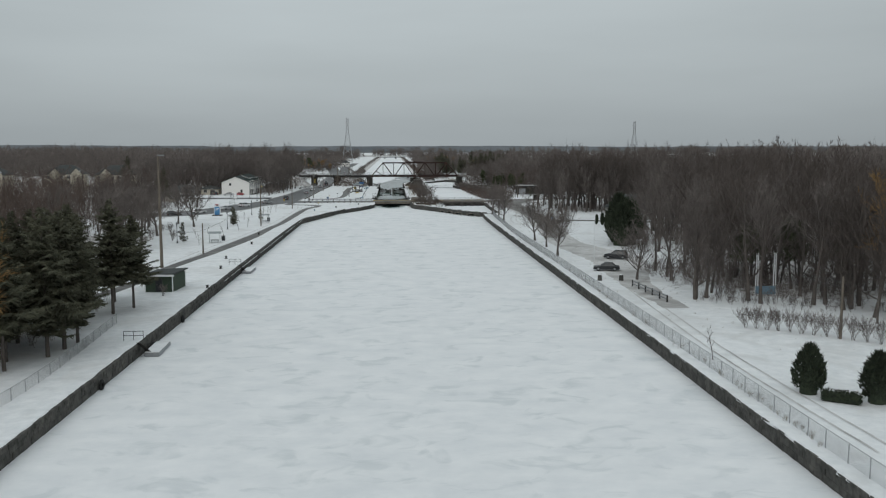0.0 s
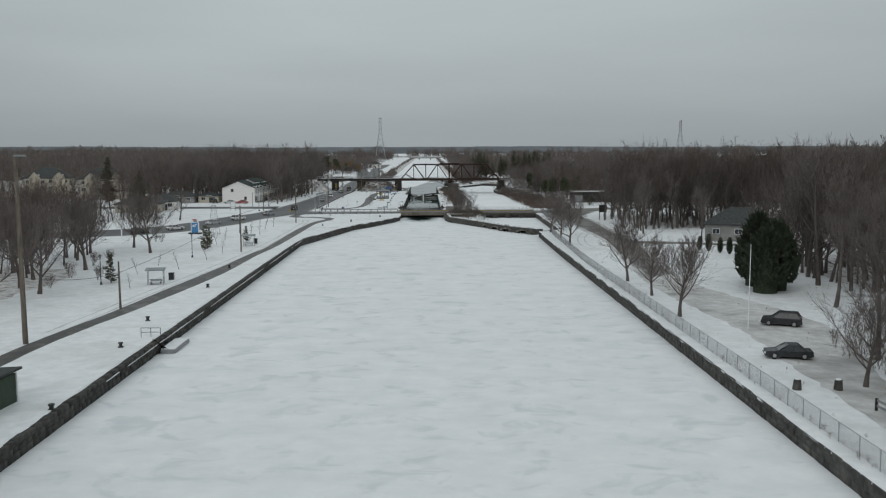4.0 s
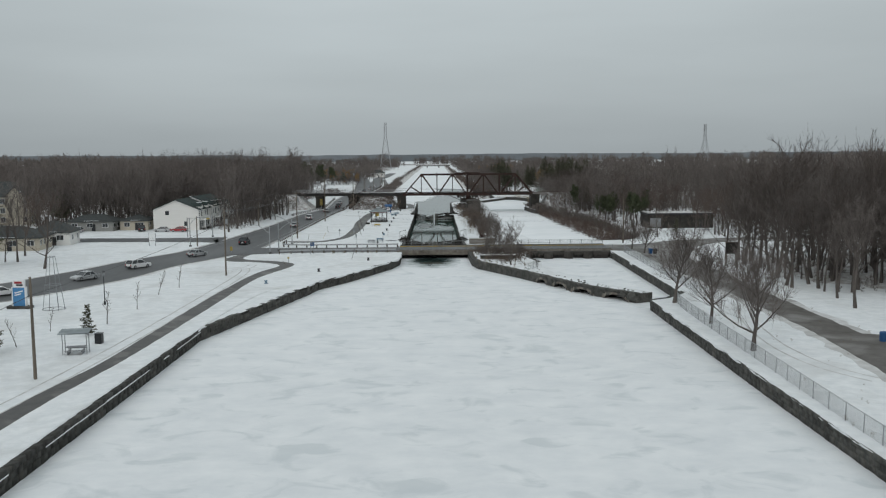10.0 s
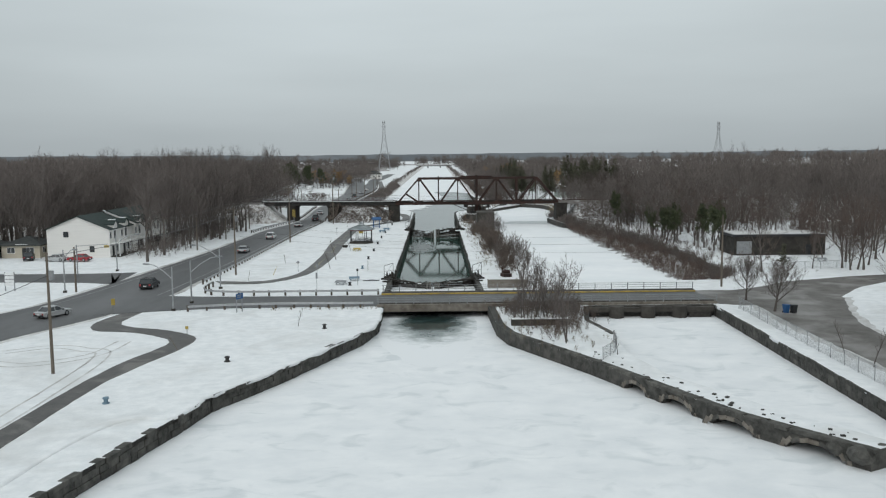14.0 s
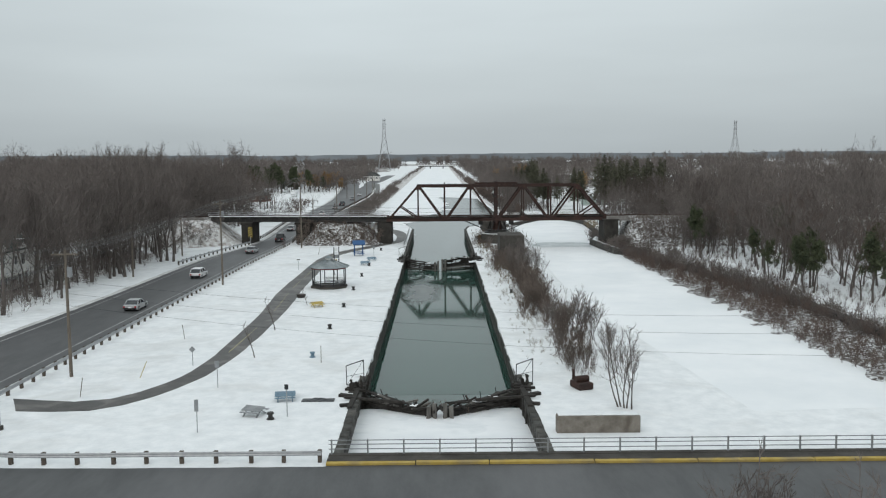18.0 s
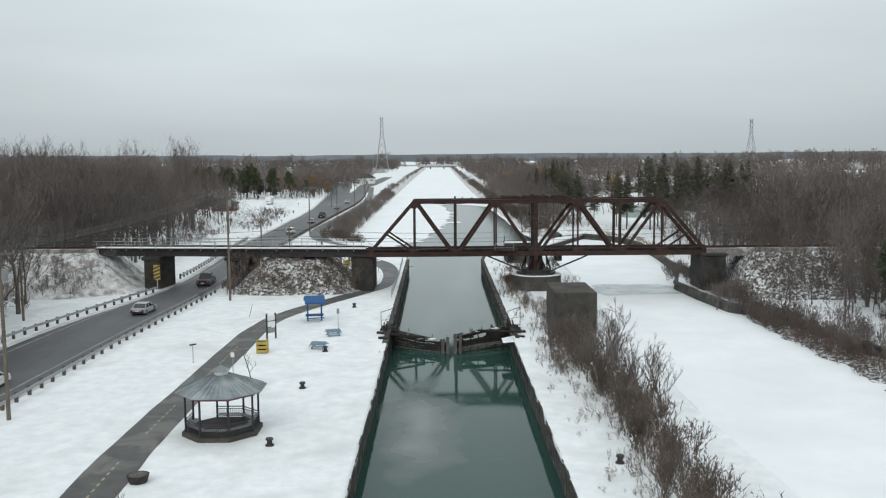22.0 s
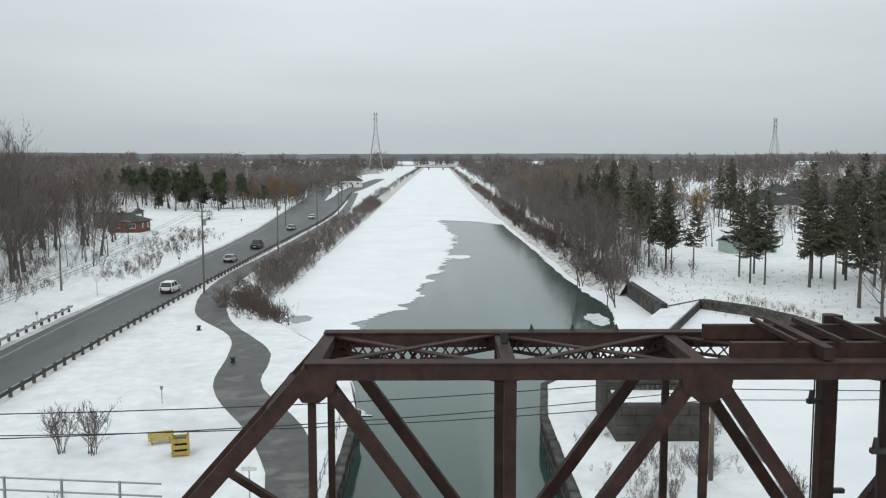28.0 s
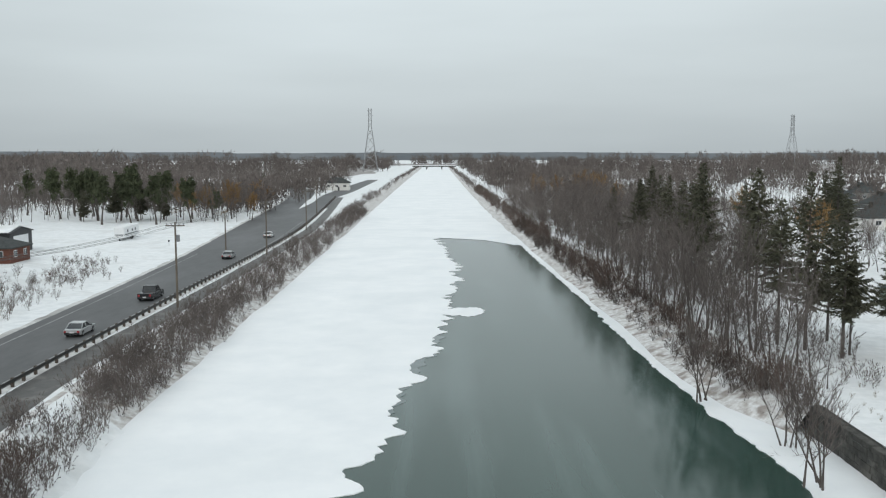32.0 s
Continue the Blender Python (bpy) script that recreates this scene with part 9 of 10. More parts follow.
for i, (x, y, h) in enumerate(((-36, 93.9, 16), (-35.6, 97.6, 15.4), (-36.8, 118.5, 15.4), (-35.4, 123, 13), (-35.3, 100.8, 13.4), (-40, 106, 15), (-43, 96, 16), (-41, 115, 15), (-46, 108, 14), (-39.5, 128, 12), (-38, 88, 15), (-48, 121, 14), (-39.5, 92, 15), (-44, 88, 16), (-42, 101, 15), (-47, 97, 14), (-38.5, 111, 14), (-50, 92, 15), (-51, 104, 13), (-44, 124, 14),
                               (34.5, 658.4, 15.6), (36.3, 655.6, 18.6), (36.7, 693.3, 19.2), (48.2, 642, 15.8), (47.4, 634.5, 16.3), (43.7, 653, 12.9), (39.8, 653.2, 10.8), (55, 630, 19.5), (38.8, 701.5, 19), (37, 672.1, 18.6), (53.9, 611.5, 20.7), (56, 606, 17), (49.2, 633, 15), (33.0, 684, 15), (35.5, 708, 17), (40, 716, 16), (42.5, 690, 15), (58, 628, 17), (60, 615, 19), (38.5, 652, 16), (40.5, 660, 14), (34, 722, 16), (61, 640, 16), (65, 630, 18), (59, 600, 19), (62.5, 604, 18), (65, 598, 19.5), (68.5, 606, 18), (71, 600, 19), (67, 612, 17), (73, 611, 18), (64, 637.5, 19), (59.5, 640, 17), (68.7, 634, 20), (73.9, 632.6, 18), (77, 630, 17), (71, 640, 19), (52.1, 646, 16), (67, 645, 18), (79, 638, 19), (82.6, 752, 20), (78, 748, 17), (44.7, 757, 18), (47, 760, 16), (41.5, 754, 15), (70.7, 774, 14), (86, 760, 18), (33, 740, 14),
                               (-116, 398, 19), (-113, 442, 14), (-86.5, 342.7, 15), (-127, 472, 13), (-94.5, 844, 14), (-88, 1007, 12), (-99, 835, 12), (-90, 850, 10), (-86, 842, 11), (-104, 850, 13), (-78, 868, 11), (-83, 880, 12), (-110, 838, 10))):
    put(SPRUCE_OPEN[i % 3] if y > 560 and x > 0 else SPRUCE[i % 4], x, y, s=h / 16 * random.uniform(0.9, 1.05) * (0.8 if y > 300 else 1.0), sz=h / 16)
for x, y, h in ((-49, 210.4, 4.7), (-46.6, 264.6, 4.2), (-40.4, 274.4, 3.6), (-45.6, 257.1, 5.3), (62.5, 402, 4)):
    put(YOUNG[int(y) % 2], x, y, s=h / 5)
for i, (x, y, h) in enumerate(((57.9, 434.6, 10), (52.0, 443, 9), (53.5, 443.2, 8.5), (58.6, 513.5, 9), (61.7, 503, 9), (54, 451, 8), (52, 457, 7), (62, 440, 9), (66, 450, 10), (55, 470, 8), (-141, 868, 11), (-135, 869, 12), (-130, 880, 11), (-124, 866, 12), (-98, 850, 12), (-104, 858, 13), (-110, 850, 11), (-116, 862, 12), (-92, 862, 11), (-122, 850, 12), (-88, 846, 11), (-94, 840, 12), (-100, 842, 11), (-107, 842, 12), (-113, 843, 11), (-80, 850, 10), (55, 499, 9), (64, 480, 10), (71, 506, 10), (58, 545, 10), (66, 552, 11), (55.1, 134.9, 11), (57.5, 137, 10), (50.5, 489, 11), (58, 428, 10), (53, 450, 9), (56, 449.5, 9.5), (66, 494, 11), (-100, 826, 11), (-92, 828, 10), (-84, 826, 11), (-76, 834, 10), (-70, 842, 10), (62, 133.3, 12), (64.5, 136, 11), (67.7, 131.3, 12), (71, 134, 11), (50.5, 141, 9))):
    put(PINES[i % 2], x, y, s=h / 9 * (1.45 if x < -70 else 1.0))
for x, y in ((37.4, 75.6), (41.9, 72.3)):
    put(CEDARS[0], x, y, rot=x * 9)
for k, (x, y) in enumerate(((52.7, 203.5), (54.0, 199.5), (51.6, 197.0))):
    put(CEDARS[0], x, y, s=2.3, sz=2.5 - 0.2 * k)
for k in range(5):
    for d in (0, 1.5):
        put(CEDARS[1], 58.6 + k * 2.6 + d * 0.8, 252.0 - k * 5.2 - d * 1.4, s=random.uniform(0.85, 1.1))
put(CEDARS[0], 53.5, 206.5, s=1.6)
for x, y, h in ((62.7, 715.8, 13), (45.6, 867.4, 15), (-38.4, 86.5, 15), (50, 872, 14), (41, 880, 13), (-69, 856.5, 11), (-78.5, 842, 10), (56, 850, 12), (-39.6, 84, 14), (-42, 88, 14), (67, 113, 18), (75, 790, 12), (-76.8, 855, 11), (-71.7, 867, 12), (-69, 893, 11), (-66, 900, 9), (-85.8, 857, 12), (-67.2, 848.6, 11.5), (-74, 852, 10.5), (-60, 845, 9), (52, 880, 15), (60, 905, 14), (37, 905, 13)):
    put(WILLOW[int(x) % 2], x, y, s=h / 13)
for k in range(14):
    t = k / 13
    put(BUSH[k % 3], 43.3 + 13.5 * t, 104.6 - 12.5 * t * (0.7 + 0.3 * t), s=0.68 + random.uniform(-.05, .05), sz=0.72)
for i, (x, y, h) in enumerate(((63.7, 267.3, 14), (56.7, 295.7, 13), (55.4, 287.6, 16), (-57.7, 419, 19), (-58.0, 430.8, 19), (-53.5, 490.5, 18), (47, 154.8, 19), (56.4, 184.5, 20), (44, 125, 18), (64.8, 118.2, 19), (58.9, 119.4, 20), (52, 121, 19), (51.6, 140.8, 19), (58, 305, 17), (62, 318, 18), (66, 300, 17), (54, 330, 15), (59, 344, 16), (70, 310, 18), (46.9, 147.7, 16), (-60, 446, 19), (-58.5, 462, 20), (-57.5, 505, 19), (-60, 480, 20), (-90, 346, 17), (-96, 352, 18), (-101, 345, 17), (-84, 350, 15), (64, 582, 17), (70, 575, 18), (66, 562, 16), (75, 590, 17), (53.4, 726.5, 9), (29.5, 660, 11), (28.8, 672, 10), (30.5, 690, 12))):
    put(TALL[i % 3], x, y, s=h / 20 * 1.05, sz=h / 20)
for pr in MAPLES + TALL + SAPS + BUSH + BUSH_RED + BUNCH + SPRUCE + SPRUCE_OPEN + YOUNG + PINES + CEDARS + WILLOW:
    drop(pr)

# low clipped hedge beside the cedars
hedge = thing("low_hedge", Matrix.Translation((38.9, 72.6, GZ)) @ Matrix.Rotation(radians(-33), 4, "Z"), "low clipped dark cedar hedge", "hedge")
part("inner_foliage", boxes((-1.5, 1.5, -0.45, 0.45, 0, 0.8), bevel=0.15), CEDAR, hedge)
rng = np.random.default_rng(4)
hb = []
for _ in range(1300):
    p = np.array([rng.uniform(-1.6, 1.6), rng.uniform(-0.6, 0.6), rng.uniform(0.1, 0.95)])
    hb.append((*p, *(p + unit(rng.normal(size=3) + np.array([0, 0, 0.6])) * 0.25), 0.06, 0))
hl = new("foliage", fast_mesh("foliage", *blades(np.asarray(hb), rng), CEDAR))
hl.parent = hedge


# ---- woods: many trees in one mesh ----
def template(seed, h, spread, lod):
    if lod == 0:
        th, mi, tn, rng = bare_tree(seed, h, spread=spread, first=0.16 + 0.05 * (seed % 4), limbs=14, branches=4, twigs=6, fine=1, trunk_r=h * 0.008, lean=-0.1)
        tn, mi, lb = np.asarray(tn), np.asarray(mi), np.asarray(th[6:])
        tn[:, 6] *= 2.7
        mi[:, 6:8] *= 2.6
        lb[:, 6:8] *= 1.1
        return join(prisms(th[:6], 4), blades(lb, rng)), join(blades(mi, rng), blades(tn, rng))
    if lod == 1:
        th, mi, tn, rng = bare_tree(seed, h, spread=spread, first=0.1, limbs=10, branches=4, twigs=5, fine=0, trunk_r=h * 0.009)
        tn, mi = np.asarray(tn), np.asarray(mi)
        tn[:, 6] *= 9
        mi[:, 6] *= 4
        return prisms(th[:5], 3), join(blades(mi, rng), blades(tn, rng))
    rng = np.random.default_rng(seed)
    bl = []
    for k in range(11):
        cx, cy, hh, rr = rng.uniform(-13, 13), rng.uniform(-7, 7), h * rng.uniform(0.75, 1.05), rng.uniform(2.2, 4.2)
        for _ in range(20):
            z = hh * rng.uniform(0.1, 0.92)
            q = np.array([cx + rng.normal() * rr * 0.5, cy + rng.normal() * rr * 0.5, z])
            bl.append((*q, *(q + np.array([rng.normal() * 1.1, rng.normal() * 1.1, rng.uniform(1.2, 4.0)])), 0.46, 0))
    st = [(x, y, 0, x, y, h * 0.5, 0.2, 0.1) for x, y in rng.uniform(-12, 12, (6, 2)) * np.array([1, 0.5])]
    return prisms(st, 3), blades(bl, rng)


TPL0 = [template(700 + i, 20, 0.46, 0) for i in range(6)]
def broad(seed):
    th, mi, tn, rng = bare_tree(seed, 20, spread=0.5, first=0.16, limbs=15, branches=5, twigs=6, fine=2, trunk_r=0.27, lean=-0.08)
    tn, mi, lb = np.asarray(tn), np.asarray(mi), np.asarray(th[6:])
    tn[:, 6] *= 2.3
    mi[:, 6:8] *= 2.2
    return join(prisms(th[:6], 6), prisms(lb, 3)), join(blades(mi, rng), blades(tn, rng))


TPL3 = [broad(760 + i) for i in range(5)]
TPL1 = [template(720 + i, 20, 0.4, 1) for i in range(5)]
TPL2 = [template(740 + i, 20, 0.36, 2) for i in range(6)]


def wood(name, regions, count, h0, h1, lod, seed, label, twig=None, clear=()):
    """Bare trees strewn over boxes (x0, x1, y0, y1), joined by kind of wood."""
    rng = np.random.default_rng(seed)
    area = np.array([(b - a) * (d - c) for a, b, c, d in regions])
    tw, tt = [], []
    placed = 0
    while placed < count:
        a, b, c, d = regions[rng.choice(len(regions), p=area / area.sum())]
        x, y = rng.uniform(a, b), rng.uniform(c, d)
        if any(x0 < x < x1 and y0 < y < y1 for x0, x1, y0, y1 in clear):
            continue
        placed += 1
        T = (TPL0, TPL1, TPL2, TPL3)[lod][rng.integers(5)]
        s = rng.uniform(h0 * 0.8, h1 * 1.05) * (1.12 if rng.random() < 0.12 else 1.0) / 20
        r = rng.uniform(0, 6.3)
        R = np.array([[math.cos(r), -math.sin(r), 0], [math.sin(r), math.cos(r), 0], [0, 0, 1]]) * s
        for bag, (v, f) in zip((tt, tw), T):
            bag.append((v @ R.T + np.array([x, y, GZ]), f))
    root = new(name)
    for nm, bag, m in (("trunks", tt, BARK), ("crowns", tw, twig or TWIG)):
        o = new(nm, fast_mesh(nm, *join(*bag), m))
        o.parent = root
        o["kind"] = "stuff"
    return tagged(root, label, "woods", kind="stuff")


VILLAGE = ((66, 175, 692, 880), (54, 72, 668, 690))
HOUSES_L = ((-84, -66, 385, 470), (-105, -75, 360, 430), (-150, -130, 430, 480), (-112, -84, 690, 800))
wood("woods_east_near", [(60, 120, 60, 165), (46, 60, 128, 160), (64, 120, 165, 250), (84, 130, 250, 290), (56, 130, 300, 352)], 470, 16, 21, 0, 1, "dense bare winter woods", twig=TWIG_DARK, clear=((56, 84, 245, 296),))
wood("woods_east_far", [(120, 330, -20, 370)], 560, 21, 26, 1, 2, "distant bare woods")
wood("woods_bypass", [(53, 90, 440, 512), (86, 150, 392, 512), (70, 140, 540, 600)], 300, 9, 18, 0, 3, "thin bare woods beside the bypass channel", clear=((52, 80, 395, 440),))
wood("woods_west_near", [(-130, -58, 440, 514), (-120, -84, 430, 470)], 430, 15, 20.5, 0, 4, "dense bare woods beside the road", clear=HOUSES_L)
wood("woods_west_rail", [(-130, -62, 536, 600)], 260, 15, 20, 0, 5, "bare woods beyond the railway")
wood("woods_west_start", [(-100, -42, 55, 138), (-110, -74, 138, 262)], 300, 12, 18, 0, 6, "bare brown trees beside the path", twig=TWIG_RED, clear=((-54, -30, 128, 262),))
wood("woods_west_far", [(-330, -130, 180, 700)], 560, 15, 21, 1, 7, "distant bare woods beyond the houses", clear=((-215, -120, 300, 490), (-200, -50, 700, 900)))
wood("woods_far_canal", [(28, 130, 860, 1300), (70, 260, 640, 860), (-120, -60, 960, 1200)], 640, 10, 16, 1, 8, "distant trees along the canal", clear=((30, 90, 600, 760),) + VILLAGE)
wood("woods_grove_canal", [(34, 420, 1000, 2400), (-420, -75, 1150, 2400)], 420, 13, 18, 2, 13, "distant groves along the canal")
wood("woods_mid_east", [(105, 300, 380, 520), (80, 300, 530, 660)], 330, 13, 20, 1, 16, "bare woods beyond the bypass", clear=((40, 80, 395, 440),))
wood("woods_mid_west", [(-300, -115, 480, 700), (-160, -115, 690, 960), (-330, -160, 700, 1000)], 640, 12, 19, 1, 17, "bare woods beyond the road", clear=((-215, -120, 430, 490),))
wood("woods_grove_village", [(130, 420, 640, 1000), (-200, -62, 880, 1150)], 380, 8, 13, 2, 18, "groves among the distant houses", clear=VILLAGE)
wood("woods_grove_west", [(-700, -330, 150, 800), (-800, -180, 800, 1300)], 420, 17, 23, 2, 14, "distant groves beyond the houses", clear=((-200, -50, 700, 900),))
wood("woods_grove_east", [(330, 800, 0, 760), (420, 900, 760, 1300)], 300, 20, 26, 2, 15, "distant groves of bare trees")
wood("woods_horizon", [(-2300, -420, 1300, 2700), (420, 2300, 1300, 2700), (-420, 420, 2380, 2800)], 1150, 20, 28, 2, 9, "woods along the horizon")
wood("woods_garden_west", [(-140, -64, 604, 700), (-160, -108, 690, 800), (-160, -66, 830, 960)], 330, 7, 13, 0, 10, "bare garden trees among the houses", clear=HOUSES_L)
wood("woods_canal_east", [(30, 60, 690, 870), (27, 34, 648, 700)], 210, 9, 15, 0, 11, "bare woods along the canal bank")
wood("woods_edge_east", [(45, 78, 118, 150), (60, 90, 165, 230), (54, 80, 300, 345)], 75, 15, 20, 3, 21, "broad bare trees at the edge of the woods", clear=((50, 80, 245, 296),))
wood("woods_edge_bypass", [(54, 84, 392, 512)], 70, 7, 13, 3, 22, "thin bare trees above the bypass", twig=TWIG_RED, clear=((54, 72, 398, 436),))
wood("woods_edge_west", [(-62, -55, 425, 512), (-75, -57, 536, 600)], 34, 13, 19, 3, 23, "broad bare trees beside the road")
wood("woods_park_west", [(-85, -40, 70, 132), (-100, -60, 140, 258), (-135, -84, 325, 365), (-90, -72, 330, 350)], 75, 10, 16, 3, 24, "broad brown trees in the snowy park", twig=TWIG_RED)
wood("woods_bridge_east", [(62, 150, 534, 600), (90, 260, 600, 780)], 300, 11, 18, 1, 25, "bare woods beyond the railway", clear=VILLAGE)
wood("woods_shore_east", [(26.5, 33, 640, 800), (24, 30, 800, 900)], 190, 6, 11, 0, 26, "slim bare trees along the canal shore")
wood("woods_grove_road", [(-130, -60, 835, 905)], 80, 8, 12, 0, 27, "bare grove beside the bend of the road")
wood("woods_pool_east", [(45, 78, 533, 580), (44, 62, 494, 512)], 150, 7, 13, 0, 28, "bare trees beside the bypass pool")
wood("woods_yard_west", [(-96, -81, 680, 698), (-145, -95, 650, 700), (-175, -114, 715, 800), (-100, -86, 719, 735)], 110, 12, 18, 3, 29, "broad brown trees round the roadside houses", twig=TWIG_RED, clear=((-109, -89, 699, 719),))
wood("woods_yard_near", [(-97, -81, 686, 699), (-112, -97, 672, 699), (-88, -80, 703, 724)], 22, 13, 17, 3, 30, "broad brown trees in the roadside yard", twig=TWIG_RED, clear=((-96, -78, 722, 745),))
wood("woods_tall_east", [(85, 150, 395, 505), (80, 130, 545, 600)], 60, 15, 20, 3, 31, "tall broad trees beyond the bypass")
wood("woods_tall_west", [(-118, -62, 542, 600), (-135, -70, 620, 680)], 46, 20, 25, 3, 32, "tall broad trees beyond the railway", clear=HOUSES_L)
wood("woods_crown_east", [(50, 100, 100, 165), (62, 110, 165, 240), (56, 100, 300, 345)], 130, 14, 18.5, 3, 33, "dense rounded dark-brown crowns of the woods", twig=TWIG_DARK, clear=((50, 84, 245, 296), (40, 58, 90, 122)))
wood("woods_crown_bypass", [(50, 85, 532, 600), (52, 80, 470, 514)], 90, 8, 15, 3, 34, "dark bare trees beside the bypass pool", twig=TWIG_DARK)
wood("woods_road_west", [(-98, -70, 600, 652), (-150, -90, 625, 690)], 95, 11, 16, 3, 35, "dense brown trees beside the road", twig=TWIG_RED, clear=HOUSES_L)
wood("woods_village_east", [(80, 270, 655, 800), (110, 420, 800, 1000)], 200, 8, 13, 1, 36, "bare trees round the distant village", clear=VILLAGE)
wood("woods_high_east", [(60, 105, 298, 350), (88, 120, 250, 292)], 60, 20, 23, 3, 37, "high dark-brown trees behind the park building", twig=TWIG_DARK, clear=((56, 86, 245, 296),))
wood("woods_houses_west", [(-128, -98, 296, 350), (-75, -66, 238, 256)], 26, 11, 15, 3, 38, "broad dark trees before the houses", twig=TWIG_DARK, clear=((-108, -84, 366, 396),))
wood("woods_garden_east", [(66, 175, 694, 880)], 240, 6, 10.5, 0, 39, "dark garden trees among the village houses", twig=TWIG_DARK)
wood("woods_behind", [(-200, 200, -700, -120)], 150, 16, 22, 1, 12, "bare woods beyond the basin")


def brush(name, line, width, count, h0, h1, seed, label, z0=GZ, z1=None, twig=None, lowline=None):
    """Leafless brush strewn along a bank, joined."""
    rng = np.random.default_rng(seed)
    tpl = []
    for i in range(5):
        th, mi, tn, r2 = bare_tree(seed * 50 + i, 3.0, stems=5, limbs=3, branches=2, twigs=3, fine=0, spread=0.42, trunk_r=0.03, first=0.15)
        tn = np.asarray(tn)
        tn[:, 6] *= 2.6
        tpl.append(join(blades(np.asarray(th), r2), blades(np.asarray(mi), r2), blades(tn, r2)))
    a = line_at(line, 400)
    b = line_at(lowline, 400) if lowline else None
    bag = []
    for _ in range(count):
        i = rng.integers(401)
        k = rng.random()
        if b:
            x, y = a[i].x + (b[i].x - a[i].x) * k, a[i].y + (b[i].y - a[i].y) * k
            z = z0 + ((z1 if z1 is not None else z0) - z0) * k ** 1.2 - 0.15
        else:
            x, y, z = a[i].x + rng.normal() * width, a[i].y + rng.normal() * width, z0
        v, f = tpl[rng.integers(5)]
        s, r = rng.uniform(h0, h1) / 3.0, rng.uniform(0, 6.3)
        R = np.array([[math.cos(r), -math.sin(r), 0], [math.sin(r), math.cos(r), 0], [0, 0, 1]]) * s
        bag.append((v @ R.T + np.array([x, y, z]), f))
    o = new(name, fast_mesh(name, *join(*bag), twig or TWIG))
    return tagged(o, label, "scrub", kind="stuff")


brush("scrub_canal_west", [(-30.8, 618), (-33.0, 640), (-33.4, 900)], 0, 800, 1.6, 4.4, 1, "bare scrub on the canal bank", GZ, LZ, lowline=[(-25.2, 617), (-27.2, 640), (-28.2, 900)])
brush("scrub_canal_east", CREST_R[1:], 0, 800, 1.6, 4.8, 2, "bare scrub on the canal bank", GZ, LZ, TWIG_RED, lowline=[(20, 1100), (22.4, 780), (24, 700), (25, 655), (27.6, 637)])
brush("scrub_bypass", EAST_TOP, 0, 1000, 1.4, 3.4, 3, "reddish bare scrub along the bypass", 0.85, 0.1, TWIG_RED, lowline=[(40.6, 548), (38.7, 526), (38.3, 505), (38.6, 480), (39.0, 456), (39.6, 440), (40.4, 415), (41.3, 394), (40.2, 385)])
brush("scrub_bypass_low", [(x - 1.6, y) for x, y in EAST_TOP], 0.9, 420, 2.0, 3.8, 4, "dense dark scrub above the bypass ice", 0.5)
brush("scrub_lock_east", [(12.2, 396), (12.8, 418), (11.6, 430), (12.0, 450), (12.2, 470), (11.8, 489)], 0.8, 260, 0.8, 2.6, 12, "dense brown scrub along the lock", twig=SHRUB_TWIG)
brush("scrub_canal_west_far", [(-33.4, 880), (-35.6, 1400), (-37, 2200)], 1.2, 420, 2.5, 5.5, 13, "dark scrub along the distant canal bank", 0.4)
brush("scrub_canal_east_far", [(25.2, 860), (22.6, 1100), (21.8, 1500), (21.4, 2200)], 1.6, 420, 2.5, 6.0, 14, "dark scrub along the distant canal bank", 0.4)
brush("scrub_island", [(8.6, 405), (10.2, 440), (9.4, 490), (9.0, 540)], 1.0, 130, 0.5, 1.6, 7, "dead weeds in the snow beside the lock", twig=GRASS)
brush("scrub_pier", [(9.5, 345), (13, 336), (16, 340), (12, 355)], 1.8, 60, 0.5, 1.3, 8, "dead weeds on the snowy island", twig=GRASS)
brush("scrub_bridge_east", [(9, 358), (12, 356), (16, 357), (18, 352)], 1.4, 300, 0.7, 2.2, 15, "tangled pale brush beside the bridge", twig=SHRUB_TWIG)
brush("scrub_wing", [(39.6, 506.5), (40.0, 513), (41.5, 517.5), (42.5, 532), (42, 541)], 0.8, 170, 0.8, 2.8, 36, "dark thicket behind the wing wall", 1.5, twig=TWIG_DARK)
brush("scrub_pool_east", [(42.2, 562), (44.2, 580), (45.2, 596), (43.5, 607), (39, 617)], 1.0, 230, 0.5, 1.5, 37, "brown weeds above the pool wall", twig=GRASS)
brush("scrub_road_edge", [(-62, 604), (-66, 628), (-74, 650), (-80, 668)], 2.2, 190, 0.7, 2.4, 38, "dead brown scrub beside the road", twig=TWIG_RED)
brush("scrub_lock_tall", [(12.6, 424), (13.4, 445), (13.0, 465), (12.4, 486)], 0.9, 130, 2.2, 4.2, 39, "tall tangled brown brush along the lock", twig=SHRUB_TWIG)
brush("scrub_island_weir", [(10.5, 351), (13, 346), (16, 349), (13.5, 341)], 1.3, 210, 0.5, 1.6, 40, "pale tangled weeds on the snowy island", twig=SHRUB_TWIG)
brush("scrub_weir_house", [(10.2, 543), (11.6, 549), (13.8, 552), (16.5, 551)], 0.9, 130, 0.4, 1.4, 41, "tangled dead weeds before the weir abutment", twig=SHRUB_TWIG)
brush("scrub_rail_west", [(-34, 541.5), (-28, 541.8), (-22, 541.5), (-15, 541.2)], 0.7, 120, 0.6, 1.6, 42, "brown brush at the foot of the railway bank", twig=SHRUB_TWIG)
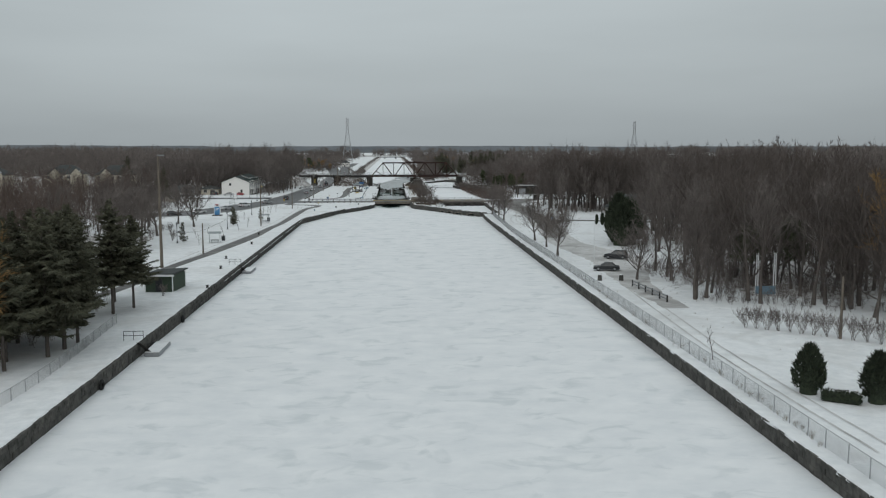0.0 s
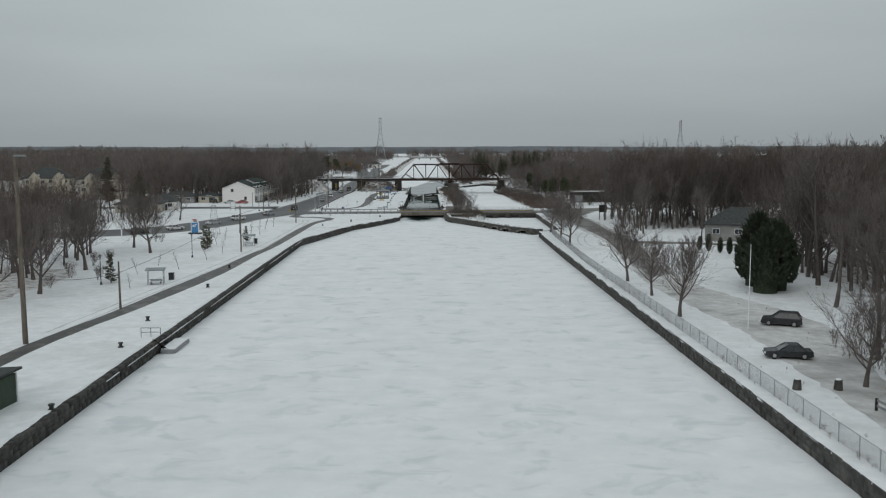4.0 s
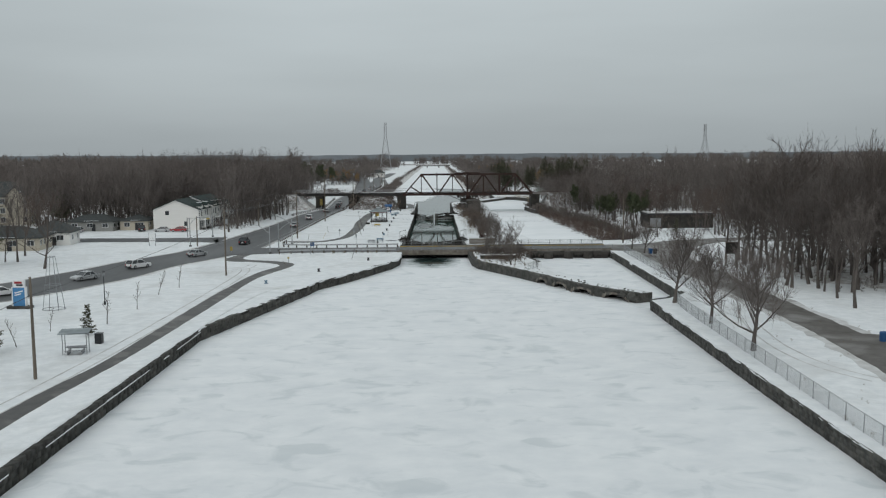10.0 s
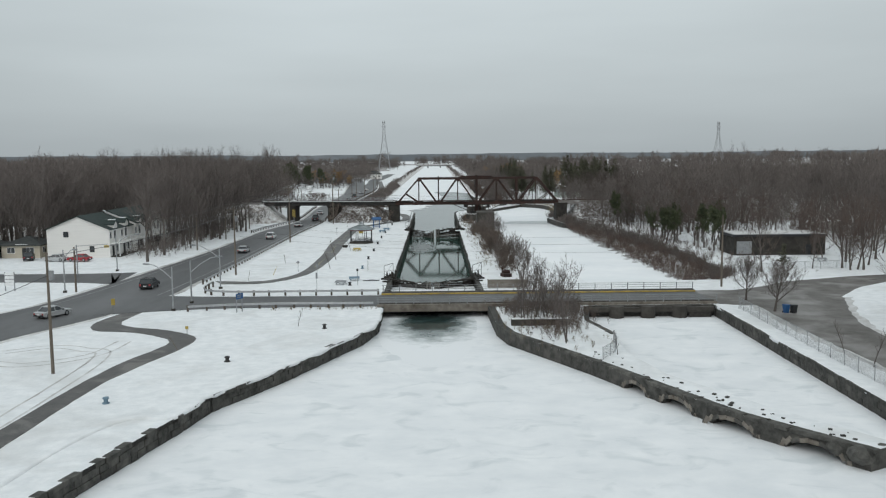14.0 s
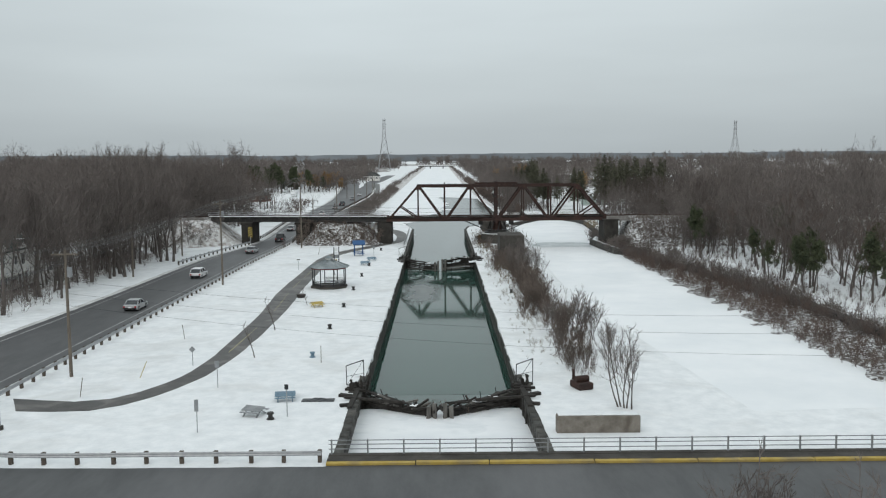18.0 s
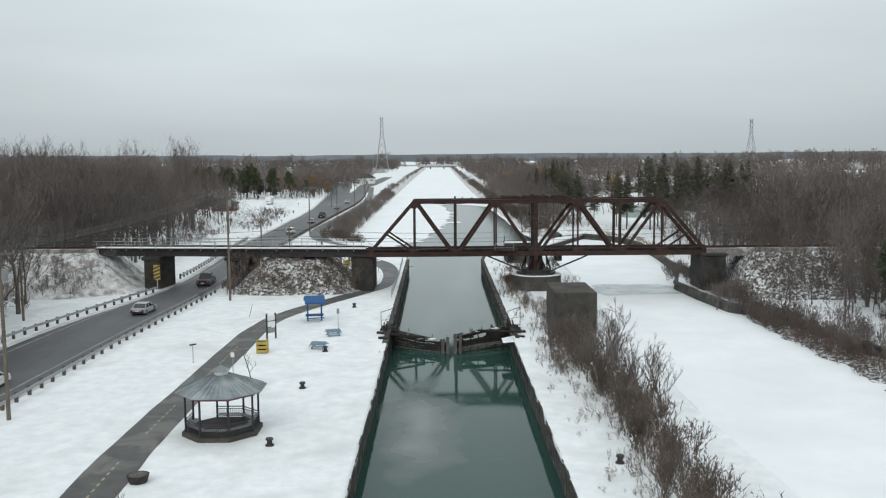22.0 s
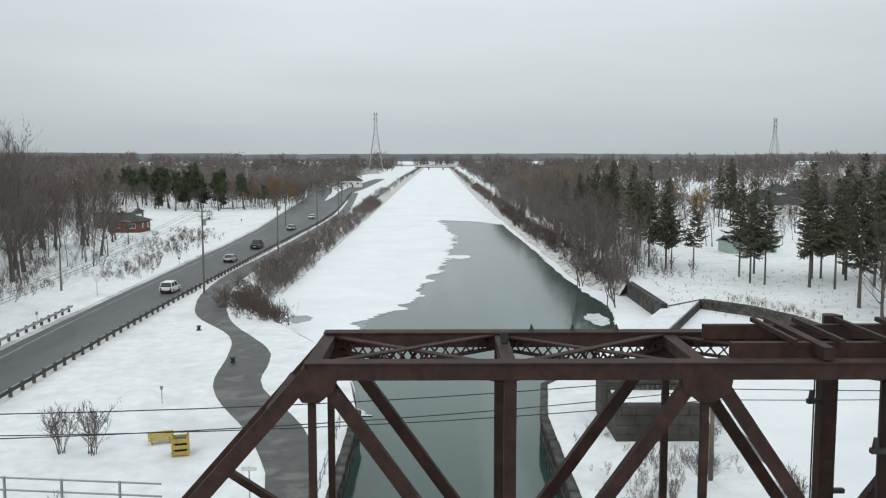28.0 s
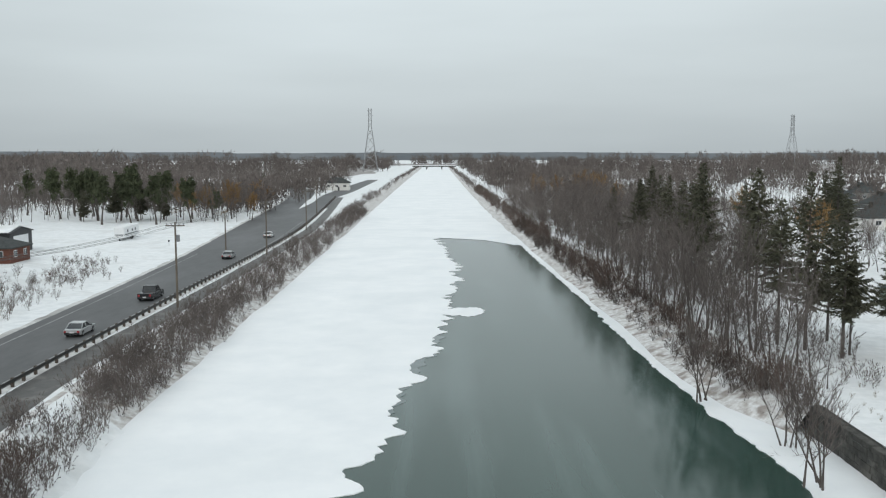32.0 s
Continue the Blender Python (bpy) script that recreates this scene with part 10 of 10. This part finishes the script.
brush("scrub_shore_near", [(27.6, 640), (27.6, 690), (25.6, 770), (24.6, 830)], 0, 420, 1.2, 3.6, 43, "dense brown scrub on the steep canal bank", GZ - 0.2, LZ + 0.2, TWIG_DARK, lowline=[(23.6, 642), (23.2, 690), (21.6, 770), (20.9, 830)])
brush("scrub_bridge_west", [(-8.5, 360.6), (-14, 360.4), (-22, 360.6)], 0.3, 50, 0.3, 0.9, 16, "dead weeds below the guard rail", twig=GRASS)
brush("scrub_gate", [(-1.6, 389.6), (0.2, 389.6)], 0.5, 16, 0.6, 1.5, 17, "dead weeds growing on the rotten gate", 0.2, twig=SHRUB_TWIG)
brush("scrub_block", [(10.2, 489), (11.6, 498), (10.4, 508), (15.5, 506), (16.5, 497)], 0.9, 90, 0.8, 2.6, 18, "pale brush round the concrete block", twig=SHRUB_TWIG)
brush("scrub_lock_tail", [(-22, 603), (-26.5, 612), (-30.5, 622)], 1.3, 170, 1.2, 3.4, 19, "brown scrub on the bank below the lock", 0.9, twig=TWIG_RED)
brush("scrub_bypass_tall", [(41.5, 505), (44.6, 480), (47.4, 456), (48.6, 435)], 1.5, 150, 2.6, 4.8, 20, "tall bare thicket above the bypass", 0.7)
brush("scrub_abutment", [(38.6, 513), (41, 517), (43.5, 519)], 1.2, 70, 1.6, 4.2, 21, "bare thicket before the bridge abutment", 0.8)
brush("scrub_bank_tall", [(-28.6, 622), (-30.6, 640), (-31.4, 664), (-31.6, 700)], 1.7, 190, 2.2, 5.0, 22, "tall bare scrub on the snowy canal bank", -0.3)
brush("scrub_road_west", [(-56, 640), (-60, 690), (-64, 720), (-70, 735)], 2.6, 260, 0.8, 2.6, 9, "dead brown scrub beside the road", twig=TWIG_RED)
brush("scrub_fence", [(32.0, 60), (31.6, 150), (31.4, 240)], 0.2, 150, 0.3, 0.8, 10, "dead weeds along the fence", twig=GRASS)
brush("scrub_woods_edge", [(46, 124), (60, 116), (80, 110)], 1.5, 120, 0.8, 2.4, 11, "bare undergrowth at the edge of the woods")


def undergrowth(name, regions, count, h0, h1, seed, label, slope=None, twig=None):
    """Leafless brush strewn over boxes (x0, x1, y0, y1), joined; slope gives the height at (x, y)."""
    rng = np.random.default_rng(seed)
    tpl = []
    for i in range(5):
        th, mi, tn, r2 = bare_tree(900 + seed * 50 + i, 3.0, stems=4, limbs=3, branches=2, twigs=3, fine=0, spread=0.45, trunk_r=0.03, first=0.12)
        tn = np.asarray(tn)
        tn[:, 6] *= 3.2
        tpl.append(join(blades(np.asarray(th), r2), blades(np.asarray(mi), r2), blades(tn, r2)))
    area = np.array([(b - a) * (d - c) for a, b, c, d in regions])
    bag = []
    for _ in range(count):
        a, b, c, d = regions[rng.choice(len(regions), p=area / area.sum())]
        x, y = rng.uniform(a, b), rng.uniform(c, d)
        z = slope(x, y) if slope else GZ
        v, f = tpl[rng.integers(5)]
        s, r = rng.uniform(h0, h1) / 3.0, rng.uniform(0, 6.3)
        R = np.array([[math.cos(r), -math.sin(r), 0], [math.sin(r), math.cos(r), 0], [0, 0, 1]]) * s
        bag.append((v @ R.T + np.array([x, y, z - 0.1]), f))
    o = new(name, fast_mesh(name, *join(*bag), twig or TWIG))
    return tagged(o, label, "scrub", kind="stuff")


def mound_z(x, y):
    return GZ + max(0.0, min(4.7, (y - 519.0) * 0.8))


def bank_z(x, y):
    return GZ + max(0.0, min(5.4, (13.0 - abs(y - (530.0 if x < 0 else 524.0))) * 0.68))


brush("scrub_pivot", [(7.6, 516), (9.6, 519), (9.2, 526), (8.6, 533)], 1.0, 120, 0.6, 2.0, 33, "bare brush below the swing bridge", twig=SHRUB_TWIG)
brush("scrub_golden", [(9.0, 530.6), (9.8, 532.4)], 0.5, 34, 1.0, 1.9, 34, "low golden bush beside the pivot pier", twig=TWIG_GOLD)
brush("scrub_block_front", [(9.6, 470), (10.6, 480), (12.6, 487), (15.5, 487.5)], 1.1, 150, 0.7, 2.6, 35, "pale thicket before the concrete block", twig=SHRUB_TWIG)
undergrowth("scrub_mound", [(-34.2, -14.0, 519.2, 527.5)], 620, 0.8, 2.0, 1, "dead brown scrub on the snowy embankment", mound_z, SHRUB_TWIG)
undergrowth("scrub_mound_west", [(-110, -52, 517.2, 525.5)], 520, 0.8, 2.6, 2, "dead brown scrub on the snowy embankment", bank_z)
undergrowth("scrub_mound_east", [(44, 120, 511.5, 519.5), (43, 60, 512, 519)], 560, 1.2, 3.4, 9, "bare thicket on the railway embankment", bank_z, TWIG_RED)
undergrowth("undergrowth_west", [(-66, -56, 425, 512), (-90, -60, 440, 512), (-90, -60, 537, 600)], 700, 1.5, 4.5, 3, "bare undergrowth at the foot of the woods")
undergrowth("undergrowth_east", [(48, 100, 120, 165), (58, 110, 300, 350), (90, 130, 395, 512)], 620, 1.2, 4.0, 4, "bare undergrowth at the foot of the woods")
undergrowth("undergrowth_bypass", [(50.8, 58, 395, 505), (45, 53, 470, 512), (51.5, 66, 392, 512), (44, 60, 512, 519), (44, 75, 530, 545)], 420, 0.7, 2.4, 8, "bare thicket above the bypass", twig=TWIG_RED)
undergrowth("undergrowth_canal", [(29, 40, 640, 860)], 420, 1.5, 4.5, 5, "bare thicket along the canal")
undergrowth("undergrowth_edge", [(47, 85, 122, 140), (44, 60, 138, 160)], 330, 1.2, 4.2, 10, "bare thicket at the edge of the woods")
undergrowth("undergrowth_start", [(-80, -38, 78, 132)], 320, 0.8, 3.5, 6, "bare undergrowth below the spruces")
undergrowth("weeds_field_east", [(30, 62, 604, 650)], 330, 0.25, 0.8, 11, "dead weeds in the snowy field", twig=GRASS)
undergrowth("weeds_park_east", [(33, 58, 90, 170), (33, 50, 170, 300)], 260, 0.2, 0.6, 12, "dead weeds in the snow by the fence", twig=GRASS)
undergrowth("weeds_lock", [(7.6, 12, 400, 560)], 260, 0.25, 0.9, 13, "dead weeds in the snow beside the lock", twig=GRASS)
undergrowth("undergrowth_garden", [(-140, -60, 604, 690), (-140, -112, 690, 740), (-75, -58, 690, 716)], 480, 1.0, 3.4, 7, "bare garden scrub")


# ---- floors of the woods: dead leaves, twigs and old snow ----
def forest_floor(name, regions, m, dz):
    bm = bmesh.new()
    for n_, (x0, x1, y0, y1) in enumerate(regions):
        vs = []
        for k in range(240):
            a = math.tau * k / 240
            c, s = math.cos(a), math.sin(a)
            q = (abs(c) ** 6 + abs(s) ** 6) ** (-1 / 6)
            q *= 0.97 + 0.10 * noise.noise(Vector((c * 4, s * 4, n_ * 3.7 + dz))) + 0.05 * noise.noise(Vector((c * 14, s * 14, n_ * 1.7)))
            vs.append(bm.verts.new(((x0 + x1) / 2 + (x1 - x0) / 2 * q * c, (y0 + y1) / 2 + (y1 - y0) / 2 * q * s, GZ + dz + 0.006 * n_)))
        bm.faces.new(vs)
    return tagged(link(name, bm, m), "woodland floor of dead leaves and old snow", "ground", kind="structure")


forest_floor("forest_floor_east", [(52, 130, 122, 165), (66, 130, 165, 245), (60, 130, 303, 350)], SCRUB, 0.014)
forest_floor("forest_floor_west", [(-130, -60, 442, 512), (-130, -64, 538, 600), (-100, -42, 60, 130), (-100, -58, 140, 230)], SCRUB, 0.014)
forest_floor("forest_floor_far", [(132, 330, -20, 370), (-330, -218, 180, 700), (-216, -160, 180, 245), (-216, -132, 500, 690), (100, 300, 380, 512), (90, 300, 540, 640), (180, 300, 650, 780), (180, 420, 790, 860), (-330, -205, 705, 1000), (34, 130, 880, 1300), (340, 800, 0, 760), (430, 900, 760, 1300), (-700, -340, 150, 800), (-800, -340, 810, 1300)], WOODFLOOR, 0.03)
forest_floor("forest_floor_horizon", [(-2300, -430, 1310, 2700), (430, 2300, 1310, 2700), (-420, 420, 2400, 2800), (40, 420, 1310, 2380), (-420, -80, 1310, 2380)], WOODFLOOR, 0.02)


# ---- stones of the walls ----
def stone_mesh(seed, m):
    bm = bmesh.new()
    box(bm, -0.5, 0.5, -0.5, 0.5, -0.5, 0.5, bevel=0.06)
    for v in bm.verts:
        v.co += Vector((noise.noise(v.co * 3 + Vector((seed * 9, 0, 0))), noise.noise(v.co * 3 + Vector((0, seed * 9, 5))), noise.noise(v.co * 3 + Vector((3, 0, seed * 9))))) * 0.035
    me = bpy.data.meshes.new("stone")
    bm.to_mesh(me)
    bm.free()
    me.materials.append(m)
    return me


STONES = [stone_mesh(k, STONE) for k in range(4)]
rng = np.random.default_rng(12)
CUBE_V = np.array([(x, y, z) for z in (-.5, .5) for y in (-.5, .5) for x in (-.5, .5)])
CUBE_F = np.array([(0, 2, 3), (0, 3, 1), (4, 5, 7), (4, 7, 6), (0, 1, 5), (0, 5, 4), (2, 6, 7), (2, 7, 3), (0, 4, 6), (0, 6, 2), (1, 3, 7), (1, 7, 5)])
for ob, p, z0, z1, course, side, every, pick in WALLS:
    broken = "funnel" in ob.name
    laid, rest = 0, []
    rows = []
    z = z1 - 0.38
    rows.append((z, z1 + 0.02, 0.62, 0.09, every))
    while z > z0 + 0.05:
        rows.append((max(z0, z - course), z - 0.025, 0.3, 0.0, every * 0.8))
        z -= course
    for a, b in zip(p, p[1:]):
        d = (b - a)
        L = d.length
        d = d / L
        nrm = Vector((d.y, -d.x, 0)) * side
        ang = math.atan2(d.y, d.x)
        for ri, (lo, hi, depth, proud, ev) in enumerate(rows):
            s = rng.uniform(0, 0.3)
            while s < L - 0.1:
                l = min(ev * rng.uniform(0.6, 1.3), L - s)
                if broken and ri == 0 and rng.random() < 0.22:
                    s += l
                    continue
                out = proud + rng.uniform(-0.02, 0.045) * (2.2 if broken else 1)
                zt = hi + (rng.uniform(-0.09, 0.05) if broken and ri == 0 else rng.uniform(-0.012, 0.012))
                c = a + d * (s + l / 2) + nrm * (out - depth / 2)
                near = pick is None or pick[0] < c.y < pick[1]
                if near and laid < 300 and (pick is not None or rng.random() < 0.9):
                    o = new("stone", STONES[int(rng.integers(4))])
                    o.parent = ob
                    o.location = (c.x, c.y, (lo + zt) / 2)
                    o.rotation_euler = (0, 0, ang + rng.normal() * (0.03 if broken else 0.006))
                    o.scale = (l - 0.03, depth, zt - lo)
                    laid += 1
                elif c.y > 20:
                    R = np.array([[d.x, -d.y, 0], [d.y, d.x, 0], [0, 0, 1]])
                    rest.append(((CUBE_V * np.array([l - 0.03, depth, zt - lo])) @ R.T + np.array([c.x, c.y, (lo + zt) / 2]), CUBE_F))
                s += l
    if rest:
        o = new("stonework", fast_mesh("stonework", *join(*rest), STONE))
        o.parent = ob
        o["kind"] = "stuff"
